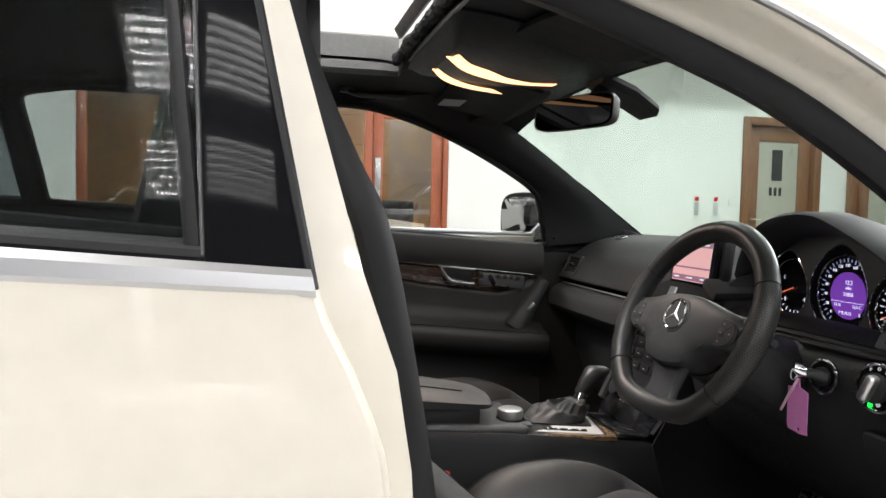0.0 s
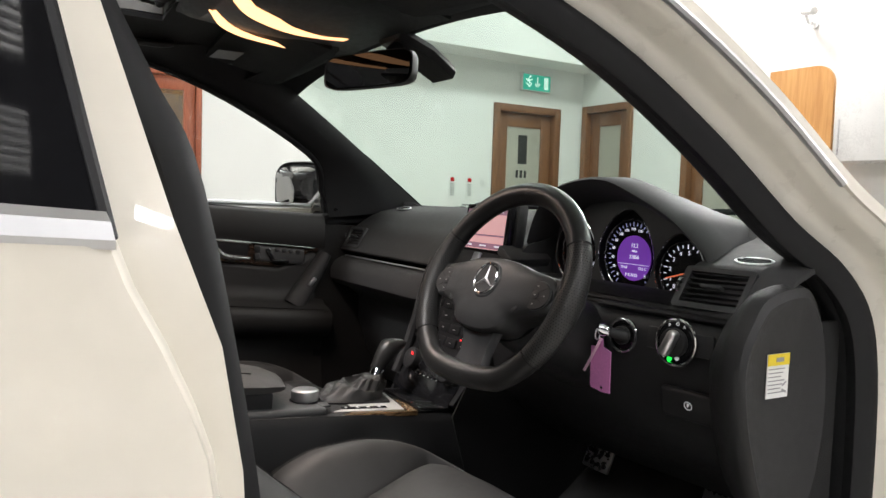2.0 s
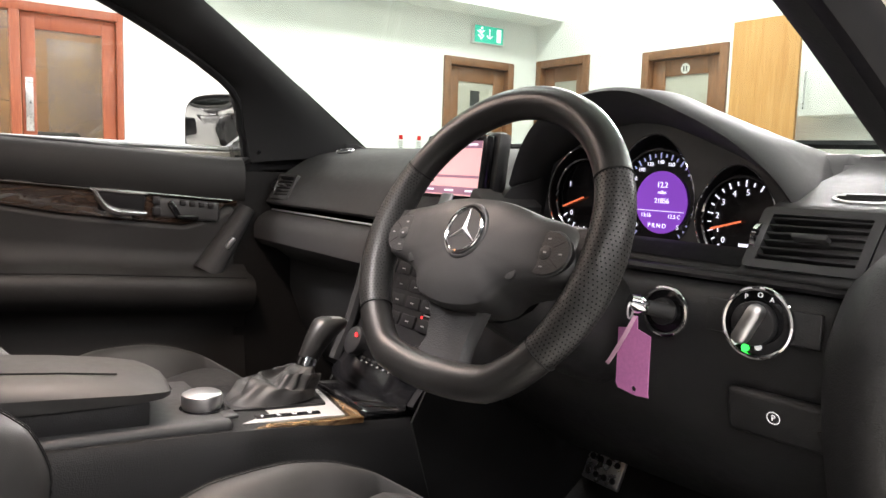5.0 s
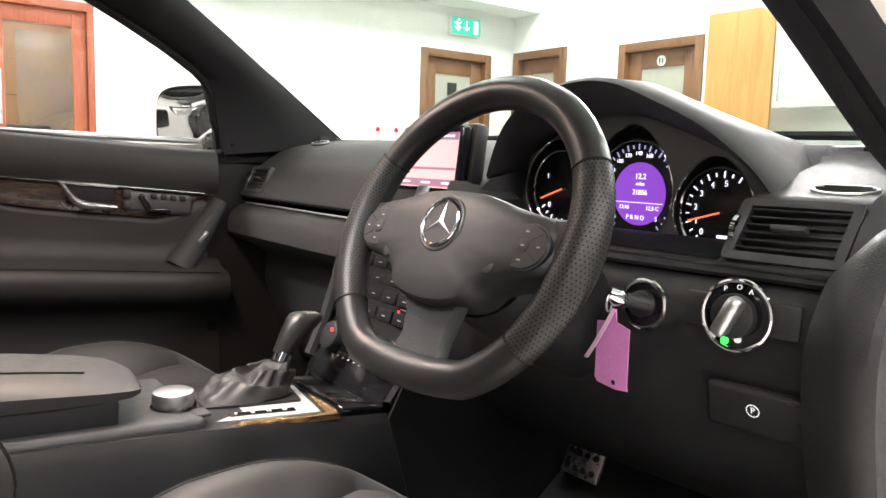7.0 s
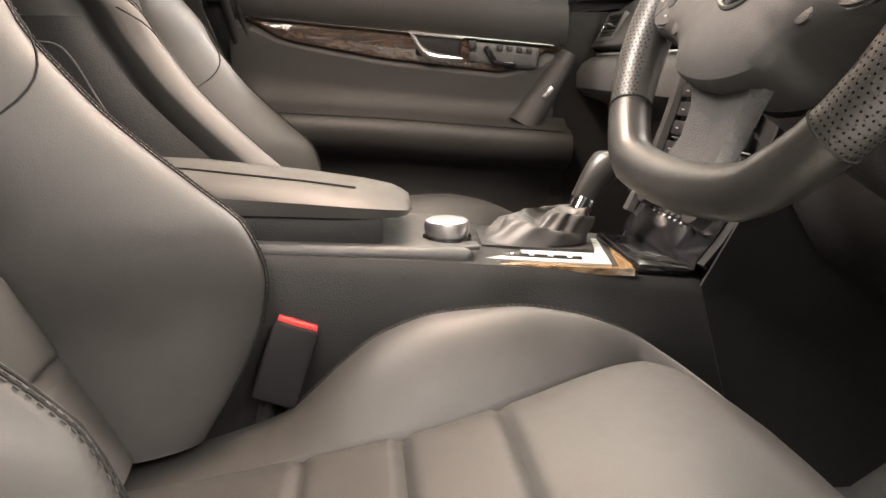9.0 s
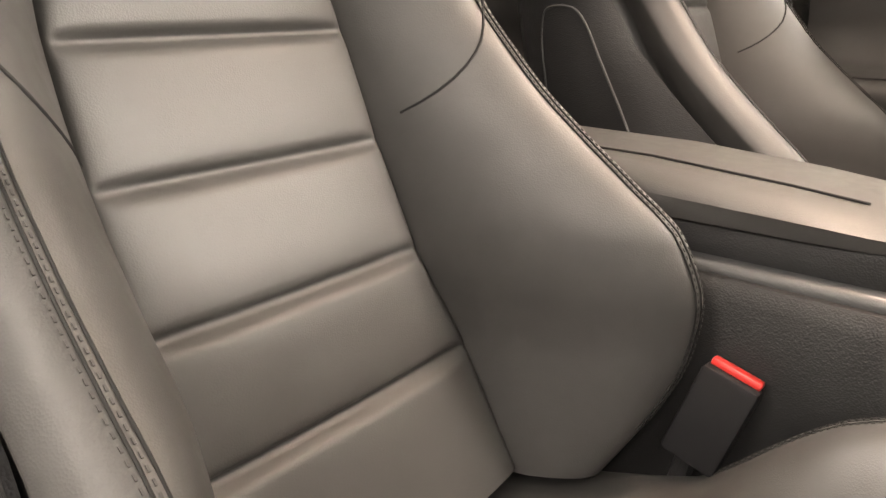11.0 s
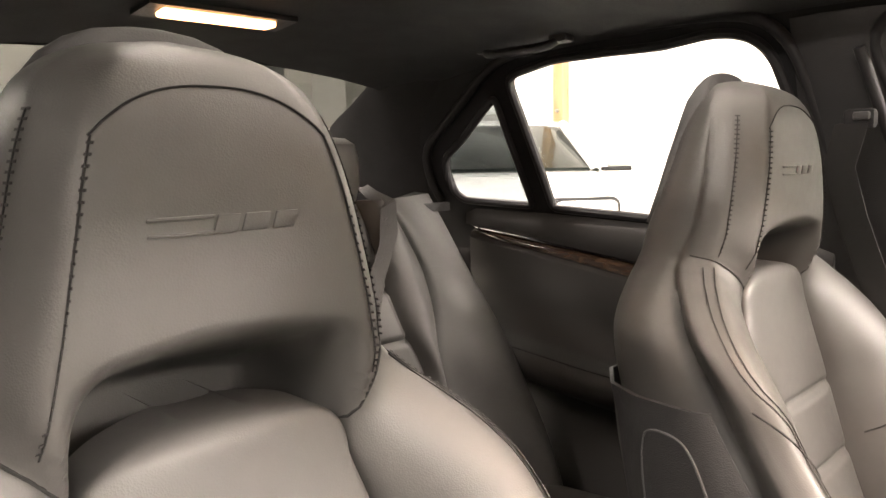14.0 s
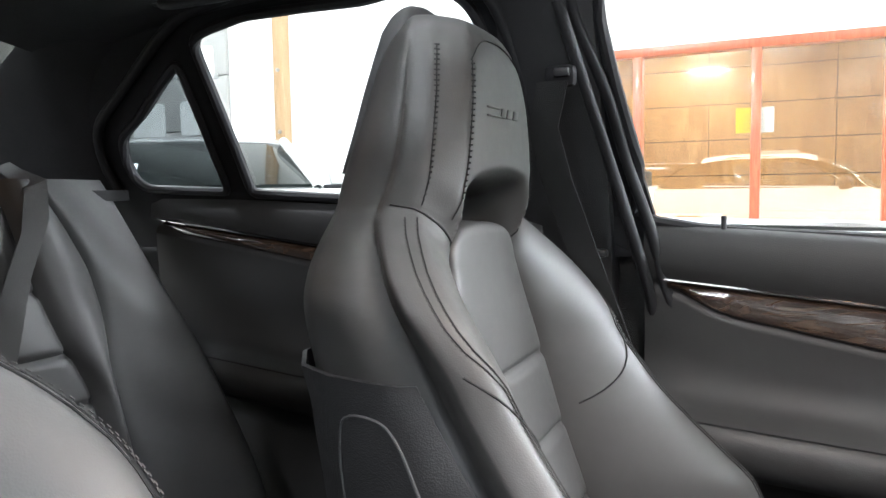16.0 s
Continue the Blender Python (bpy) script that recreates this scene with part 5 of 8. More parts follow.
box(sk, (-0.689, hy + 0.195, 0.795), (0.012, 0.048, 0.009), Matrix.Rotation(-0.08, 4, "X"), bev=0.003)
part("seat_adjuster", sk, PLASTIC_GLOSS, pd, "seat-shaped power adjuster")
part("lock_pin", cyl(bm_new(), (-0.711, -0.005, 0.972), (0, 0, 1), 0.004, 0.022, 10), PLASTIC, pd, "black lock pin")
rings = []
for p, w in zip(curve([(-0.704, 0.592, 0.815), (-0.700, 0.562, 0.768), (-0.694, 0.525, 0.712), (-0.684, 0.492, 0.668)], 4), np.linspace(0.020, 0.034, 13)):
    rings.append([p + Vector((0.030 * math.sin(q), w * math.cos(q) * 0.85, -w * math.cos(q) * 0.5)) for q in (2 * math.pi * j / 16 for j in range(16))])
part("door_pull", loft(bm_new(), rings), LEATHER_DASH, pd, "slanting black door pull", angle=60)
part("window_switch", box(bm_new(), (-0.667, 0.540, 0.735), (0.010, 0.03, 0.012), Matrix.Rotation(0.9, 4, "X"), bev=0.003), SATIN, pd, "window switch")

rsill = lambda y: interp(y, (-1.17, -0.86, -0.26), (1.032, 1.019, 0.983))
rtrim = lambda y: (interp(y, (-1.10, -0.655, -0.28), (0.952, 0.885, 0.850)), interp(y, (-1.10, -0.643, -0.28), (0.976, 0.922, 0.895)))
rarm = lambda y: interp(y, (-1.1, -0.69, -0.3), (0.742, 0.706, 0.69))
door_card("rear_door_panel", -1.10, -0.27, -1, "black leather rear door panel with dark walnut trim", rsill, rtrim, rarm)
door_card("rear_door_panel", -1.10, -0.27, 1, "black leather rear door panel with dark walnut trim", rsill, rtrim, rarm)

# belt height adjusters, belts and grab handles
bt = thing("front_seat_belt", (-0.62, -0.2, 0.5), "black front seat belt hanging from the centre pillar", "seat belt")
part("anchor", box(bm_new(), (-0.575, -0.205, 1.178), (0.02, 0.044, 0.030), bev=0.008), DARK, bt, "black belt guide")
part("anchor_bolt", box(bm_new(), (-0.563, -0.20, 1.182), (0.008, 0.022, 0.012), bev=0.003), PLASTIC, bt, "bolt cover")
part("strap", sheet(bm_new(), [[(-x, y - 0.022, z), (-x, y + 0.022, z)] for x, y, z in ((0.566, -0.213, 1.172), (0.574, -0.230, 1.11), (0.58, -0.213, 1.04), (0.585, -0.178, 0.94), (0.60, -0.13, 0.80), (0.63, -0.09, 0.55))], 0.002), BELT_BLACK, bt, "black woven strap")
part("pillar_cover", loft(bm_new(), [[(-(side_x(z, 1) - o), y, z) for y, o in ((-0.31, -0.02), (-0.305, 0.012), (-0.26, 0.022), (-0.21, 0.022), (-0.165, 0.012), (-0.16, -0.02))] for z in (0.45, 0.7, 0.95, 1.1, 1.22, 1.33)], True), PLASTIC, bt, "black pillar cover")
part("guide_clip", box(bm_new(), (-0.66, -0.19, 0.93), (0.02, 0.06, 0.012), bev=0.004), PLASTIC, bt)
for x, y0, y1 in ((-0.525, -0.87, -0.69), (-0.535, -0.05, 0.12)):
    gh = thing("grab_handle", (x, (y0 + y1) / 2, 1.30), "black folding roof grab handle", "grab handle", "grab handles")
    ym = (y0 + y1) / 2
    part("bar", tube(bm_new(), curve([(x, y0, 1.348), (x + 0.018, y0 + 0.02, 1.334), (x + 0.020, ym, 1.332), (x + 0.018, y1 - 0.02, 1.334), (x, y1, 1.348)], 6), 0.008, 10), PLASTIC, gh)
    for y in (y0, y1):
        part("mount", box(bm_new(), (x, y, 1.348), (0.03, 0.04, 0.02), bev=0.006), PLASTIC, gh)

# ---- interior: dashboard ----
dash = thing("dashboard", (0, 0.85, 0.3), "black grained dashboard with dark trim", "dashboard")
XS = [-0.70, -0.685, -0.66, -0.60, -0.5, -0.4, -0.3, -0.2, -0.13, -0.10, -0.05, 0, 0.05, 0.10, 0.125, 0.14, 0.2, 0.3, 0.4, 0.5, 0.548, 0.554, 0.566, 0.58, 0.60, 0.64, 0.68, 0.70]


def dash_profile(x):
    """(y, z) points of the upper dash from the windscreen down to the lower edge, at x across the car."""
    far = 1.13 - 0.38 * (abs(x) / 0.7) ** 2 * 0.5
    k = min(1.0, max(0.0, (x + 0.1) / 0.2))
    lp = [(far, 0.955), (far - 0.10, 0.966), (0.86, 0.962), (0.77, 0.945), (0.715, 0.915), (0.685, 0.893), (0.664, 0.866), (0.648, 0.842), (0.640, 0.830), (0.648, 0.824), (0.665, 0.820)]
    rp = [(far, 0.953), (far - 0.10, 0.956), (0.88, 0.942), (0.80, 0.920), (0.735, 0.901), (0.707, 0.893), (0.683, 0.868), (0.668, 0.838), (0.656, 0.826), (0.660, 0.818), (0.675, 0.812)]
    pts = [(a[0] * (1 - k) + b[0] * k, a[1] * (1 - k) + b[1] * k) for a, b in zip(lp, rp)]
    well = min(1.0, max(0.0, (x - 0.125) / 0.015)) * min(1.0, max(0.0, (0.566 - x) / 0.012))
    return [(y, z - well * max(0.0, z - 0.822)) if y < 0.86 else (y, z) for y, z in pts]


part("upper_dash", sheet(bm_new(), [[(x, v.y, v.z) for v in curve([(0, a, b) for a, b in dash_profile(x)], 3)] for x in XS], 0.01), LEATHER_DASH, dash, "black grained dash top")
# glove box side
rows = []
for x in np.linspace(-0.69, -0.145, 14):
    e = 0.012 * math.exp(-((x + 0.145) / 0.02) ** 2)
    rows.append([(x, y + e, z) for y, z in ((0.655, 0.812), (0.636, 0.806), (0.618, 0.795), (0.606, 0.775), (0.606, 0.745), (0.625, 0.728), (0.665, 0.715), (0.70, 0.69), (0.70, 0.62), (0.735, 0.52), (0.80, 0.42))])
part("glovebox", sheet(bm_new(), rows, 0.01), LEATHER_DASH, dash, "black glovebox front under a grey lip")
part("trim_line", tube(bm_new(), [(x, 0.640, 0.8135) for x in np.linspace(-0.66, -0.17, 8)], 0.0022, 6), SATIN, dash, "thin bright trim line")
part("glovebox_latch", box(bm_new(), (-0.20, 0.693, 0.665), (0.10, 0.012, 0.012), bev=0.003), SATIN, dash)
# driver side lower panel, below the groove
rows = []
for x in np.linspace(0.145, 0.738, 17):
    d = 0.085 * (x - 0.55)
    rows.append([(x, y + d, z) for y, z in ((0.672, 0.812), (0.652, 0.808), (0.640, 0.800), (0.634, 0.785), (0.632, 0.74), (0.640, 0.69), (0.655, 0.64), (0.69, 0.585), (0.76, 0.53), (0.86, 0.47))])
part("lower_panel", sheet(bm_new(), rows, 0.01), PLASTIC, dash, "black lower dash panel")
part("groove_lip", tube(bm_new(), [(x, 0.654 + 0.085 * (x - 0.55), 0.8155) for x in np.linspace(0.42, 0.738, 9)], 0.008, 8, sy=0.7), PLASTIC, dash)
# end cover seen with the door open
ec = bm_new()
prof = [(0.582, 0.79), (0.605, 0.835), (0.635, 0.868), (0.70, 0.882), (0.74, 0.87), (0.775, 0.80), (0.785, 0.68), (0.76, 0.56), (0.70, 0.50), (0.64, 0.56), (0.600, 0.66), (0.582, 0.74)]
pr = [(v.x, v.y) for v in ring_curve([(a, b, 0) for a, b in prof], 4)]
cx, cz = 0.67, 0.70
loft(ec, [[(x, cx + (a - cx) * k, cz + (b - cz) * k) for a, b in pr] for x, k in ((0.69, 0.78), (0.722, 0.98), (0.735, 1.0), (0.752, 0.97), (0.758, 0.90), (0.753, 0.80), (0.752, 0.4))])
part("end_cover", ec, PLASTIC, dash, "black dash end cover")
part("end_filler", sheet(bm_new(), [[(x, y, z - 0.3 * max(0, x - 0.72)) for y, z in ((0.655, 0.822), (0.668, 0.840), (0.687, 0.868), (0.707, 0.889), (0.74, 0.902), (0.84, 0.925))] for x in (0.695, 0.72, 0.738, 0.748)], 0.01), LEATHER_DASH, dash)
part("kick_panel", sheet(bm_new(), [[(0.735, y, z) for y in (0.64, 0.72, 0.84)] for z in (0.30, 0.5, 0.7, 0.82)], 0.01), CARPET, dash)
# warning sticker on the end cover
st = thing("warning_sticker", (0.76, 0.66, 0.73), "yellow and white warning sticker with small print", "sticker")
SM = basis((0.7545, 0.662, 0.756), (0.03, 1, 0), (0, 0, 1))


def on_sticker(bm):
    bmesh.ops.transform(bm, matrix=SM, verts=bm.verts)
    return bm


part("paper", on_sticker(box(bm_new(), (0, 0, 0), (0.046, 0.062, 0.0014))), PAPER, st)
part("yellow_band", on_sticker(box(bm_new(), (0, 0.023, 0.001), (0.046, 0.016, 0.001))), YELLOW, st, "yellow heading band")
bb = bm_new()
for k in range(7):
    box(bb, (-0.003 - 0.002 * (k % 3), 0.010 - k * 0.0055, 0.001), (0.034 - 0.004 * (k % 3), 0.0014, 0.001))
box(bb, (0.002, 0.023, 0.0018), (0.016, 0.006, 0.0006))
box(bb, (0.014, -0.012, 0.001), (0.010, 0.002, 0.001), Matrix.Rotation(0.6, 4, "Z"))
box(bb, (0.014, -0.022, 0.001), (0.010, 0.003, 0.001), Matrix.Rotation(-0.4, 4, "Z"))
part("small_print", on_sticker(bb), GREYINK, st)


def air_vent(name, m, w, h, label, slats=6, wheel_side=-1, skew=0.0):
    """A slatted air vent facing its own -z... m: x across, y up, z towards the cabin."""
    t = thing(name, m.translation, label, "air vent", "dash air vents")

    def put(bm):
        bmesh.ops.transform(bm, matrix=m @ Matrix(((1, skew, 0, 0), (0, 1, 0, 0), (0, 0, 1, 0), (0, 0, 0, 1))), verts=bm.verts)
        return bm
    part("frame", put(plate(bm_new(), rounded([(-w / 2 - 0.012, -h / 2 - 0.009), (w / 2 + 0.010, -h / 2 - 0.009), (w / 2 + 0.010, h / 2 + 0.008), (-w / 2 - 0.012, h / 2 + 0.008)], 0.007), [[(-w / 2, -h / 2), (w / 2, -h / 2), (w / 2, h / 2), (-w / 2, h / 2)]], lambda a, b: (a, b, 0.003), (0, 0, -0.03))), GREYTRIM, t)
    part("throat", put(box(bm_new(), (0, 0, -0.026), (w, h, 0.004))), DARK, t)
    for k in range(slats):
        y = -h / 2 + (k + 0.5) * h / slats
        part("slat", put(box(bm_new(), (0, y, -0.007), (w, 0.0020, 0.018), Matrix.Rotation(-0.12, 4, "X"), bev=0.0007)), PLASTIC, t)
    part("tab", put(box(bm_new(), (0.0, 0.0, 0.006), (w * 0.36, 0.006, 0.014), bev=0.002)), GREYTRIM, t, "grey slider tab")
    if wheel_side:
        part("thumbwheel", put(cyl(bm_new(), (wheel_side * (w / 2 + 0.006), 0, 0.0), (1, 0, 0), 0.015, 0.005, 20)), CHROME, t, "ridged thumbwheel")
    return t


air_vent("air_vent", basis((0.633, 0.672, 0.862), (1, 0.10, 0), (0.0, 0.50, 1)), 0.098, 0.052, "rectangular black air vent with chrome thumbwheel", skew=0.12)
air_vent("air_vent", basis((-0.640, 0.662, 0.868), (1, 0.03, 0), (0.0, 0.55, 1)), 0.075, 0.050, "rectangular black air vent by the passenger door", skew=-0.15)
for x, y, z, lab in ((0.646, 0.747, 0.9035, "oval speaker grille with a grey rim"), (-0.60, 0.80, 0.956, "oval black demister outlet on the dashboard")):
    dv = thing("demister_vent", (x, y, z), lab, "air vent", "demister vents")
    ring_r = [Vector((x, y, z)) + Vector((0.033 * math.cos(a), 0.014 * math.sin(a), 0.004 * math.sin(a) + 0.001)) for a in (2 * math.pi * k / 28 for k in range(28))]
    part("rim", tube(bm_new(), ring_r, 0.0022, 8, closed=True), SATIN, dv, "slim grey rim")
    f = bm_new()
    f.faces.new([f.verts.new(p + Vector((0, 0, 0.0005))) for p in ring_r])
    f2 = bmesh.ops.extrude_face_region(f, geom=list(f.faces))
    bmesh.ops.translate(f, verts=[v for v in f2["geom"] if isinstance(v, bmesh.types.BMVert)], vec=(0, 0, -0.003))
    part("grille", f, DARK, dv)
    for k in (-0.006, 0.0, 0.006):
        part("slat", box(bm_new(), (x, y + k, z + 0.0025 + 0.3 * k), (0.06 - abs(k) * 2, 0.0016, 0.0024)), GREYTRIM, dv)

# instrument cluster and its hood
cl = thing("instrument_cluster", (0.35, 0.79, 0.82), "lit instrument cluster with three dials under a black hood", "instrument cluster")
HOOD = [(0.115, 0.905), (0.135, 0.945), (0.165, 0.985), (0.215, 1.018), (0.29, 1.034), (0.36, 1.032), (0.432, 1.006), (0.502, 0.972), (0.548, 0.938), (0.574, 0.910), (0.594, 0.876)]
hc = curve([(x, 0, z) for x, z in HOOD], 4)
rows = []
for i, p in enumerate(hc):
    k = i / (len(hc) - 1)
    ridge = math.sin(math.pi * min(1, max(0, k)))
    lipy = 0.712 - 0.018 * ridge + 0.012 * k
    k2 = min(1, max(0, (p.x - 0.52) / 0.06))
    rows.append([(p.x, 0.800, p.z - 0.040 * ridge - 0.010), (p.x, 0.73, p.z - 0.020 * ridge - 0.004), (p.x, lipy + 0.006, p.z - 0.010), (p.x, lipy, p.z - 0.003), (p.x, lipy + 0.008, p.z + 0.002), (p.x, lipy + 0.08, p.z + 0.006 - 0.004 * k), (p.x, lipy + 0.17, (0.955 + (p.z - 0.955) * 0.72 if p.z > 0.955 else p.z) - 0.03 * k2), (p.x, lipy + 0.27, 0.948 + max(0, (p.z - 0.955)) * 0.22 - 0.06 * k2)])
part("hood", sheet(bm_new(), rows, 0.006, flip=True), LEATHER_DASH, cl, "black grained instrument hood", angle=60)
part("back_plate", plate(bm_new(), [(0.115, 0.81), (0.575, 0.81), (0.562, 0.885), (0.535, 0.925), (0.485, 0.962), (0.36, 1.0), (0.24, 0.99), (0.14, 0.94)], [], lambda a, b: (a, 0.803, b), (0, 0.01, 0)), DARK, cl, "black dial surround", smooth=False)
part("lower_lip", sheet(bm_new(), [[(x, y, z) for y, z in ((0.672, 0.822), (0.70, 0.834), (0.76, 0.832), (0.803, 0.826))] for x in np.linspace(0.15, 0.60, 6)], 0.006), DARK, cl)


def egg(cx, cz, r, n=48):
    """Outline of a dial's tunnel: round below, drawn up to a blunt point above."""
    return [(cx + r * math.cos(q) * (1 - 0.22 * max(0.0, math.sin(q)) ** 2), cz + r * math.sin(q) * (1.24 if math.sin(q) > 0 else 1.0)) for q in (2 * math.pi * k / n for k in range(n))]


EGGS = [egg(0.205, 0.885, 0.0605), egg(0.345, 0.888, 0.0735), egg(0.478, 0.868, 0.0575)]
part("surround", plate(bm_new(), [(0.125, 0.812), (0.566, 0.812), (0.556, 0.880), (0.530, 0.922), (0.480, 0.958), (0.40, 0.990), (0.345, 0.999), (0.24, 0.986), (0.15, 0.935)], EGGS, lambda a, b: (a, 0.772 + 0.10 * max(0.0, b - 0.93), b), (0, 0.004, 0)), GREYTRIM, cl, "dark grey surround of the three dials", smooth=False)
for e_ in EGGS:
    part("tunnel", loft(bm_new(), [[(a, y, b) for a, b in e_] for y in (0.7725, 0.786, 0.800)], True, False), DARK, cl, "black dial tunnel")
    part("tunnel_edge", tube(bm_new(), [(a, 0.7715 + 0.10 * max(0.0, b - 0.93), b) for a, b in e_], 0.0011, 6, closed=True), CHROME, cl, "fine chrome edge")


def dial(name, cx, cz, r, y, marks, a0, a1, nums, needle, blue=False):
    d = part(name, cyl(bm_new(), (cx, y + 0.004, cz), (0, 1, 0), r, 0.006, 40), PLASTIC_GLOSS, cl, "black dial with white figures")
    part("bezel", tube(bm_new(), [(cx + (r + 0.003) * math.cos(a), y - 0.004, cz + (r + 0.003) * math.sin(a)) for a in (2 * math.pi * k / 40 for k in range(40))], 0.0025, 6, closed=True), CHROME, d, "chrome bezel")
    tk = bm_new()
    for k in range(marks + 1):
        a = radians(a0 + (a1 - a0) * k / marks)
        l = 0.008 if k % 2 == 0 else 0.005
        box(tk, (cx + (r - 0.006) * math.cos(a), y - 0.0005, cz + (r - 0.006) * math.sin(a)), (l, 0.001, 0.0016), Matrix.Rotation(-a, 4, "Y"))
    part("scale", tk, DIALBLUE if blue else DIALWHITE, d)
    for tx, a in nums:
        fr = 0.775 if blue else 0.68
        text_part("figure", tx, r * (0.115 if blue else 0.20), basis((cx + (r * fr) * math.cos(radians(a)), y - 0.0006, cz + r * fr * math.sin(radians(a))), (1, 0, 0), (0, 0, 1)), DIALWHITE, d)
    if needle is not None:
        a = radians(needle)
        nb = bm_new()
        box(nb, (cx + r * 0.42 * math.cos(a), y - 0.004, cz + r * 0.42 * math.sin(a)), (r * 0.84, 0.0015, 0.0022), Matrix.Rotation(-a, 4, "Y"))
        part("needle", nb, ORANGE_NEEDLE, d, "orange needle")
    return d


dial("left_dial", 0.205, 0.885, 0.056, 0.792, 8, 215, 325, (("0", 222), ("1", 150), ("40", 325)), 200)
sp = dial("speedometer", 0.345, 0.888, 0.068, 0.792, 32, 232, -52, (("0", 225), ("20", 205), ("40", 185), ("60", 165), ("80", 147), ("100", 128), ("120", 110), ("140", 90), ("160", 70)), None, blue=True)
part("display", cyl(bm_new(), (0.350, 0.7905, 0.885), (0, 1, 0), 0.0435, 0.002, 40), PURPLE, sp, "round purple display")
part("display_line", box(bm_new(), (0.350, 0.789, 0.873), (0.080, 0.001, 0.0008)), DIALWHITE, sp)
for tx, x, z, h in (("12.2", 0.352, 0.909, 0.011), ("miles", 0.352, 0.899, 0.007), ("21856", 0.352, 0.887, 0.010), ("13:16", 0.326, 0.866, 0.008), ("12.5 C", 0.374, 0.866, 0.008), ("P R N D", 0.346, 0.852, 0.009), ("S", 0.381, 0.852, 0.009)):
    text_part("readout", tx, h, basis((x, 0.7890, z), (1, 0, 0), (0, 0, 1)), DIALWHITE, sp)
part("badge_bar", box(bm_new(), (0.345, 0.789, 0.829), (0.044, 0.001, 0.007)), SATIN, sp)
dial("rev_counter", 0.478, 0.868, 0.054, 0.790, 12, 225, 60, (("0", 225), ("1", 200), ("2", 172), ("3", 142), ("4", 112), ("5", 82)), 196)
part("redline_mark", box(bm_new(), (0.485, 0.789, 0.838), (0.020, 0.001, 0.004)), DIALWHITE, cl)

# centre screen, stack
sc_ = thing("centre_screen", (0.02, 0.70, 0.87), "raised centre screen showing a pale pink menu", "screen")
CM = basis((0.018, 0.672, 0.925), (1, -0.02, 0), (0, 0.12, 1))


def on(bm, m):
    bmesh.ops.transform(bm, matrix=m, verts=bm.verts)
    return bm


part("bezel", on(box(bm_new(), (0, 0, -0.008), (0.172, 0.108, 0.018), bev=0.004), CM), PLASTIC_GLOSS, sc_, "gloss black bezel")
part("panel", on(box(bm_new(), (0, -0.002, 0.0014), (0.152, 0.088, 0.001)), CM), SCREEN, sc_, "glowing pale pink screen")
for z, h in ((0.037, 0.012), (-0.015, 0.004), (-0.038, 0.012)):
    part("menu_bar", on(box(bm_new(), (0, z, 0.0022), (0.152, h, 0.0006)), CM), SCREEN_BAR, sc_)
for x, z, w in ((-0.05, 0.037, 0.02), (0.05, 0.037, 0.03), (-0.055, -0.038, 0.02), (0.0, -0.038, 0.026), (0.055, -0.038, 0.02)):
    part("menu_text", on(box(bm_new(), (x, z, 0.0027), (w, 0.003, 0.0004)), CM), DIALWHITE, sc_)
part("hood", on(box(bm_new(), (0, 0.003, -0.030), (0.190, 0.116, 0.028), bev=0.01), CM), PLASTIC, sc_)
part("cradle", box(bm_new(), (0.118, 0.705, 0.872), (0.055, 0.11, 0.022), Matrix.Rotation(0.55, 4, "Y"), bev=0.006), LEATHER_DASH, sc_, "grey cover wedge beside the screen")
cs = thing("centre_stack", (0, 0.62, 0.50), "black centre stack with rows of buttons", "control panel")
rows = [[(x, y + 0.012 * (abs(x) / 0.11) ** 3, z) for x in (-0.126, -0.122, -0.115, -0.06, 0, 0.06, 0.115, 0.122, 0.126)] for y, z in ((0.675, 0.868), (0.640, 0.845), (0.618, 0.80), (0.60, 0.74), (0.585, 0.68), (0.565, 0.63), (0.54, 0.59), (0.52, 0.565))]
part("fascia", sheet(bm_new(), rows, 0.01), DARK, cs, "black fascia")
for s in (-1, 1):
    part("side_cheek", plate(bm_new(), [(0.528, 0.548), (0.57, 0.628), (0.598, 0.715), (0.628, 0.80), (0.655, 0.845), (0.93, 0.845), (0.93, 0.30), (0.60, 0.30)], [], lambda a, b: (s * 0.128, a, b), (s * 0.005, 0, 0)), CONSOLE, cs, smooth=False)
part("left_edge", tube(bm_new(), [(-0.128, 0.630, 0.845), (-0.128, 0.607, 0.79), (-0.128, 0.588, 0.72), (-0.128, 0.565, 0.65), (-0.128, 0.535, 0.585)], 0.012, 8), PLASTIC, cs)
for r, (y, z) in enumerate(((0.622, 0.818), (0.610, 0.785), (0.602, 0.758), (0.597, 0.733), (0.590, 0.708), (0.581, 0.680))):
    for c in range(5):
        x = -0.088 + c * 0.044
        b_ = part("button", box(bm_new(), (x, y - 0.006, z), (0.038, 0.006, 0.020), Matrix.Rotation(-0.3, 4, "X"), bev=0.002), DARK, cs)
        part("legend", box(bm_new(), (x, y - 0.0093, z), (0.008, 0.0012, 0.0018), Matrix.Rotation(-0.3, 4, "X")), GREYINK, b_)
cp_rows = [[(x, y - 0.005 + 0.012 * (abs(x) / 0.11) ** 3, z) for x in np.linspace(-0.118, 0.118, 13)] for y, z in ((0.568, 0.640), (0.552, 0.618), (0.535, 0.590), (0.520, 0.572), (0.518, 0.562))]
part("climate_panel", sheet(bm_new(), cp_rows, 0.004), PLASTIC_GLOSS, cs, "gloss black climate panel")
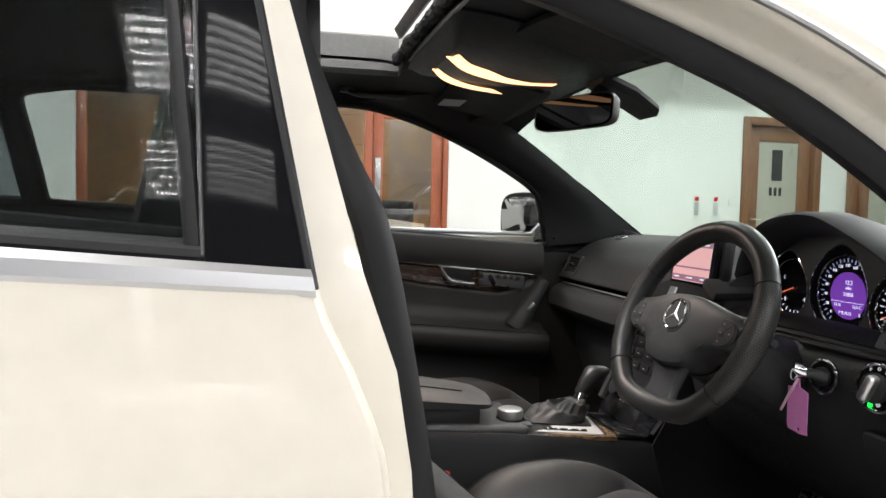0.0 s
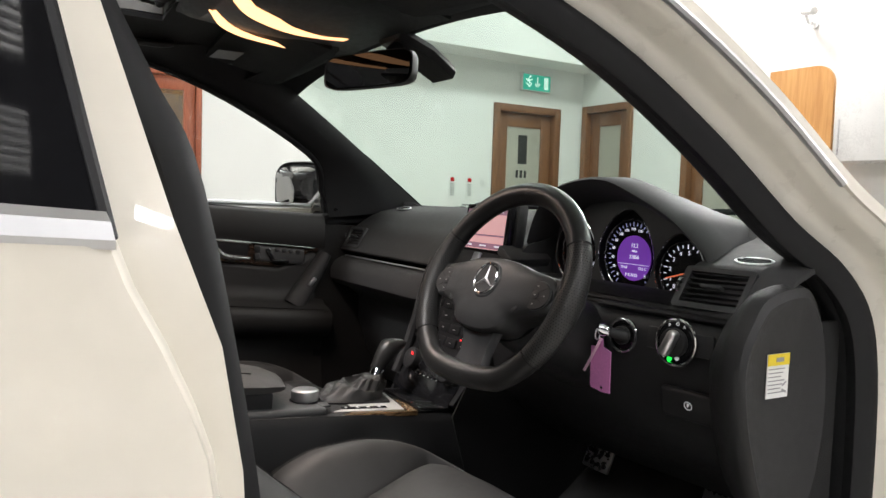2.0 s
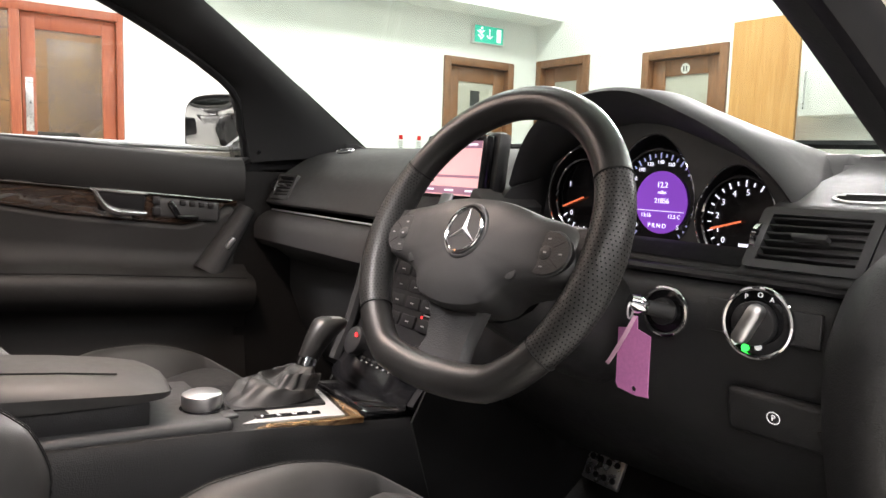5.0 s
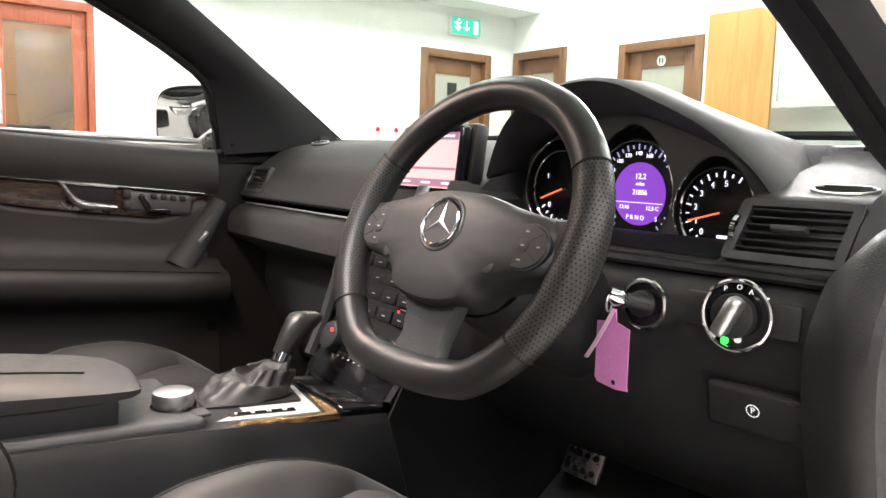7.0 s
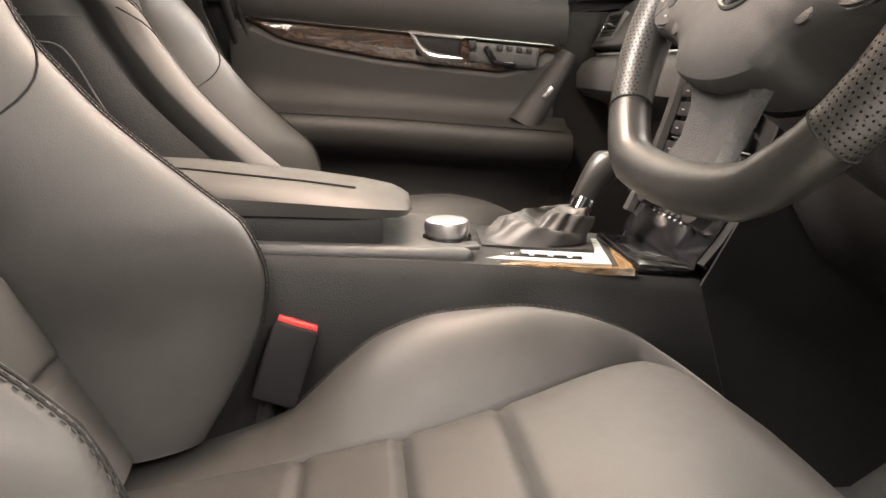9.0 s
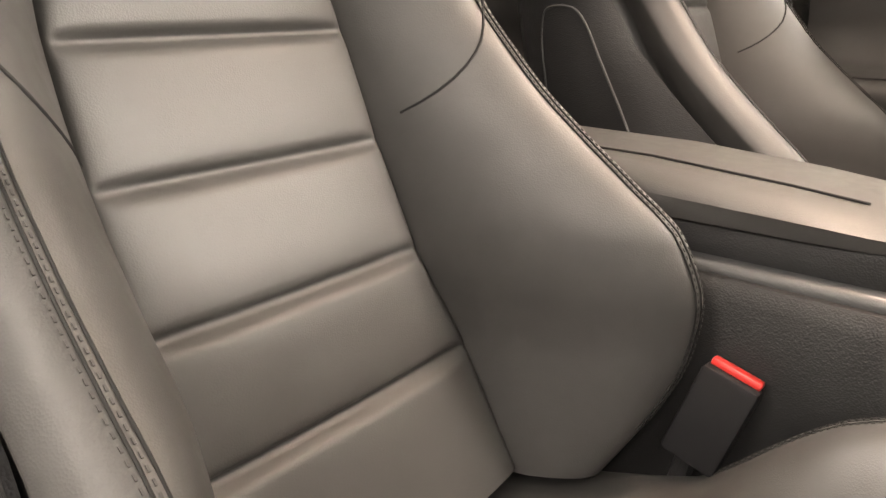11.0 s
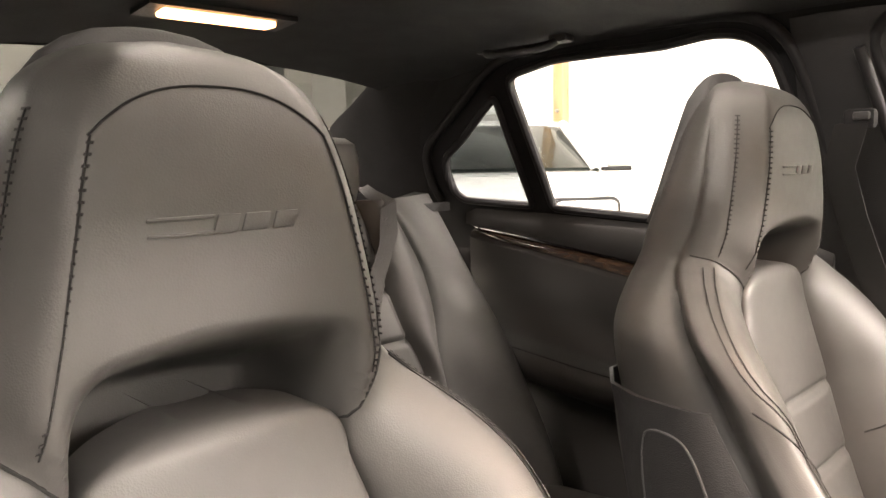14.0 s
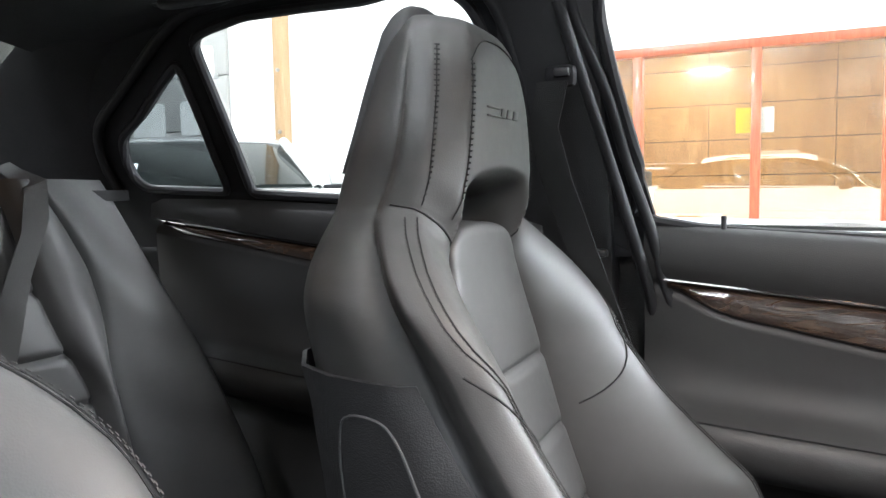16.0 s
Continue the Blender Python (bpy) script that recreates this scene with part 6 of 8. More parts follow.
for k in range(6):
    part("climate_button", box(bm_new(), (-0.026 + 0.017 * k, 0.538, 0.606), (0.013, 0.012, 0.006), Matrix.Rotation(-0.95, 4, "X"), bev=0.0015), DARK, cs)
    part("climate_mark", box(bm_new(), (-0.026 + 0.017 * k, 0.531, 0.606), (0.004, 0.001, 0.003), Matrix.Rotation(-0.95, 4, "X")), GREYINK, cs)
for x in (-0.06, 0.09):
    k = part("climate_knob", cyl(bm_new(), (x, 0.545, 0.628), (0, -1, 0.45), 0.024, 0.03, 24, bev=0.003), PLASTIC, cs, "ridged climate knob")
    part("knob_ring", cyl(bm_new(), (x, 0.553, 0.625), (0, -1, 0.45), 0.027, 0.012, 28), CHROME, k, "chrome ring")
    part("red_mark", box(bm_new(), (x + 0.015, 0.531, 0.645), (0.004, 0.003, 0.006)), RED_LED, k, "red temperature mark")
part("hazard", box(bm_new(), (0.072, 0.583, 0.690), (0.004, 0.006, 0.004), bev=0.001), RED_LED, cs, "small red lamp")
for z, y in ((0.772, 0.604), (0.694, 0.584)):
    part("fascia_line", tube(bm_new(), [(-0.11, y, z), (0.11, y, z)], 0.0012, 6), SATIN, cs, "thin bright line")

# light switch, ignition and key
LS_ = basis((0.612, 0.622, 0.780), (1, 0.10, 0), (0, 0.05, 1))
lsw = thing("light_switch_dial", LS_.translation, "round chrome headlight switch with a green lamp", "switch")
part("recess_panel", on(box(bm_new(), (0, 0.0, -0.006), (0.118, 0.034, 0.006), bev=0.002), LS_), PLASTIC, lsw)
part("ring", on(tube(bm_new(), [(0.0345 * math.cos(a), 0.0345 * math.sin(a), 0.004) for a in (2 * math.pi * k / 40 for k in range(40))], 0.0028, 8, closed=True, up=(0, 0, 1)), LS_), CHROME, lsw, "chrome ring")
part("face", on(cyl(bm_new(), (0, 0, 0.0), (0, 0, 1), 0.033, 0.008, 36), LS_), PLASTIC_GLOSS, lsw, "gloss black face")
part("knob", on(cyl(bm_new(), (0, 0, 0.010), (0, 0, 1), 0.022, 0.012, 32, bev=0.002), LS_), PLASTIC, lsw)
part("grip", on(box(bm_new(), (0, 0, 0.022), (0.016, 0.044, 0.020), Matrix.Rotation(-0.45, 4, "Z"), bev=0.007, seg=3), LS_), SATIN, lsw, "satin grip bar")
part("green_lamp", on(cyl(bm_new(), (-0.009, -0.0265, 0.005), (0, 0, 1), 0.0038, 0.003, 14), LS_), GREEN_LED, lsw, "glowing green lamp")
for x in (-0.022, 0.004):
    part("lamp", on(cyl(bm_new(), (x, -0.0235, 0.005), (0, 0, 1), 0.0034, 0.002, 14), LS_), GLOWINK, lsw, "small white lamp, given a faint glow")
for tx, a in (("P", 118), ("O", 88), ("A", 62)):
    text_part("mark", tx, 0.007, LS_ @ Matrix.Translation((0.028 * math.cos(radians(a)), 0.028 * math.sin(radians(a)), 0.0048)), GLOWINK, lsw)
KM = basis((0.498, 0.624, 0.772), (1, 0.10, 0), (0, 0.03, 1))
ig = thing("ignition_switch", KM.translation, "round ignition switch with a chrome ring and an inserted key", "ignition switch")
part("ring", on(tube(bm_new(), [(0.0265 * math.cos(a), 0.0265 * math.sin(a), 0.003) for a in (2 * math.pi * k / 36 for k in range(36))], 0.003, 8, closed=True), KM), CHROME, ig, "chrome ring")
part("barrel", on(cyl(bm_new(), (0, 0, -0.004), (0, 0, 1), 0.025, 0.012, 32), KM), PLASTIC_GLOSS, ig)
part("collar", on(cyl(bm_new(), (0, 0, 0.006), (0, 0, 1), 0.015, 0.012, 24, bev=0.002), KM), PLASTIC, ig)
KM = Matrix.Translation((0.010, 0.004, 0)) @ KM
key = thing("car_key", (0.49, 0.58, 0.78), "chrome car key in the ignition", "key")
part("blade_housing", on(tube(bm_new(), [(0, 0, 0.010), (-0.008, 0.003, 0.022), (-0.016, 0.006, 0.036)], [0.010, 0.009, 0.008], 10), KM), PLASTIC, key)
part("head", on(tube(bm_new(), [(-0.016, 0.006, 0.036), (-0.021, 0.009, 0.044), (-0.026, 0.012, 0.052)], [0.009, 0.011, 0.008], 12), KM), CHROME, key, "chrome key head")
part("split_ring", on(tube(bm_new(), [(-0.024 + 0.002 * math.cos(a), 0.002 + 0.009 * math.sin(a), 0.052 + 0.008 * math.cos(a)) for a in (2 * math.pi * k / 20 for k in range(20))], 0.0012, 6, closed=True), KM), STEEL, key, "steel split ring")
tag = thing("key_tag", (0.475, 0.575, 0.69), "pink plastic key tag with a punched hole", "key tag")
TG = basis((0.488, 0.584, 0.722), (1, 0.10, 0.0), (0.10, 0.0, 1))
tp = [(-0.021, 0.030), (-0.004, 0.032), (-0.003, 0.046), (0.003, 0.046), (0.004, 0.032), (0.021, 0.026), (0.021, -0.036), (0.022, -0.042), (0.006, -0.043), (-0.018, -0.039), (-0.021, -0.034)]
hole = [(0.003 + 0.0032 * math.cos(a), -0.036 + 0.0032 * math.sin(a)) for a in (2 * math.pi * k / 12 for k in range(12))]
part("tag", on(plate(bm_new(), tp, [hole], lambda a, b: (a, b, 0), (0, 0, -0.0016)), TG), PINK, tag, "pink plastic tag")
part("tie", on(sheet(bm_new(), [[(p.x - 0.0022, p.y + 0.001, p.z), (p.x + 0.0022, p.y - 0.001, p.z)] for p in curve([(0.001, 0.046, 0.001), (-0.004, 0.030, 0.006), (-0.013, 0.012, 0.008), (-0.026, -0.008, 0.006), (-0.031, -0.013, 0.004)], 4)], 0.001), TG), PINKLIGHT, tag, "pale pink tie")
pb = thing("parking_brake_release", (0.63, 0.65, 0.685), "parking brake release handle with a white symbol", "handle")
PB = basis((0.640, 0.640, 0.683), (1, 0.10, 0), (0, -0.25, 1))
part("handle", on(box(bm_new(), (0, 0, -0.002), (0.125, 0.050, 0.014), bev=0.006, seg=3), PB), PLASTIC, pb, "black release handle")
part("symbol_ring", on(tube(bm_new(), [(-0.012 + 0.0065 * math.cos(a), 0.003 + 0.0065 * math.sin(a), 0.0055) for a in (2 * math.pi * k / 24 for k in range(24))], 0.0006, 5, closed=True), PB), GLOWINK, pb)
text_part("symbol", "P", 0.009, PB @ Matrix.Translation((-0.012, 0.003, 0.0055)), GLOWINK, pb)
part("footwell_flap", on(box(bm_new(), (0.045, -0.01, 0.004), (0.022, 0.03, 0.006), Matrix.Rotation(0.3, 4, "Z"), bev=0.002), PB), PLASTIC, pb)
for x, y, z, w, lab in ((0.245, 0.83, 0.465, 0.075, "steel brake pedal with rubber studs"), (0.50, 0.86, 0.40, 0.06, "steel accelerator pedal with rubber studs")):
    pe = thing("pedal", (x, y, z), lab, "pedal", "pedals")
    PM = basis((x, y, z), (1, 0, 0), (0, 0.45, 1))
    part("plate", on(box(bm_new(), (0, 0, 0), (w, 0.075 if w > 0.07 else 0.15, 0.008), bev=0.003), PM), STEEL, pe)
    sb = bm_new()
    for i in range(4):
        for j in range(3 if w > 0.07 else 6):
            cyl(sb, (-w / 2 + 0.012 + i * (w - 0.024) / 3, -0.025 + j * 0.025 - (0 if w > 0.07 else 0.035), 0.005), (0, 0, 1), 0.005, 0.004, 10)
    part("studs", on(sb, PM), RUBBER, pe)
    part("arm", tube(bm_new(), [(x, y + 0.01, z), (x, y + 0.08, z + 0.12), (x, y + 0.12, z + 0.22)], 0.01), STEEL, pe)
setting("car_carpet", sheet(bm_new(), [[(x, y, z) for x in np.linspace(-0.72, 0.72, 7)] for y, z in ((-1.1, 0.26), (-0.3, 0.25), (0.3, 0.25), (0.75, 0.26), (0.98, 0.42))], 0.02, flip=True), CARPET, "black carpet in the car footwells", "carpet")

# ---- steering wheel ----
sw_ = thing("steering_wheel", (0.385, 0.47, 0.84), "black leather flat-bottomed sports steering wheel", "steering wheel")
WM = basis((0.388, 0.442, 0.848), (1, 0.085, 0), (0, 0.425, 0.905))
RR = 0.1675


def rim_pt(a):
    x, y = RR * math.cos(a), RR * math.sin(a)
    if y < -0.146:
        y = -0.146 - 0.40 * (-(y) - 0.146)
    return Vector((x, y, 0))


segs = [("perforated_grip", -38, 28, WHEEL_LEATHER), ("upper_rim", 28, 152, WHEEL_LEATHER), ("perforated_grip", 152, 218, WHEEL_LEATHER), ("lower_rim", 218, 322, WHEEL_LEATHER)]
HOLES = mat("dark_needle_holes", (0.004, 0.004, 0.004), rough=0.9, spec=0.1, var=0)
PERF = mat("perforated_black_leather", (0.020, 0.0195, 0.019), rough=0.42, var=0.06, rvar=0.03)
pt = PERF.node_tree
hole_tex, hole_map, hole_bump, hole_co = (pt.nodes.new("ShaderNode" + k) for k in ("TexVoronoi", "MapRange", "Bump", "TexCoord"))
hole_tex.inputs["Scale"].default_value, hole_tex.inputs["Randomness"].default_value = 400, 0.12
hole_map.inputs["From Min"].default_value, hole_map.inputs["From Max"].default_value = 0.14, 0.26
hole_bump.inputs["Strength"].default_value, hole_bump.inputs["Distance"].default_value = 0.9, 0.001
pt.links.new(hole_co.outputs["Object"], hole_tex.inputs["Vector"])
pt.links.new(hole_tex.outputs["Distance"], hole_map.inputs["Value"])
pt.links.new(hole_map.outputs[0], hole_bump.inputs["Height"])
pt.links.new(hole_bump.outputs[0], pt.nodes["Principled BSDF"].inputs["Normal"])
for nm, a0, a1, mm in segs:
    n = 26
    pts = [rim_pt(radians(a0 + (a1 - a0) * k / n)) for k in range(n + 1)]
    rings = []
    for i, p in enumerate(pts):
        a = radians(a0 + (a1 - a0) * i / n)
        out = Vector((math.cos(a), math.sin(a), 0))
        if p.y < -0.141:
            out = (out + Vector((0, -1.2, 0))).normalized()
        thick = 1.0 + (0.16 if "grip" in nm else 0) * math.sin(math.pi * i / n)
        rings.append([p + out * (0.0192 * thick * math.cos(q)) + Vector((0, 0, 0.0180 * thick * math.sin(q))) for q in (2 * math.pi * j / 16 for j in range(16))])
    part(nm, on(loft(bm_new(), rings), WM), PERF if "grip" in nm else mm, sw_, "perforated leather grip" if "grip" in nm else "smooth leather rim")
# needle holes of the grips, on the side that faces the seat
for nm, a0, a1, mm in segs[::2]:
    dots = bm_new()
    for i in range(47):
        u = (i + 0.5) / 47
        a = radians(a0 + (a1 - a0) * u)
        p, out = rim_pt(a), Vector((math.cos(a), math.sin(a), 0))
        thick = 1.0 + 0.16 * math.sin(math.pi * u)
        for j in range(17):
            q = radians(-35 + 11.5 * (j + 0.5 * (i % 2)))
            nrm = out * math.cos(q) + Vector((0, 0, math.sin(q)))
            side = nrm.cross(Vector((0, 0, 1)).cross(out)).normalized()
            along = nrm.cross(side)
            c = p + out * (0.0192 * thick * math.cos(q)) + Vector((0, 0, 0.0180 * thick * math.sin(q))) + nrm * 0.00035
            dots.faces.new([dots.verts.new(c + side * (0.00085 * math.cos(w)) + along * (0.00085 * math.sin(w))) for w in (math.pi / 3 * k for k in range(6))])
    tagged(part("perforation", on(dots, WM), HOLES, sw_, "rows of fine needle holes", smooth=False), kind="stuff")
for a in (-38, 28, 152, 218):
    p = rim_pt(radians(a))
    out = Vector((math.cos(radians(a)), math.sin(radians(a)), 0))
    part("rim_seam", on(tube(bm_new(), [p + out * (0.0198 * math.cos(q)) + Vector((0, 0, 0.0186 * math.sin(q))) for q in (2 * math.pi * j / 20 for j in range(20))], 0.0009, 5, closed=True, up=(0.1, 0.2, 0.9)), WM), SEAM, sw_)
WH = WM @ Matrix.Translation((0.0, -0.012, 0.003))
hub = bm_new()
HP = [(0.0, 0.055), (0.045, 0.052), (0.090, 0.042), (0.132, 0.034), (0.146, 0.010), (0.142, -0.020), (0.100, -0.030), (0.070, -0.042), (0.050, -0.064), (0.0, -0.072), (-0.050, -0.064), (-0.070, -0.042), (-0.100, -0.030), (-0.142, -0.020), (-0.146, 0.010), (-0.132, 0.034), (-0.090, 0.042), (-0.045, 0.052)]
hr = ring_curve([(a, b, 0) for a, b in HP], 4)
loft(hub, [[(p.x * k, p.y * k, z - 0.10 * max(0.0, abs(p.x * k) - 0.05)) for p in hr] for k, z in ((0.92, -0.045), (1.0, -0.020), (1.0, 0.000), (0.985, 0.009), (0.95, 0.0145), (0.85, 0.018), (0.6, 0.021), (0.2, 0.022))])
part("hub", on(hub, WH), HUBGREY, sw_, "black airbag cover")
for s in (-1, 1):
    sk = [[Vector((s * x, y + dy, z + dz)) for dy, dz in ((hh, -0.008), (hh * 0.8, 0.004), (0, 0.008), (-hh * 0.8, 0.004), (-hh, -0.008), (0, -0.014))] for x, y, z, hh in ((0.07, 0.004, 0.004, 0.040), (0.105, 0.006, 0.001, 0.034), (0.135, 0.010, -0.003, 0.030), (0.160, 0.012, -0.004, 0.032))]
    part("spoke", on(loft(bm_new(), sk), WH), PLASTIC, sw_, "black wheel spoke")
    px, py = s * 0.112, 0.002
    pod = loft(bm_new(), [[(px + 0.029 * k * math.cos(a), py + 0.0235 * k * math.sin(a), z) for a in (2 * math.pi * j / 36 for j in range(36))] for k, z in ((1.0, 0.004), (1.0, 0.0118), (0.95, 0.0136), (0.3, 0.0142))])
    pd_ = part("button_pod", on(pod, WH), PLASTIC, sw_, "oval four-way button pad")
    part("pod_edge", on(tube(bm_new(), [(px + 0.0292 * math.cos(a), py + 0.0237 * math.sin(a), 0.0112) for a in (2 * math.pi * j / 36 for j in range(36))], 0.0008, 6, closed=True), WH), GREYTRIM, pd_)
    for q in (40, 140, 220, 320):
        c, d = math.cos(radians(q)), math.sin(radians(q))
        part("groove", on(tube(bm_new(), [(px + 0.010 * c, py + 0.009 * d, 0.0139), (px + 0.026 * c, py + 0.021 * d, 0.0134)], 0.0006, 5), WH), DARK, pd_)
    part("button", on(cyl(bm_new(), (px, py, 0.0142), (0, 0, 1), 0.0075, 0.0016, 20, bev=0.0005), WH), PLASTIC, pd_, "round middle button")
    for x, y in ((0.019, 0), (-0.019, 0), (0, 0.0145), (0, -0.0145), (0, 0)):
        part("button_mark", on(box(bm_new(), (px + x, py + y, 0.0153 if x == y == 0 else 0.0143), (0.0040, 0.0014, 0.0004)), WH), GREYINK, pd_)
    part("voice_button", on(cyl(bm_new(), (s * 0.078, -0.024, 0.0145), (0, 0, 1), 0.0075, 0.003, 20, bev=0.001), WH), PLASTIC, sw_, "round voice button")
lk = [[(w * u, y + 0.004 * u * u, z + v) for u, v in ((-1, -0.008), (-0.97, -0.002), (-0.82, 0.003), (-0.45, 0.002), (0, -0.001), (0.45, 0.002), (0.82, 0.003), (0.97, -0.002), (1, -0.008), (0, -0.010))] for w, y, z in ((0.058, -0.035, 0.004), (0.052, -0.060, 0.0), (0.041, -0.085, -0.006), (0.037, -0.108, -0.008), (0.041, -0.128, -0.006), (0.055, -0.142, -0.004))]
part("lower_spoke", on(loft(bm_new(), lk), WH), PLASTIC, sw_, "broad black lower spoke")
em = part("emblem_disc", on(cyl(bm_new(), (0, 0.012, 0.021), (0, 0, 1), 0.0235, 0.006, 36), WH), HUBGREY, sw_, "round emblem")
part("emblem_recess", on(tube(bm_new(), [(0.0295 * math.cos(a), 0.012 + 0.0295 * math.sin(a), 0.0212) for a in (2 * math.pi * k / 40 for k in range(40))], 0.0026, 8, closed=True), WH), HUBGREY, em, "raised edge round the emblem")
part("emblem_ring", on(tube(bm_new(), [(0.0255 * math.cos(a), 0.012 + 0.0255 * math.sin(a), 0.0245) for a in (2 * math.pi * k / 40 for k in range(40))], 0.0018, 8, closed=True), WH), CHROME, em, "chrome ring")
st_ = bm_new()
for k in range(3):
    a = radians(90 + 120 * k)
    c, s_ = math.cos(a), math.sin(a)
    tip, l, r_ = Vector((0.025 * c, 0.012 + 0.025 * s_, 0.0245)), Vector((-0.0036 * s_, 0.012 + 0.0036 * c, 0.0245)), Vector((0.0036 * s_, 0.012 - 0.0036 * c, 0.0245))
    ctr, low = Vector((0, 0.012, 0.0265)), Vector((0, 0.012, 0.022))
    v = [st_.verts.new(q) for q in (tip, l, r_, ctr, low)]
    for f in ((0, 1, 3), (0, 3, 2), (0, 4, 1), (0, 2, 4)):
        st_.faces.new([v[i] for i in f])
part("emblem_star", on(st_, WH), SATIN, em, "three chrome arms", smooth=False)
part("column_shroud", on(loft(bm_new(), [[(w * math.cos(a), -0.02 + h * math.sin(a), z) for a in (2 * math.pi * j / 20 for j in range(20))] for w, h, z in ((0.075, 0.060, -0.05), (0.08, 0.065, -0.09), (0.085, 0.075, -0.20), (0.08, 0.07, -0.30))]), WM), PLASTIC, sw_, "black column shroud")
for s, l in ((-1, 0.12), (1, 0.12)):
    part("stalk", on(tube(bm_new(), [(s * 0.07, 0.0, -0.075), (s * 0.10, 0.006, -0.075), (s * 0.128, 0.012, -0.07)], [0.005, 0.006, 0.007], 10), WM), PLASTIC, sw_, "black column stalk")
    part("shift_paddle", on(box(bm_new(), (s * 0.125, 0.03, -0.035), (0.02, 0.07, 0.004), bev=0.0015), WM), SATIN, sw_, "silver shift paddle")

# ---- centre console ----
con = thing("centre_console", (0, 0.25, 0.25), "black centre console between the front seats", "console")
rows = []
for y in np.linspace(-0.30, 0.86, 20):
    z = interp(y, (-0.3, 0.04, 0.25, 0.55, 0.62, 0.86), (0.60, 0.586, 0.571, 0.541, 0.535, 0.50))
    rows.append([(-0.125, y, 0.27), (-0.122, y, 0.45), (-0.118, y, z - 0.008), (-0.112, y, z), (-0.06, y, z + 0.004), (0, y, z + 0.004), (0.06, y, z + 0.004), (0.112, y, z), (0.118, y, z - 0.008), (0.122, y, 0.45), (0.125, y, 0.27)])
part("body", sheet(bm_new(), rows, 0.008, flip=True), CONSOLE, con, "black console body")
part("side_bead", tube(bm_new(), [(0.1185, y, interp(y, (0.0, 0.25, 0.55), (0.575, 0.556, 0.527))) for y in np.linspace(-0.05, 0.56, 10)], 0.0022, 6), GREYTRIM, con)
part("deck", box(bm_new(), (0.0, 0.060, 0.5905), (0.214, 0.42, 0.024), Matrix.Rotation(-0.055, 4, "X"), bev=0.009, seg=3), GREYTRIM, con, "grey deck round the rotary controller")
ar = part("armrest_box", box(bm_new(), (0, -0.03, 0.612), (0.176, 0.40, 0.050), Matrix.Rotation(-0.05, 4, "X"), bev=0.006), PLASTIC, con, "black storage box")
rows = []
for y, w, zt, th in ((-0.24, 0.084, 0.680, 0.035), (-0.20, 0.090, 0.687, 0.046), (-0.05, 0.093, 0.677, 0.040), (0.08, 0.093, 0.661, 0.031), (0.150, 0.090, 0.650, 0.024), (0.185, 0.082, 0.643, 0.018), (0.198, 0.072, 0.638, 0.012), (0.204, 0.058, 0.635, 0.006)):
    rows.append([(-w, y, zt - th), (-w - 0.002, y, zt - th * 0.5), (-w + 0.006, y, zt - 0.008), (-w + 0.025, y, zt), (0, y, zt + 0.004), (w - 0.025, y, zt), (w - 0.006, y, zt - 0.008), (w + 0.002, y, zt - th * 0.5), (w, y, zt - th)])
part("lid", loft(bm_new(), rows), LEATHER, ar, "black leather lid")
part("lid_seam", tube(bm_new(), [(0.045, y, z) for y, z in ((-0.2, 0.6895), (-0.05, 0.6795), (0.08, 0.6635), (0.14, 0.6545))], 0.0012, 6), SEAM, ar)
part("latch", box(bm_new(), (0.0, 0.19, 0.628), (0.05, 0.02, 0.012), bev=0.004), PLASTIC, ar)
kn = thing("rotary_controller", (0.044, 0.249, 0.59), "ridged aluminium rotary controller knob", "knob")
b = bm_new()
ringn = 48
loft(b, [[(0.044 + r * (1 + (0.02 if (k % 2 and z < 0.611 and z > 0.597) else 0)) * math.cos(2 * math.pi * k / ringn), 0.247 + r * (1 + (0.02 if (k % 2 and z < 0.611 and z > 0.597) else 0)) * math.sin(2 * math.pi * k / ringn), z) for k in range(ringn)] for r, z in ((0.024, 0.590), (0.0255, 0.596), (0.0265, 0.600), (0.0265, 0.609), (0.0255, 0.613), (0.022, 0.615), (0.008, 0.6155))])
part("knob", b, SATIN, kn, "ridged aluminium knob")
part("collar", cyl(bm_new(), (0.044, 0.247, 0.591), (0, 0, 1), 0.030, 0.006, 32, bev=0.001), PLASTIC_GLOSS, kn)
part("back_button", box(bm_new(), (0.080, 0.27, 0.590), (0.028, 0.02, 0.005), bev=0.002), GREYTRIM, kn, "small button")
gs = thing("gear_selector", (0.02, 0.40, 0.57), "automatic gear selector with a leather gaiter", "gear selector")
PLq = [(-0.055, 0.288), (0.088, 0.276), (0.104, 0.432), (-0.030, 0.455)]
pz = lambda x, y: 0.5775 - 0.055 * (y - 0.28)
part("plate", plate(bm_new(), PLq, [], lambda a, b: (a, b, pz(a, b)), (0, 0, -0.014)), SILVER, gs, "satin metal surround", smooth=False)
part("inner_plate", plate(bm_new(), [(-0.047, 0.296), (0.040, 0.290), (0.052, 0.427), (-0.024, 0.444)], [], lambda a, b: (a, b, pz(a, b) + 0.004), (0, 0, -0.008)), PLASTIC, gs, smooth=False)
part("position_strip", plate(bm_new(), [(0.066, 0.312), (0.078, 0.311), (0.088, 0.402), (0.076, 0.404)], [], lambda a, b: (a, b, pz(a, b) + 0.0015), (0, 0, -0.002)), PLASTIC_GLOSS, gs, "gloss strip of gear letters", smooth=False)
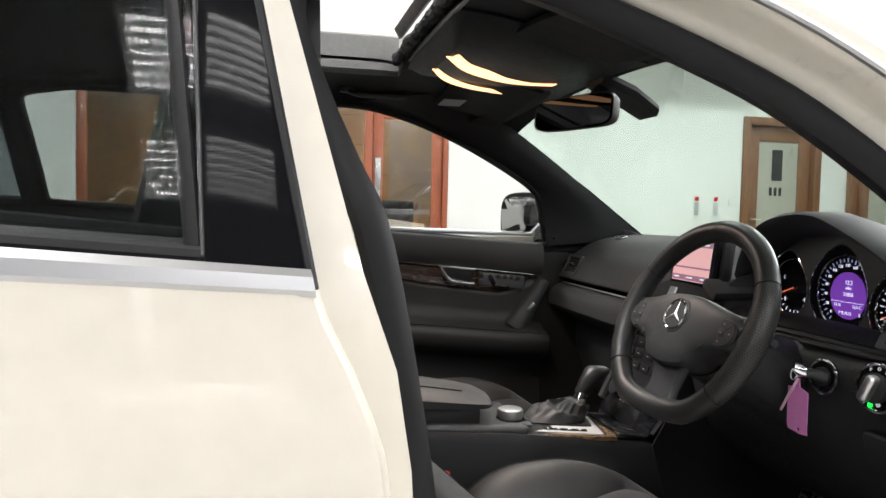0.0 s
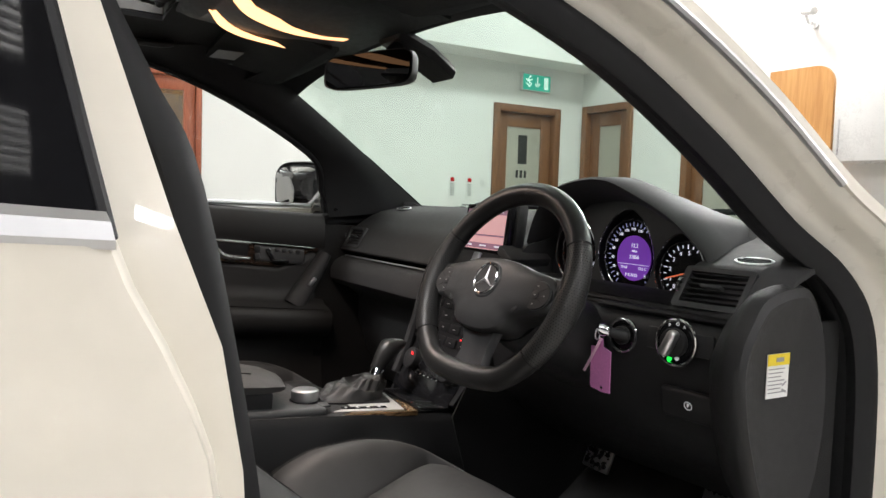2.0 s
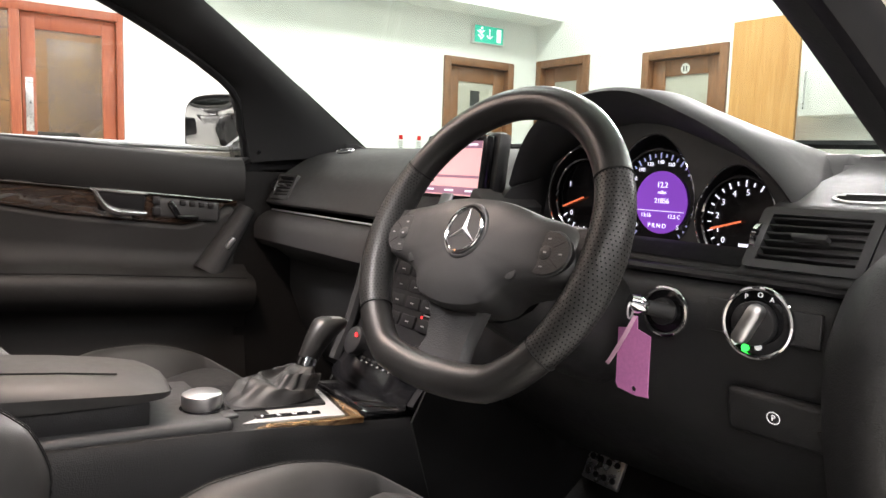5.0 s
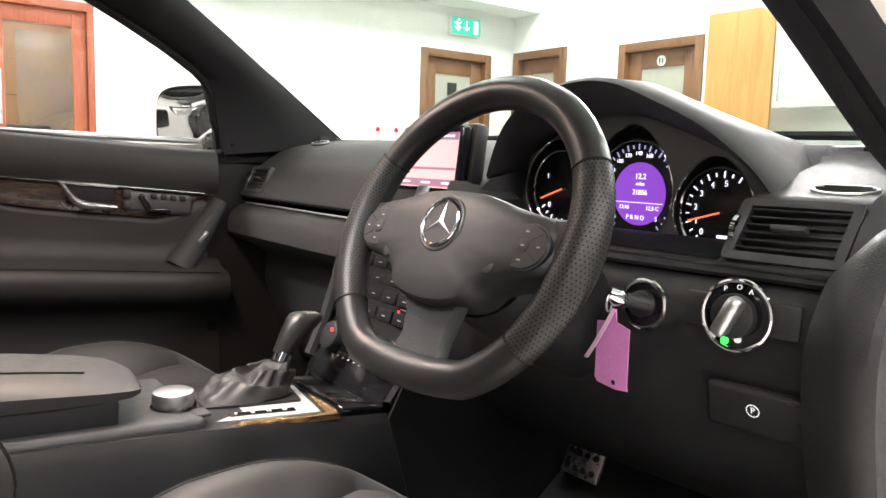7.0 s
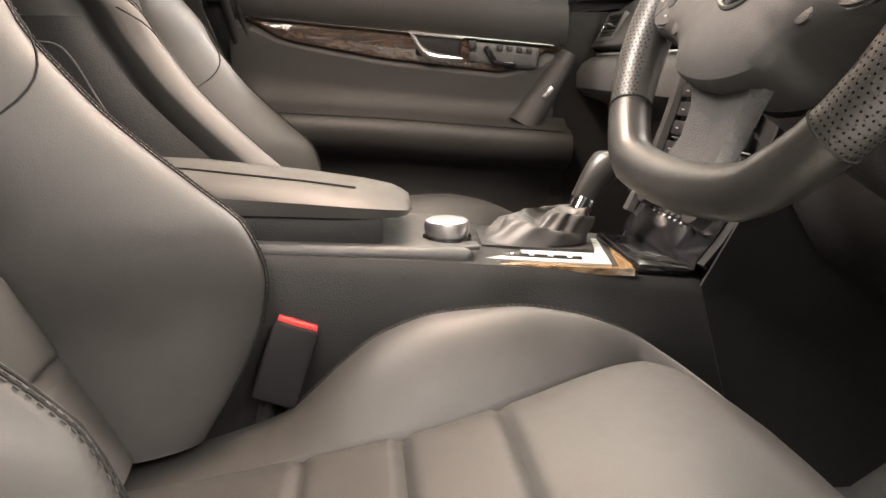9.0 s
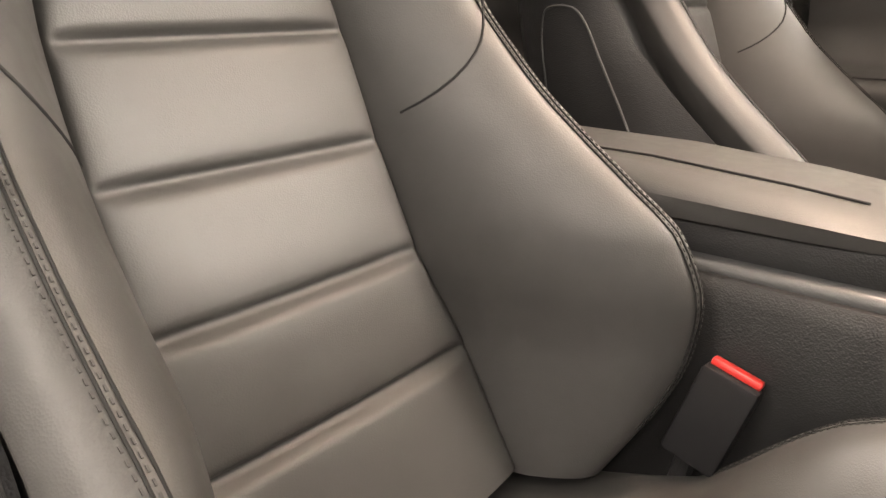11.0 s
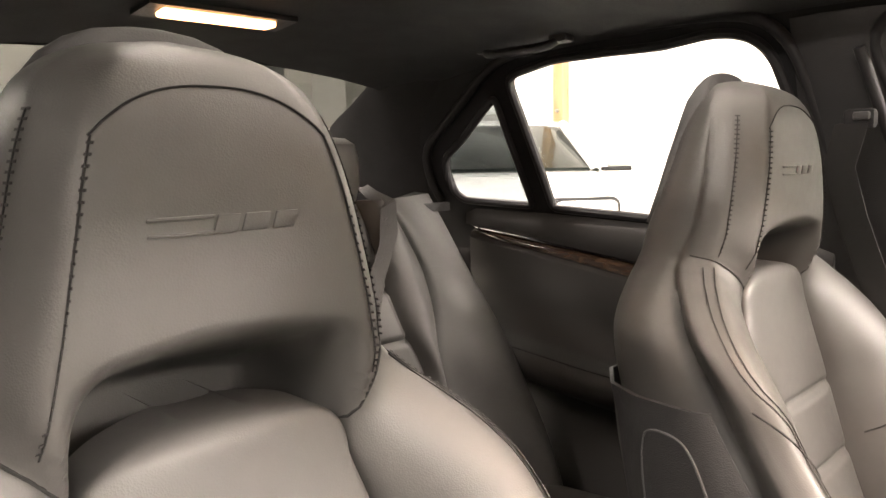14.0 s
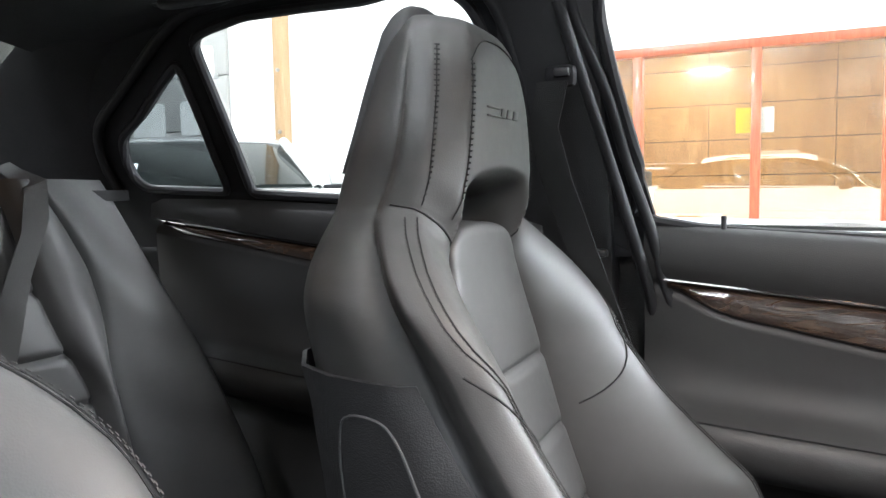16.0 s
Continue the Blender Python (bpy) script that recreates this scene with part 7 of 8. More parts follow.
for tx, k in (("P", 0.1), ("R", 0.35), ("N", 0.6), ("D", 0.85)):
    x, y = 0.072 + 0.010 * k, 0.312 + 0.09 * k
    text_part("gear_letter", tx, 0.009, basis((x, y, pz(x, y) + 0.002), (0.1, 1, -0.05), (-1, 0.1, 0.0)), GLOWINK, gs)
part("wood_border", plate(bm_new(), [(0.091, 0.276), (0.108, 0.275), (0.118, 0.455), (0.0, 0.475), (0.0, 0.461), (0.107, 0.440)], [], lambda a, b: (a, b, pz(a, b) - 0.002), (0, 0, -0.008)), BURL2, gs, "brown burr walnut border", smooth=False)
gt = []
base_g, top_g = (0.362, 0.001, 0.043, 0.066, 0.577), (0.424, -0.014, 0.0150, 0.0160, 0.616)
rise = smooth((0, 0.15, 0.45, 0.75, 1.0), (0, 0.42, 0.66, 0.80, 1.0))
for k in range(25):
    u = k / 24
    cy, cx_, rx, ry = (a + (b - a) * u for a, b in zip(base_g[:4], top_g[:4]))
    fold = 0.17 * math.sin(math.pi * u) ** 0.8
    ring_ = []
    for j in range(48):
        q = 2 * math.pi * j / 48
        sq = 1 + 0.10 * (1 - u) * abs(math.sin(2 * q))
        crease = 1 + fold * math.sin(5 * q + 7 * u) * 0.8 + fold * math.sin(9 * q - 11 * u) * 0.5
        ring_.append((cx_ + rx * sq * crease * math.cos(q), cy + ry * sq * crease * math.sin(q), base_g[4] + (top_g[4] - base_g[4]) * rise(u) + 0.10 * fold * math.sin(3 * q + 14 * u) * 0.5))
    gt.append(ring_)
part("gaiter", loft(bm_new(), gt), GAITER, gs, "wrinkled black leather gaiter", angle=80)
part("collar", tube(bm_new(), [(-0.014, 0.424, 0.612), (-0.016, 0.431, 0.626)], 0.0150, 18), CHROME, gs, "chrome collar")
lv = []
for y, z, rx, ry, tip in ((0.430, 0.624, 0.0140, 0.0150, 0.45), (0.436, 0.634, 0.0150, 0.0160, 0.42), (0.445, 0.648, 0.0175, 0.0190, 0.36), (0.455, 0.660, 0.0205, 0.0225, 0.28), (0.463, 0.668, 0.0225, 0.0265, 0.20), (0.469, 0.674, 0.0230, 0.0290, 0.14), (0.472, 0.679, 0.0215, 0.0285, 0.12), (0.473, 0.6825, 0.0170, 0.0240, 0.10), (0.473, 0.6840, 0.0090, 0.0140, 0.10)):
    lv.append([Vector((-0.016 - 0.12 * (y - 0.43) + rx * math.cos(a), y + ry * math.sin(a) * 0.96, z - ry * math.sin(a) * tip)) for a in (2 * math.pi * j / 24 for j in range(24))])
part("lever", loft(bm_new(), lv), WHEEL_LEATHER, gs, "black leather gear lever", angle=60)
part("lever_cap", tube(bm_new(), [(-0.020, 0.468, 0.6838), (-0.020, 0.488, 0.6815)], [0.010, 0.008], 14, sy=0.25), SATIN, gs, "satin cap on the lever")
tr = thing("ashtray", (0.05, 0.50, 0.55), "gloss black ashtray lid with chrome strips", "ashtray")
part("lid", box(bm_new(), (0.03, 0.505, 0.560), (0.165, 0.09, 0.012), Matrix.Rotation(-0.12, 4, "X"), bev=0.004), PLASTIC_GLOSS, tr, "gloss black lid")
for x0, x1 in ((0.085, 0.112), (0.055, 0.080)):
    part("chrome_strip", tube(bm_new(), [(x0, 0.470, 0.5695), (x1, 0.545, 0.561)], 0.0025, 6), CHROME, tr, "slim chrome strip")
part("chrome_front", tube(bm_new(), [(-0.05, 0.468, 0.570), (0.10, 0.462, 0.5695)], 0.002, 6), CHROME, tr)


# ---- seats ----
SEAT_HALF = smooth((0.42, 0.485, 0.54, 0.60, 0.68, 0.755, 0.82, 0.874, 0.900, 0.928, 0.961, 0.982, 0.998, 1.05, 1.11, 1.15, 1.18, 1.198, 1.207, 1.2115), (0.205, 0.235, 0.249, 0.254, 0.248, 0.238, 0.230, 0.231, 0.229, 0.216, 0.184, 0.160, 0.147, 0.135, 0.121, 0.109, 0.093, 0.070, 0.046, 0.014))
SEAT_PANEL = smooth((0.42, 0.533, 0.622, 0.714, 0.805, 0.89, 0.93, 0.99), (0.150, 0.148, 0.130, 0.126, 0.122, 0.104, 0.092, 0.080))
SEAT_FACE = smooth((0.42, 0.533, 0.622, 0.714, 0.805, 0.90, 0.972, 1.0), (-0.075, -0.130, -0.166, -0.202, -0.232, -0.258, -0.272, -0.276))
SEAT_RIDGE = smooth((0.42, 0.485, 0.536, 0.58, 0.635, 0.678, 0.71, 0.755, 0.79, 0.822, 0.852, 0.896, 0.924, 0.961, 0.998, 1.02), (-0.02, 0.020, 0.042, 0.049, 0.032, -0.012, -0.048, -0.094, -0.122, -0.146, -0.163, -0.198, -0.224, -0.258, -0.286, -0.292))
HEAD_FACE = smooth((0.90, 1.00, 1.05, 1.10, 1.14, 1.17, 1.19, 1.203, 1.2115), (-0.258, -0.248, -0.2445, -0.246, -0.251, -0.259, -0.271, -0.289, -0.320))
HEAD_EDGE = smooth((0.90, 1.00, 1.10, 1.17, 1.20, 1.2115), (-0.282, -0.288, -0.290, -0.298, -0.310, -0.328))
HEAD_STITCH = smooth((0.93, 0.98, 1.03, 1.09, 1.15, 1.19, 1.2115), (0.118, 0.110, 0.100, 0.088, 0.073, 0.050, 0.006))
SEAT_CORNER = smooth((0.42, 0.60, 0.80, 0.86, 0.92, 0.98, 1.03, 1.08, 1.13, 1.18, 1.2, 1.2115), (-0.18, -0.24, -0.30, -0.327, -0.347, -0.359, -0.352, -0.340, -0.334, -0.327, -0.325, -0.329))
SEAT_REAR = smooth((0.42, 0.60, 0.80, 0.92, 1.0, 1.10, 1.17, 1.195, 1.2115), (-0.25, -0.325, -0.388, -0.408, -0.405, -0.380, -0.362, -0.350, -0.334))
SEAM_Z = smooth((0.05, 0.087, 0.115, 0.144, 0.18), (0.915, 0.946, 0.976, 0.999, 1.012))
PLEATS = (0.533, 0.622, 0.714, 0.805)


def seat_front(x, z):
    """How far forward the upholstery lies at x from the seat's middle and height z, the centre pad left out."""
    a, h = abs(x), SEAT_HALF(z)
    p, f, r = SEAT_PANEL(z), SEAT_FACE(z), SEAT_RIDGE(z)
    if a < p:
        low = f - 0.030
    else:
        k = (a - p) / (h - p)
        low = f - 0.005 + (r - f + 0.005) * math.sin(math.pi / 2 * min(1, k / 0.80)) ** 0.92
        low -= 0.034 * max(0.0, (k - 0.80) / 0.20) ** 2.2
        low -= 0.007 * math.exp(-(k / 0.045) ** 2)
    g, e, q = HEAD_FACE(z), HEAD_EDGE(z), min(HEAD_STITCH(z), 0.9 * h)
    if a < q:
        top = g + 0.002 * (1 - (a / q) ** 2)
    else:
        k = min(1.0, (a - q) / max(1e-4, h - q))
        top = g + (e - g) * k ** 1.15 - 0.010 * max(0.0, (k - 0.8) / 0.2) ** 2
    top -= 0.0012 * math.exp(-((a - q) / 0.004) ** 2) * step((1.19 - z) / 0.02)
    lip = 1.042 - 0.012 * (a / 0.09) ** 2
    top -= 0.125 * step((lip - z) / 0.060) * step((0.102 - a) / 0.040)
    zs = SEAM_Z(a)
    w = step((z - zs) / (0.026 + 0.070 * step((a - 0.085) / 0.03)) + 0.5)
    return low * (1 - w) + top * w - 0.0024 * math.exp(-((z - zs) / 0.004) ** 2) * (1 if a > 0.085 else 0)


def seat(cx, label):
    """A sports seat with a one-piece backrest and headrest, centred on cx."""
    t = thing("sports_seat", (cx, 0.1, 0.25), label, "car seat", "front seats")
    rows = []
    zs = [*np.linspace(0.42, 0.90, 110), *np.linspace(0.904, 1.06, 66)[1:], *np.linspace(1.063, 1.18, 32), *np.linspace(1.183, 1.207, 12), 1.2095, 1.2115]
    for z in zs:
        z = float(z)
        h, p = SEAT_HALF(z), min(SEAT_PANEL(z), SEAT_HALF(z) * 0.7)
        cols = [-h + (h - p) * q for q in (0, 0.03, 0.07, 0.11, 0.15, 0.20, 0.26, 0.33, 0.40, 0.47, 0.54, 0.61, 0.68, 0.75, 0.82, 0.88, 0.93, 0.97, 0.995)] + [-p * q for q in np.linspace(0.97, 0.0, 16)]
        left = [(x, seat_front(x, z)) for x in cols]
        ye, rc, b = left[0][1], SEAT_CORNER(z), SEAT_REAR(z)
        rc = min(rc, ye - 0.012)
        gr = 0.030 * step((0.99 - z) / 0.05)
        back = [(h * 0.998, ye - 0.006), (h * 0.99 - gr * 0.25, ye + (rc - ye) * 0.18), (h * 0.97 - gr * 0.55, ye + (rc - ye) * 0.30), (h * 0.975 - gr * 0.30, ye + (rc - ye) * 0.42), (h * 0.975, ye + (rc - ye) * 0.65), (h * 0.95, rc), (h * 0.86, rc + (b - rc) * 0.55), (h * 0.66, b + 0.006), (h * 0.4, b), (0, b - 0.003)]
        back = [(v.x, v.y) for v in curve([(x, y, 0) for x, y in back], 2)]
        ring_ = left + [(-x, y) for x, y in reversed(left[:-1])] + back + [(-x, y) for x, y in reversed(back[:-1])]
        rows.append([(cx + x, y, z) for x, y in ring_])
    part("backrest", loft(bm_new(), rows), LEATHER, t, "black leather backrest bolsters and headrest", angle=75)

    # pleated centre pad
    def pad_half(z):
        return SEAT_PANEL(min(z, 0.93)) * 1.0 * (max(0.0, 1 - max(0.0, (z - 0.93) / 0.0475) ** 3.2) ** 0.42)

    def pad_y(u, z):
        y = SEAT_FACE(z) + 0.007 * (1 - u ** 4)
        q = 1 - abs(u) ** 12
        for c in PLEATS:
            y -= 0.0105 * math.exp(-((z - c) / 0.0048) ** 2) * q
            y -= 0.004 * math.exp(-abs(z - c - 0.006) / 0.012) * q
        return y + 0.004
    rows = []
    pz_ = [*np.linspace(0.43, 0.925, 190), *np.linspace(0.928, 0.970, 16), 0.9725, 0.9745, 0.976, 0.977]
    for z in pz_:
        z = float(z)
        w = pad_half(z)
        tuck = 0.014 * (1 - math.sqrt(max(0.0, 1 - max(0.0, (z - 0.962) / 0.0152) ** 2)))
        us = (-1, -1, -0.992, -0.97, -0.93, -0.86, -0.75, -0.6, -0.4, -0.2, 0)
        dy = (0.045, 0.012, 0.0045, 0.0015, 0.0003, 0, 0, 0, 0, 0, 0)
        half_row = [(u * w, pad_y(u, z) - d - tuck) for u, d in zip(us, dy)]
        rows.append([(cx + x, y, z) for x, y in half_row + [(-x, y) for x, y in reversed(half_row[:-1])]])
    rows.append([(x, y - 0.05, 0.976) for x, y, z in rows[-1]])
    pad = bm_new()
    vr = [[pad.verts.new(q) for q in r] for r in rows]
    for a, b in zip(vr, vr[1:]):
        for i in range(len(a) - 1):
            pad.faces.new((a[i], a[i + 1], b[i + 1], b[i]))
    bmesh.ops.recalc_face_normals(pad, faces=pad.faces)
    centre = part("centre_pad", pad, LEATHER, t, "pleated black leather centre pad", angle=75)

    # cushion
    hw = smooth((-0.2, 0.1, 0.33, 0.42, 0.465, 0.50, 0.522, 0.534, 0.54), (0.225, 0.250, 0.252, 0.244, 0.218, 0.168, 0.112, 0.055, 0.015))
    zt_ = smooth((-0.2, 0.0, 0.18, 0.28, 0.40, 0.46, 0.50, 0.525, 0.54), (0.40, 0.425, 0.455, 0.473, 0.489, 0.486, 0.470, 0.448, 0.415))
    zb_ = smooth((-0.2, 0.05, 0.093, 0.118, 0.167, 0.228, 0.302, 0.364, 0.43, 0.471, 0.50, 0.525, 0.54), (0.37, 0.428, 0.460, 0.484, 0.520, 0.539, 0.543, 0.535, 0.512, 0.488, 0.468, 0.446, 0.412))
    cp_ = smooth((-0.2, 0.0, 0.18, 0.28, 0.36, 0.43, 0.48, 0.54), (0.112, 0.114, 0.118, 0.136, 0.164, 0.194, 0.205, 0.205))
    rows = []
    for y in [*np.linspace(-0.20, 0.46, 130), *np.linspace(0.465, 0.54, 26)]:
        y = float(y)
        zt, zb, h = zt_(y), zb_(y), hw(y)
        p = min(cp_(y), h - 0.04 if h > 0.1 else h * 0.6)
        g = 0.009 * sum(math.exp(-((y - q) / 0.0055) ** 2) for q in (0.085, 0.178, 0.275))
        lt = [(h * 0.95, 0.33), (h * 0.99, min(zt, zb) - 0.09), (h + 0.002, min(zt, zb) - 0.04), (h, zb - 0.026), (h - 0.004, zb - 0.015), (h - 0.012, zb - 0.006), (h - 0.022, zb - 0.001)]
        for q in (1.0, 0.9, 0.8, 0.7, 0.6, 0.5, 0.4, 0.3, 0.2, 0.12, 0.06, 0.02):
            lt.append((p + (h - 0.032 - p) * q, zt - 0.004 + (zb - zt + 0.004) * math.sin(math.pi / 2 * q) ** 1.05 + 0.004 * math.sin(math.pi * q)))
        lt += [(p, zt - 0.009), (p * 0.985, zt - 0.003 - g * 0.3), (p * 0.95, zt + 0.001 - g), (p * 0.8, zt + 0.004 - g), (p * 0.5, zt + 0.007 - g), (0, zt + 0.008 - g)]
        lt = [(max(x, 0.0), z) for x, z in lt]
        rows.append([(cx - x, y, z) for x, z in lt] + [(cx + x, y, z) for x, z in reversed(lt[:-1])])
    part("cushion", loft(bm_new(), rows), LEATHER, t, "black leather seat cushion with raised bolsters", angle=75)

    def stitches(pts, r=0.0009, across=0.0):
        """Short raised stitches along a line, or across it."""
        bm = bm_new()
        cv = curve(pts, 8)
        acc = 0.0
        for a, b in zip(cv, cv[1:]):
            acc += (b - a).length
            if acc > (0.0055 if across else 0.0048):
                acc = 0.0
                box(bm, b, (across or r * 1.1, r * 0.9, 0.0016 if across else 0.0030), (b - a).to_track_quat("Z", "Y").to_matrix().to_4x4())
        return bm

    def face_pt(x, z, d=0.0006):
        return (cx + x, seat_front(x, z) + d, z)
    for s in (-1, 1):
        for o in (0.0, 0.006):
            pts = []
            for z in np.linspace(0.47, 0.988, 34):
                p, h = SEAT_PANEL(z), SEAT_HALF(z)
                pts.append(face_pt(s * (p + (h - p) * (0.78 + 0.15 * step((z - 0.83) / 0.06)) - o), z))
            part("bolster_seam", tube(bm_new(), pts, 0.0009, 5), SEAM, t)
            tagged(part("stitching", stitches([(x + s * 0.003, y + 0.0006, z) for x, y, z in pts]), STITCH, t), kind="stuff")
            pts = [(cx + s * (hw(y) - 0.024 - o), y, zb_(y) - 0.0002) for y in np.linspace(0.07, 0.455, 22)]
            part("cushion_seam", tube(bm_new(), pts, 0.0013, 5), SEAM, t)
            tagged(part("stitching", stitches([(x - s * 0.003, y, z + 0.001) for x, y, z in pts]), STITCH, t), kind="stuff")
        for pts in ([face_pt(s * (SEAT_HALF(z) * 0.94 - 0.003), z) for z in np.linspace(1.0, 1.165, 16)], [face_pt(s * HEAD_STITCH(z), z) for z in np.linspace(0.985, 1.15, 18)]):
            part("headrest_seam", tube(bm_new(), pts, 0.0007, 5), SEAM, t)
            tagged(part("stitching", stitches(pts, 0.0006, 0.0060), STITCH_DARK, t, "short dark cross stitches"), kind="stuff")
        pts = [face_pt(s * a, SEAM_Z(a), 0.0012) for a in np.linspace(0.088, 0.146, 10)]
        part("shoulder_seam", tube(bm_new(), pts, 0.0012, 5), SEAM, t)
        pts = []
        for k in np.linspace(0.97, 0.10, 12):
            z = 0.868 - 0.142 * (1 - k) ** 0.75
            p, h = SEAT_PANEL(z), SEAT_HALF(z)
            pts.append(face_pt(s * (p + (h - p) * k), z))
        part("wing_seam", tube(bm_new(), pts, 0.0012, 5), SEAM, t)
    pts = [face_pt(x, 1.15 + 0.029 * (1 - abs(x / 0.074) ** 2.6)) for x in np.linspace(-0.074, 0.074, 25)]
    part("headrest_seam", tube(bm_new(), pts, 0.0008, 5), SEAM, t)
    for c in PLEATS:
        pts = [(cx + u * SEAT_PANEL(c), pad_y(u, c) + 0.0016, c - 0.0055) for u in np.linspace(-0.95, 0.95, 15)]
        tagged(part("stitching", stitches(pts), STITCH, centre), kind="stuff")
    # crown of the rear cover behind the headrest
    rows = []
    for z in (1.03, 1.08, 1.12, 1.16, 1.185, 1.203, 1.214, 1.2205, 1.2235):
        w = interp(z, (1.03, 1.12, 1.16, 1.185, 1.203, 1.214, 1.2205, 1.2235), (0.112, 0.100, 0.092, 0.082, 0.068, 0.052, 0.034, 0.012))
        y0, y1 = interp(z, (1.03, 1.19, 1.2235), (-0.335, -0.322, -0.345)), SEAT_REAR(min(z, 1.17)) - 0.008 + 0.02 * step((z - 1.18) / 0.05)
        rows.append([(cx + w * math.copysign(abs(math.cos(a)) ** 0.6, math.cos(a)), (y0 + y1) / 2 + (y1 - y0) / 2 * math.copysign(abs(math.sin(a)) ** 0.7, math.sin(a)), z) for a in (2 * math.pi * j / 32 for j in range(32))])
    part("rear_cover", loft(bm_new(), rows), LEATHER_DASH, t, "dark rear cover of the headrest", angle=60)
    # hard back shell with its bright outline, and the base
    rows = []

    def shell_ring(z):
        h, b, ye, rc = SEAT_HALF(z) * 1.004 + 0.003, SEAT_REAR(z) - 0.010, seat_front(SEAT_HALF(z), z), SEAT_CORNER(z) - 0.004
        return [(h * 0.955, ye - 0.045), (h * 0.985, ye + (rc - ye) * 0.45), (h * 0.985, ye + (rc - ye) * 0.65), (h * 0.965, rc), (h * 0.87, rc + (b - rc) * 0.55), (h * 0.66, b + 0.004), (h * 0.4, b), (0, b - 0.004)]
    for z in [0.40, *np.linspace(0.43, 0.838, 16), 0.843]:
        sh = shell_ring(max(z, 0.42))
        rows.append([(cx - x, y, z) for x, y in sh] + [(cx + x, y, z) for x, y in reversed(sh[:-1])])
    part("back_shell", sheet(bm_new(), rows, 0.005, flip=True), PLASTIC, t, "hard black backrest shell", angle=60)
    for s in (-1, 1):
        pk = []
        for q, z in ((1.9, 0.46), (1.8, 0.62), (1.75, 0.75), (1.9, 0.792), (2.2, 0.808), (2.9, 0.808), (3.25, 0.790), (3.45, 0.74), (3.55, 0.6), (3.6, 0.46)):
            sh = shell_ring(z)
            i = min(int(q), len(sh) - 2)
            u = q - i
            pk.append((cx + s * (sh[i][0] + (sh[i + 1][0] - sh[i][0]) * u + 0.0055), sh[i][1] + (sh[i + 1][1] - sh[i][1]) * u, z))
        part("shell_outline", tube(bm_new(), curve(pk, 4), 0.0016, 6), GREYTRIM, t, "thin bright outline")
    part("seat_base", box(bm_new(), (cx, 0.12, 0.30), (0.42, 0.56, 0.10), bev=0.02), PLASTIC, t, "black seat base")
    for s in (-1, 1):
        part("seat_rail", box(bm_new(), (cx + s * 0.17, 0.12, 0.258), (0.04, 0.60, 0.03), bev=0.004), STEEL, t)
        part("side_valance", box(bm_new(), (cx + s * 0.238, 0.06, 0.345), (0.02, 0.42, 0.09), bev=0.01), PLASTIC, t)
    # badge pressed into the headrest: a long bar of two strips and three slanted blocks
    bd = bm_new()
    lean_ = Matrix(((1, 0, -0.35, 0), (0, 1, 0, 0), (0, 0, 1, 0), (0, 0, 0, 1)))
    for x, z, w, hh in ((0.031, 1.1045, 0.040, 0.0022), (0.031, 1.0955, 0.040, 0.0022), (0.004, 1.100, 0.0145, 0.0105), (-0.015, 1.100, 0.0170, 0.0105), (-0.035, 1.100, 0.0155, 0.0105)):
        box(bd, (cx + x, seat_front(x, z) + 0.0002, z), (w, 0.0020, hh), lean_, bev=0.0008)
    part("headrest_badge", bd, LEATHER, t, "embossed badge")
    return t


ds = seat(0.387, "black leather driver's sports seat with a pleated back")
ps = copy_thing(ds, Matrix.Translation((-0.372, 0.104, 0.250)) @ Matrix.Rotation(-0.035, 4, "X"))
tagged(ps, "black leather passenger sports seat with a pleated back")
for x, y, lab in ((0.139, 0.074, "black seat belt buckle with a red release button"), ):
    bk = thing("belt_buckle", (x, y, 0.40), lab, "belt buckle")
    BM = basis((x, y, 0.520), (0, 1, -0.35), (-1, 0.0, -0.25))
    part("housing", on(box(bm_new(), (0, -0.004, -0.042), (0.050, 0.024, 0.085), bev=0.005), BM), DARK, bk, "black housing")
    part("release_button", on(box(bm_new(), (0, 0.001, 0.003), (0.044, 0.013, 0.008), bev=0.0025), BM), RED, bk, "red release button")
    part("stalk", tube(bm_new(), [(x - 0.002, y - 0.035, 0.44), (x - 0.004, y - 0.06, 0.34), (x - 0.004, y - 0.06, 0.27)], 0.010, 8), PLASTIC, bk)

# rear bench
rb = thing("rear_bench", (0, -1.0, 0.25), "black leather rear bench with pleated backrests", "rear seat")


PAD_EDGE = smooth((0.44, 0.69, 0.80, 0.93, 1.055), (0.430, 0.420, 0.383, 0.349, 0.330))
WING_CREASE = smooth((0.44, 0.62, 0.715, 0.82, 0.886, 0.95, 1.055), (0.462, 0.456, 0.455, 0.468, 0.462, 0.440, 0.392))
BENCH = smooth((0.44, 0.55, 0.70, 0.85, 1.0, 1.055), (-0.88, -0.915, -0.955, -0.99, -1.025, -1.050))
BENCH_EDGE = smooth((0.44, 0.524, 0.70, 0.783, 0.87, 1.03, 1.055), (-0.740, -0.770, -0.868, -0.925, -0.995, -1.115, -1.135))


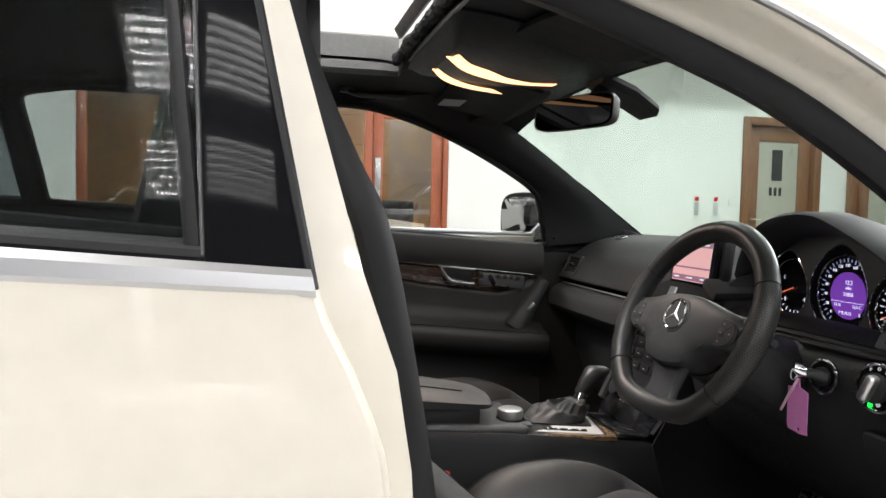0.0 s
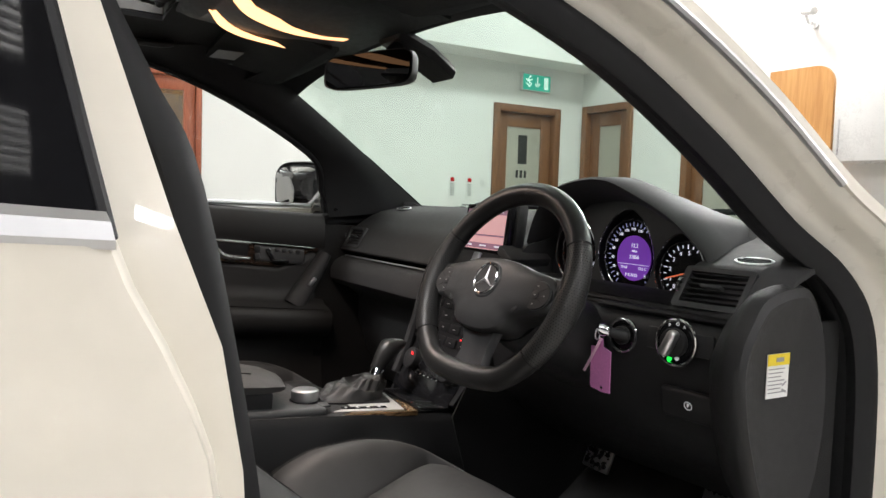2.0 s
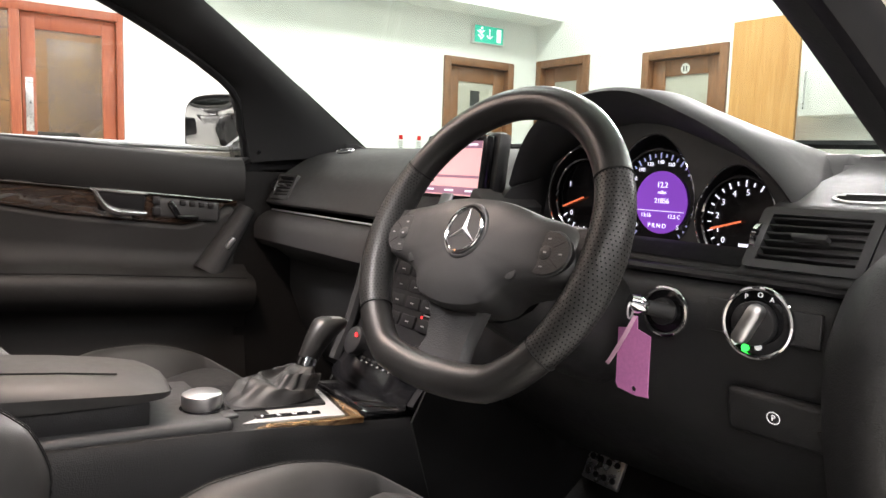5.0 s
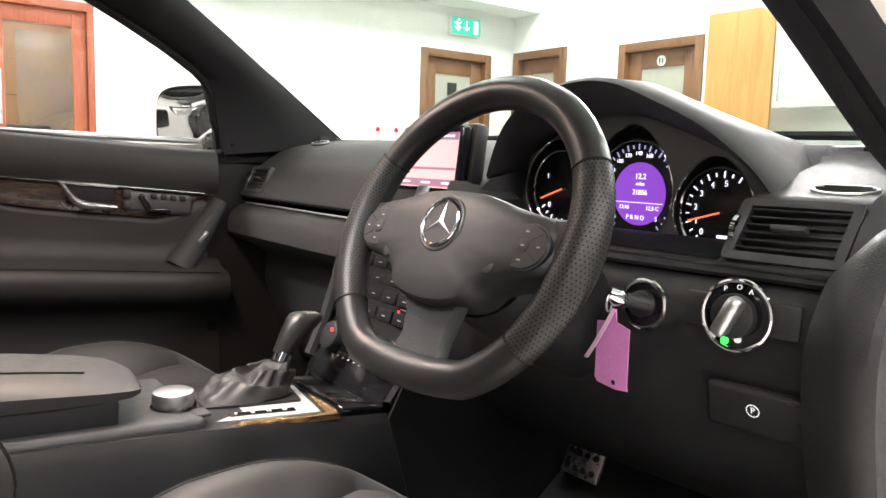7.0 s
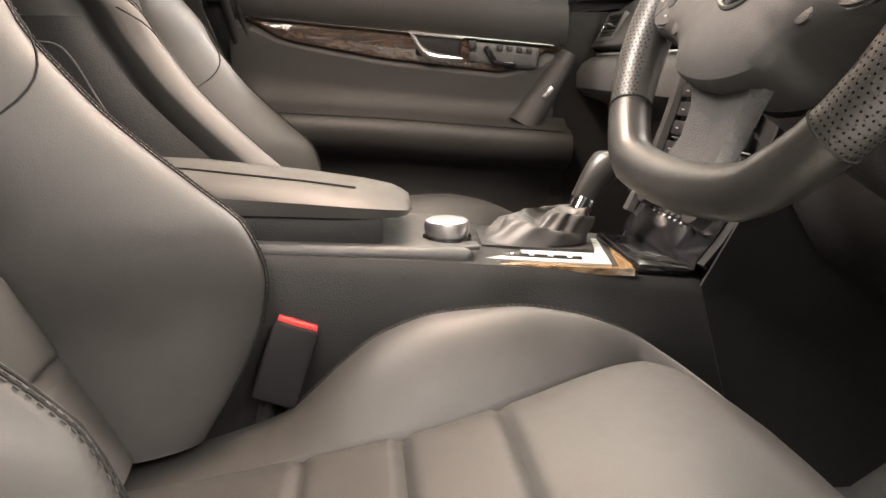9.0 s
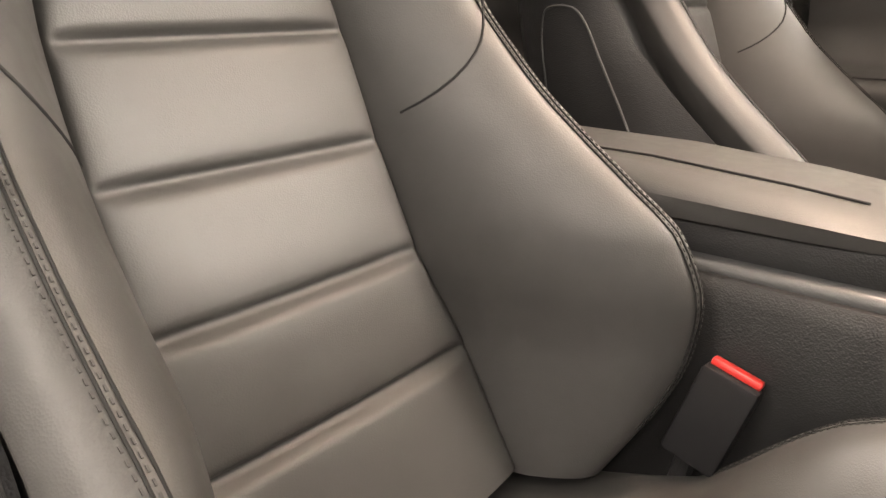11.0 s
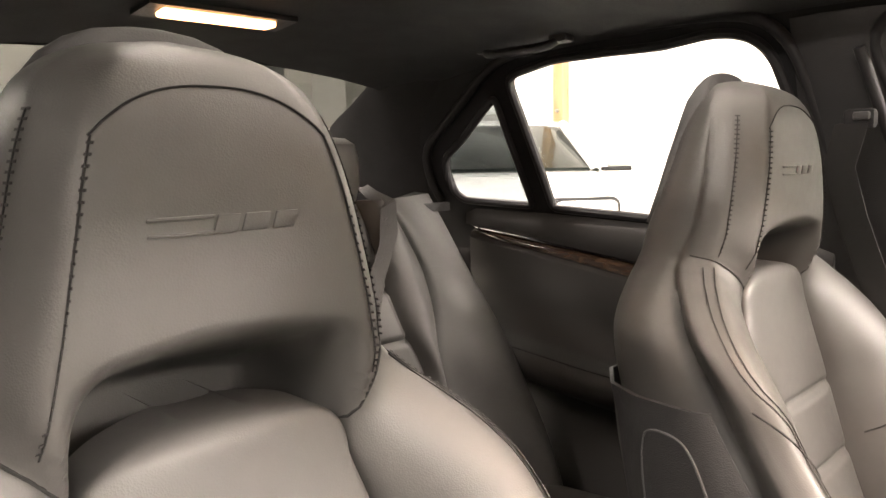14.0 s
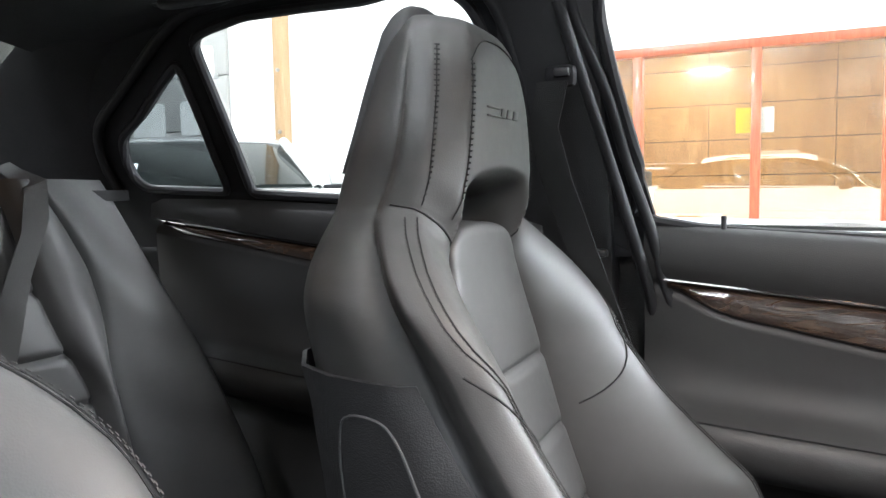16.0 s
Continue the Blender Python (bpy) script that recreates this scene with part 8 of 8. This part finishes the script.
def bench_face(x, z):
    a = abs(x)
    f, pe, cr = BENCH(z), PAD_EDGE(z), WING_CREASE(z)
    y = f
    if a > cr:
        k = min(1, (a - cr) / (0.60 - cr))
        y += 0.014 * math.sin(math.pi * k) + (BENCH_EDGE(z) - f) * step(k)
    elif a > pe:
        y += 0.030 * max(0.0, math.sin(math.pi * (a - pe) / (cr - pe))) ** 0.8
    elif a < 0.13:
        y += 0.03 * math.sin(math.pi / 2 * (0.13 - a) / 0.13)
    if a > 0.60:
        y -= 0.11 * ((a - 0.60) / 0.06) ** 1.6
    for edge in (0.13, pe, cr):
        y -= 0.010 * math.exp(-((a - edge) / 0.007) ** 2)
    if 0.13 < a < pe:
        y -= 0.010 * sum(math.exp(-((z - q) / 0.006) ** 2) for q in (0.60, 0.685, 0.77, 0.872))
    return y


rows = []
for z in np.linspace(0.44, 1.055, 120):
    half_row, edges = [], (0.0, 0.13, PAD_EDGE(z), WING_CREASE(z), 0.60, 0.66)
    for a, b, n in zip(edges, edges[1:], (14, 26, 14, 20, 8)):
        half_row += [a + (b - a) * (0.5 - 0.5 * math.cos(math.pi * k / n)) for k in range(n)]
    half_row.append(0.66)
    rows.append([(x, bench_face(x, z), z) for x in [-q for q in reversed(half_row[1:])] + half_row])
part("backrest", sheet(bm_new(), rows, 0.06, flip=True), LEATHER, rb, "black leather backrest", angle=60)
rows = []
for y in np.linspace(-0.90, -0.45, 24):
    zt = interp(y, (-0.90, -0.75, -0.52, -0.47, -0.45), (0.43, 0.455, 0.475, 0.455, 0.42))
    rows.append([(x, y, zt + 0.018 * math.sin(math.pi * min(1, max(0, (abs(abs(x) - 0.33) - 0.14) / 0.14))) - 0.05 * max(0, (abs(x) - 0.60) / 0.06)) for x in np.linspace(-0.66, 0.66, 45)])
part("cushion", sheet(bm_new(), rows, 0.08, flip=False), LEATHER, rb, "black leather rear cushion", angle=60)
for x in (-0.264, 0.264):
    hr_ = thing("rear_headrest", (x, -1.10, 1.05), "black leather rear headrest on chrome posts", "headrest", "rear headrests")
    rows = [[(x + w * u, -1.105 + d * v, z) for u, v in [(math.copysign(abs(math.cos(a)) ** 0.6, math.cos(a)), math.copysign(abs(math.sin(a)) ** 0.6, math.sin(a))) for a in (2 * math.pi * k / 28 for k in range(28))]] for z, w, d in ((1.042, 0.074, 0.03), (1.050, 0.086, 0.045), (1.085, 0.094, 0.055), (1.14, 0.093, 0.055), (1.168, 0.088, 0.048), (1.180, 0.072, 0.03), (1.184, 0.034, 0.012))]
    part("pad", loft(bm_new(), rows), LEATHER, hr_)
    for s in (-1, 1):
        part("post", cyl(bm_new(), (x + s * 0.06, -1.10, 1.055), (0, 0, 1), 0.006, 0.05, 10), CHROME, hr_, "chrome post")
for s in (-1, 1):
    rbelt = thing("rear_seat_belt", (s * 0.45, -1.1, 0.6), "grey woven rear seat belt across the backrest", "seat belt", "rear seat belts")
    pts = [(s * 0.386, -1.105, 1.078), (s * 0.382, -1.072, 1.064)] + [(s * x, max(bench_face(x - 0.024, z - 0.01), bench_face(x, z), bench_face(x + 0.024, z + 0.01)) + 0.006, z) for x, z in ((0.375, 1.045), (0.352, 0.98), (0.318, 0.89), (0.28, 0.80), (0.235, 0.70), (0.17, 0.57))]
    part("strap", sheet(bm_new(), [[(x - s * w, y, z - 0.4 * w), (x + s * w, y + 0.004, z + 0.4 * w)] for (x, y, z), w in zip(pts, (0.012, 0.014, 0.019, 0.023, 0.024, 0.024, 0.024, 0.024))], 0.002), BELT, rbelt, "grey woven strap")
    part("guide", box(bm_new(), (s * 0.388, -1.120, 1.072), (0.05, 0.04, 0.012), bev=0.006), PLASTIC, rbelt)

# ---- roof fittings ----
oc = thing("overhead_console", (-0.05, 0.24, 1.35), "black overhead console with warm lit reading lamps", "overhead console")
rows = [[(-0.05 + x, y, liner_z(-0.05 + x, y) * (1 - d) + d * (1.333 - 0.012 * (y - 0.24) / 0.2) - (0.002 if d < 1 else 0)) for x in np.linspace(-0.27, 0.27, 13) for d in [dy * (1 - (abs(x) / 0.27) ** 4)]] for y, dy in ((0.078, 0.0), (0.088, 0.7), (0.10, 1.0), (0.2, 1.0), (0.34, 1.0), (0.40, 0.8), (0.44, 0.0))]
part("housing", sheet(bm_new(), rows, 0.006), PLASTIC, oc, "black housing")
for w, pts in ((0.019, [(0.046, 0.104, 0), (-0.055, 0.171, 0), (-0.110, 0.244, 0), (-0.134, 0.314, 0), (-0.108, 0.376, 0)]), (0.010, [(-0.100, 0.100, 0), (-0.207, 0.154, 0), (-0.262, 0.215, 0), (-0.279, 0.276, 0), (-0.283, 0.332, 0)])):
    rows = []
    for i, p in enumerate(curve(pts, 5)):
        ww = w * (0.5 + 0.9 * math.sin(math.pi * (0.12 + 0.8 * i / 20)))
        zz = 1.3275 - 0.012 * (p.y - 0.24) / 0.2
        rows.append([(p.x - 0.9 * ww, p.y - 0.6 * ww, zz), (p.x, p.y, zz - 0.004), (p.x + 0.9 * ww, p.y + 0.6 * ww, zz)])
    part("lamp_lens", sheet(bm_new(), rows, 0.002), WARM, oc, "glowing warm lamp lens")
sq = thing("roof_sticker", (-0.40, 0.24, 1.33), "small pale grey label on the sun visor", "label")
part("label", sheet(bm_new(), [[(-0.41 + u, 0.212 + v, 1.3085 + 0.06 * u) for u in (-0.04, 0.04)] for v in (-0.03, 0.03)], 0.001), GREYINK, sq)
rl = thing("rear_dome_lamp", (0.0, -0.965, 1.36), "warm lit rear dome lamp", "dome lamp")
part("lens", box(bm_new(), (0.0, -0.965, liner_z(0.0, -0.965) - 0.010), (0.19, 0.036, 0.012), bev=0.004), WARM, rl, "glowing warm lens")
part("frame", plate(bm_new(), [(-0.125, -1.0), (0.125, -1.0), (0.125, -0.93), (-0.125, -0.93)], [[(-0.097, -0.985), (0.097, -0.985), (0.097, -0.945), (-0.097, -0.945)]], lambda a, b: (a, b, liner_z(a, b) - 0.008), (0, 0, 0.008)), PLASTIC, rl, smooth=False)
for s in (-1, 1):
    sv = thing("sun_visor", (s * 0.34, 0.33, 1.32), "black folded sun visor", "sun visor", "sun visors")
    rows = [[(s * 0.35 + x, y, liner_z(s * 0.35 + x, y) - 0.010 - 0.004 * math.sin(math.pi * (y - 0.19) / 0.2)) for x in np.linspace(-0.16, 0.16, 7)] for y in np.linspace(0.19, 0.385, 5)]
    part("blade", sheet(bm_new(), rows, 0.012), HEADLINER, sv)
mi = thing("rear_view_mirror", (0.02, 0.40, 1.24), "black rear-view mirror on a windscreen stalk", "mirror")
MM = Matrix.Translation((-0.015, 0.39, 1.243)) @ Matrix.Rotation(radians(20), 4, "Z") @ Matrix.Rotation(radians(-4), 4, "X")
rr = [(0.124 * math.copysign(abs(math.cos(a)) ** 0.35, math.cos(a)), 0.036 * math.copysign(abs(math.sin(a)) ** 0.45, math.sin(a))) for a in (2 * math.pi * k / 40 for k in range(40))]
part("housing", loft(bm_new(), [[MM @ Vector((x * k, y, z * k)) for x, z in rr] for y, k in ((0.0, 0.97), (-0.005, 1.0), (0.008, 1.0), (0.024, 0.92), (0.036, 0.6))]), PLASTIC, mi, "black mirror housing")
part("mirror", loft(bm_new(), [[MM @ Vector((x * 0.95, y, z * 0.93)) for x, z in rr] for y in (-0.0058, -0.003)]), MIRROR_DARK, mi, "dark dimmed mirror glass", angle=20)
part("stalk", tube(bm_new(), [(0.01, 0.415, 1.245), (0.01, 0.43, 1.28), (0.01, 0.46, 1.31)], 0.013, 10), PLASTIC, mi)
part("sensor_pod", loft(bm_new(), [[(x * w, y, z + h) for x, h in ((-1, 0.0), (-0.9, 0.012), (0, 0.016), (0.9, 0.012), (1, 0.0), (0.8, -0.012), (-0.8, -0.012))] for y, z, w in ((0.43, 1.315, 0.05), (0.50, 1.285, 0.06), (0.56, 1.25, 0.05))]), PLASTIC, mi, "black sensor cover")

for s in (-1, 1):
    cs = thing("rear_door_chrome_strip", (s * 0.715, -0.97, 0.96), "slim chrome strip on the black rear door panel", "trim strip", "rear door strips")
    part("strip", tube(bm_new(), [(s * 0.712, y, z) for y, z in ((-1.092, 0.9690), (-0.97, 0.9590), (-0.88, 0.9515), (-0.805, 0.9450))], 0.0032, 8), CHROME, cs)
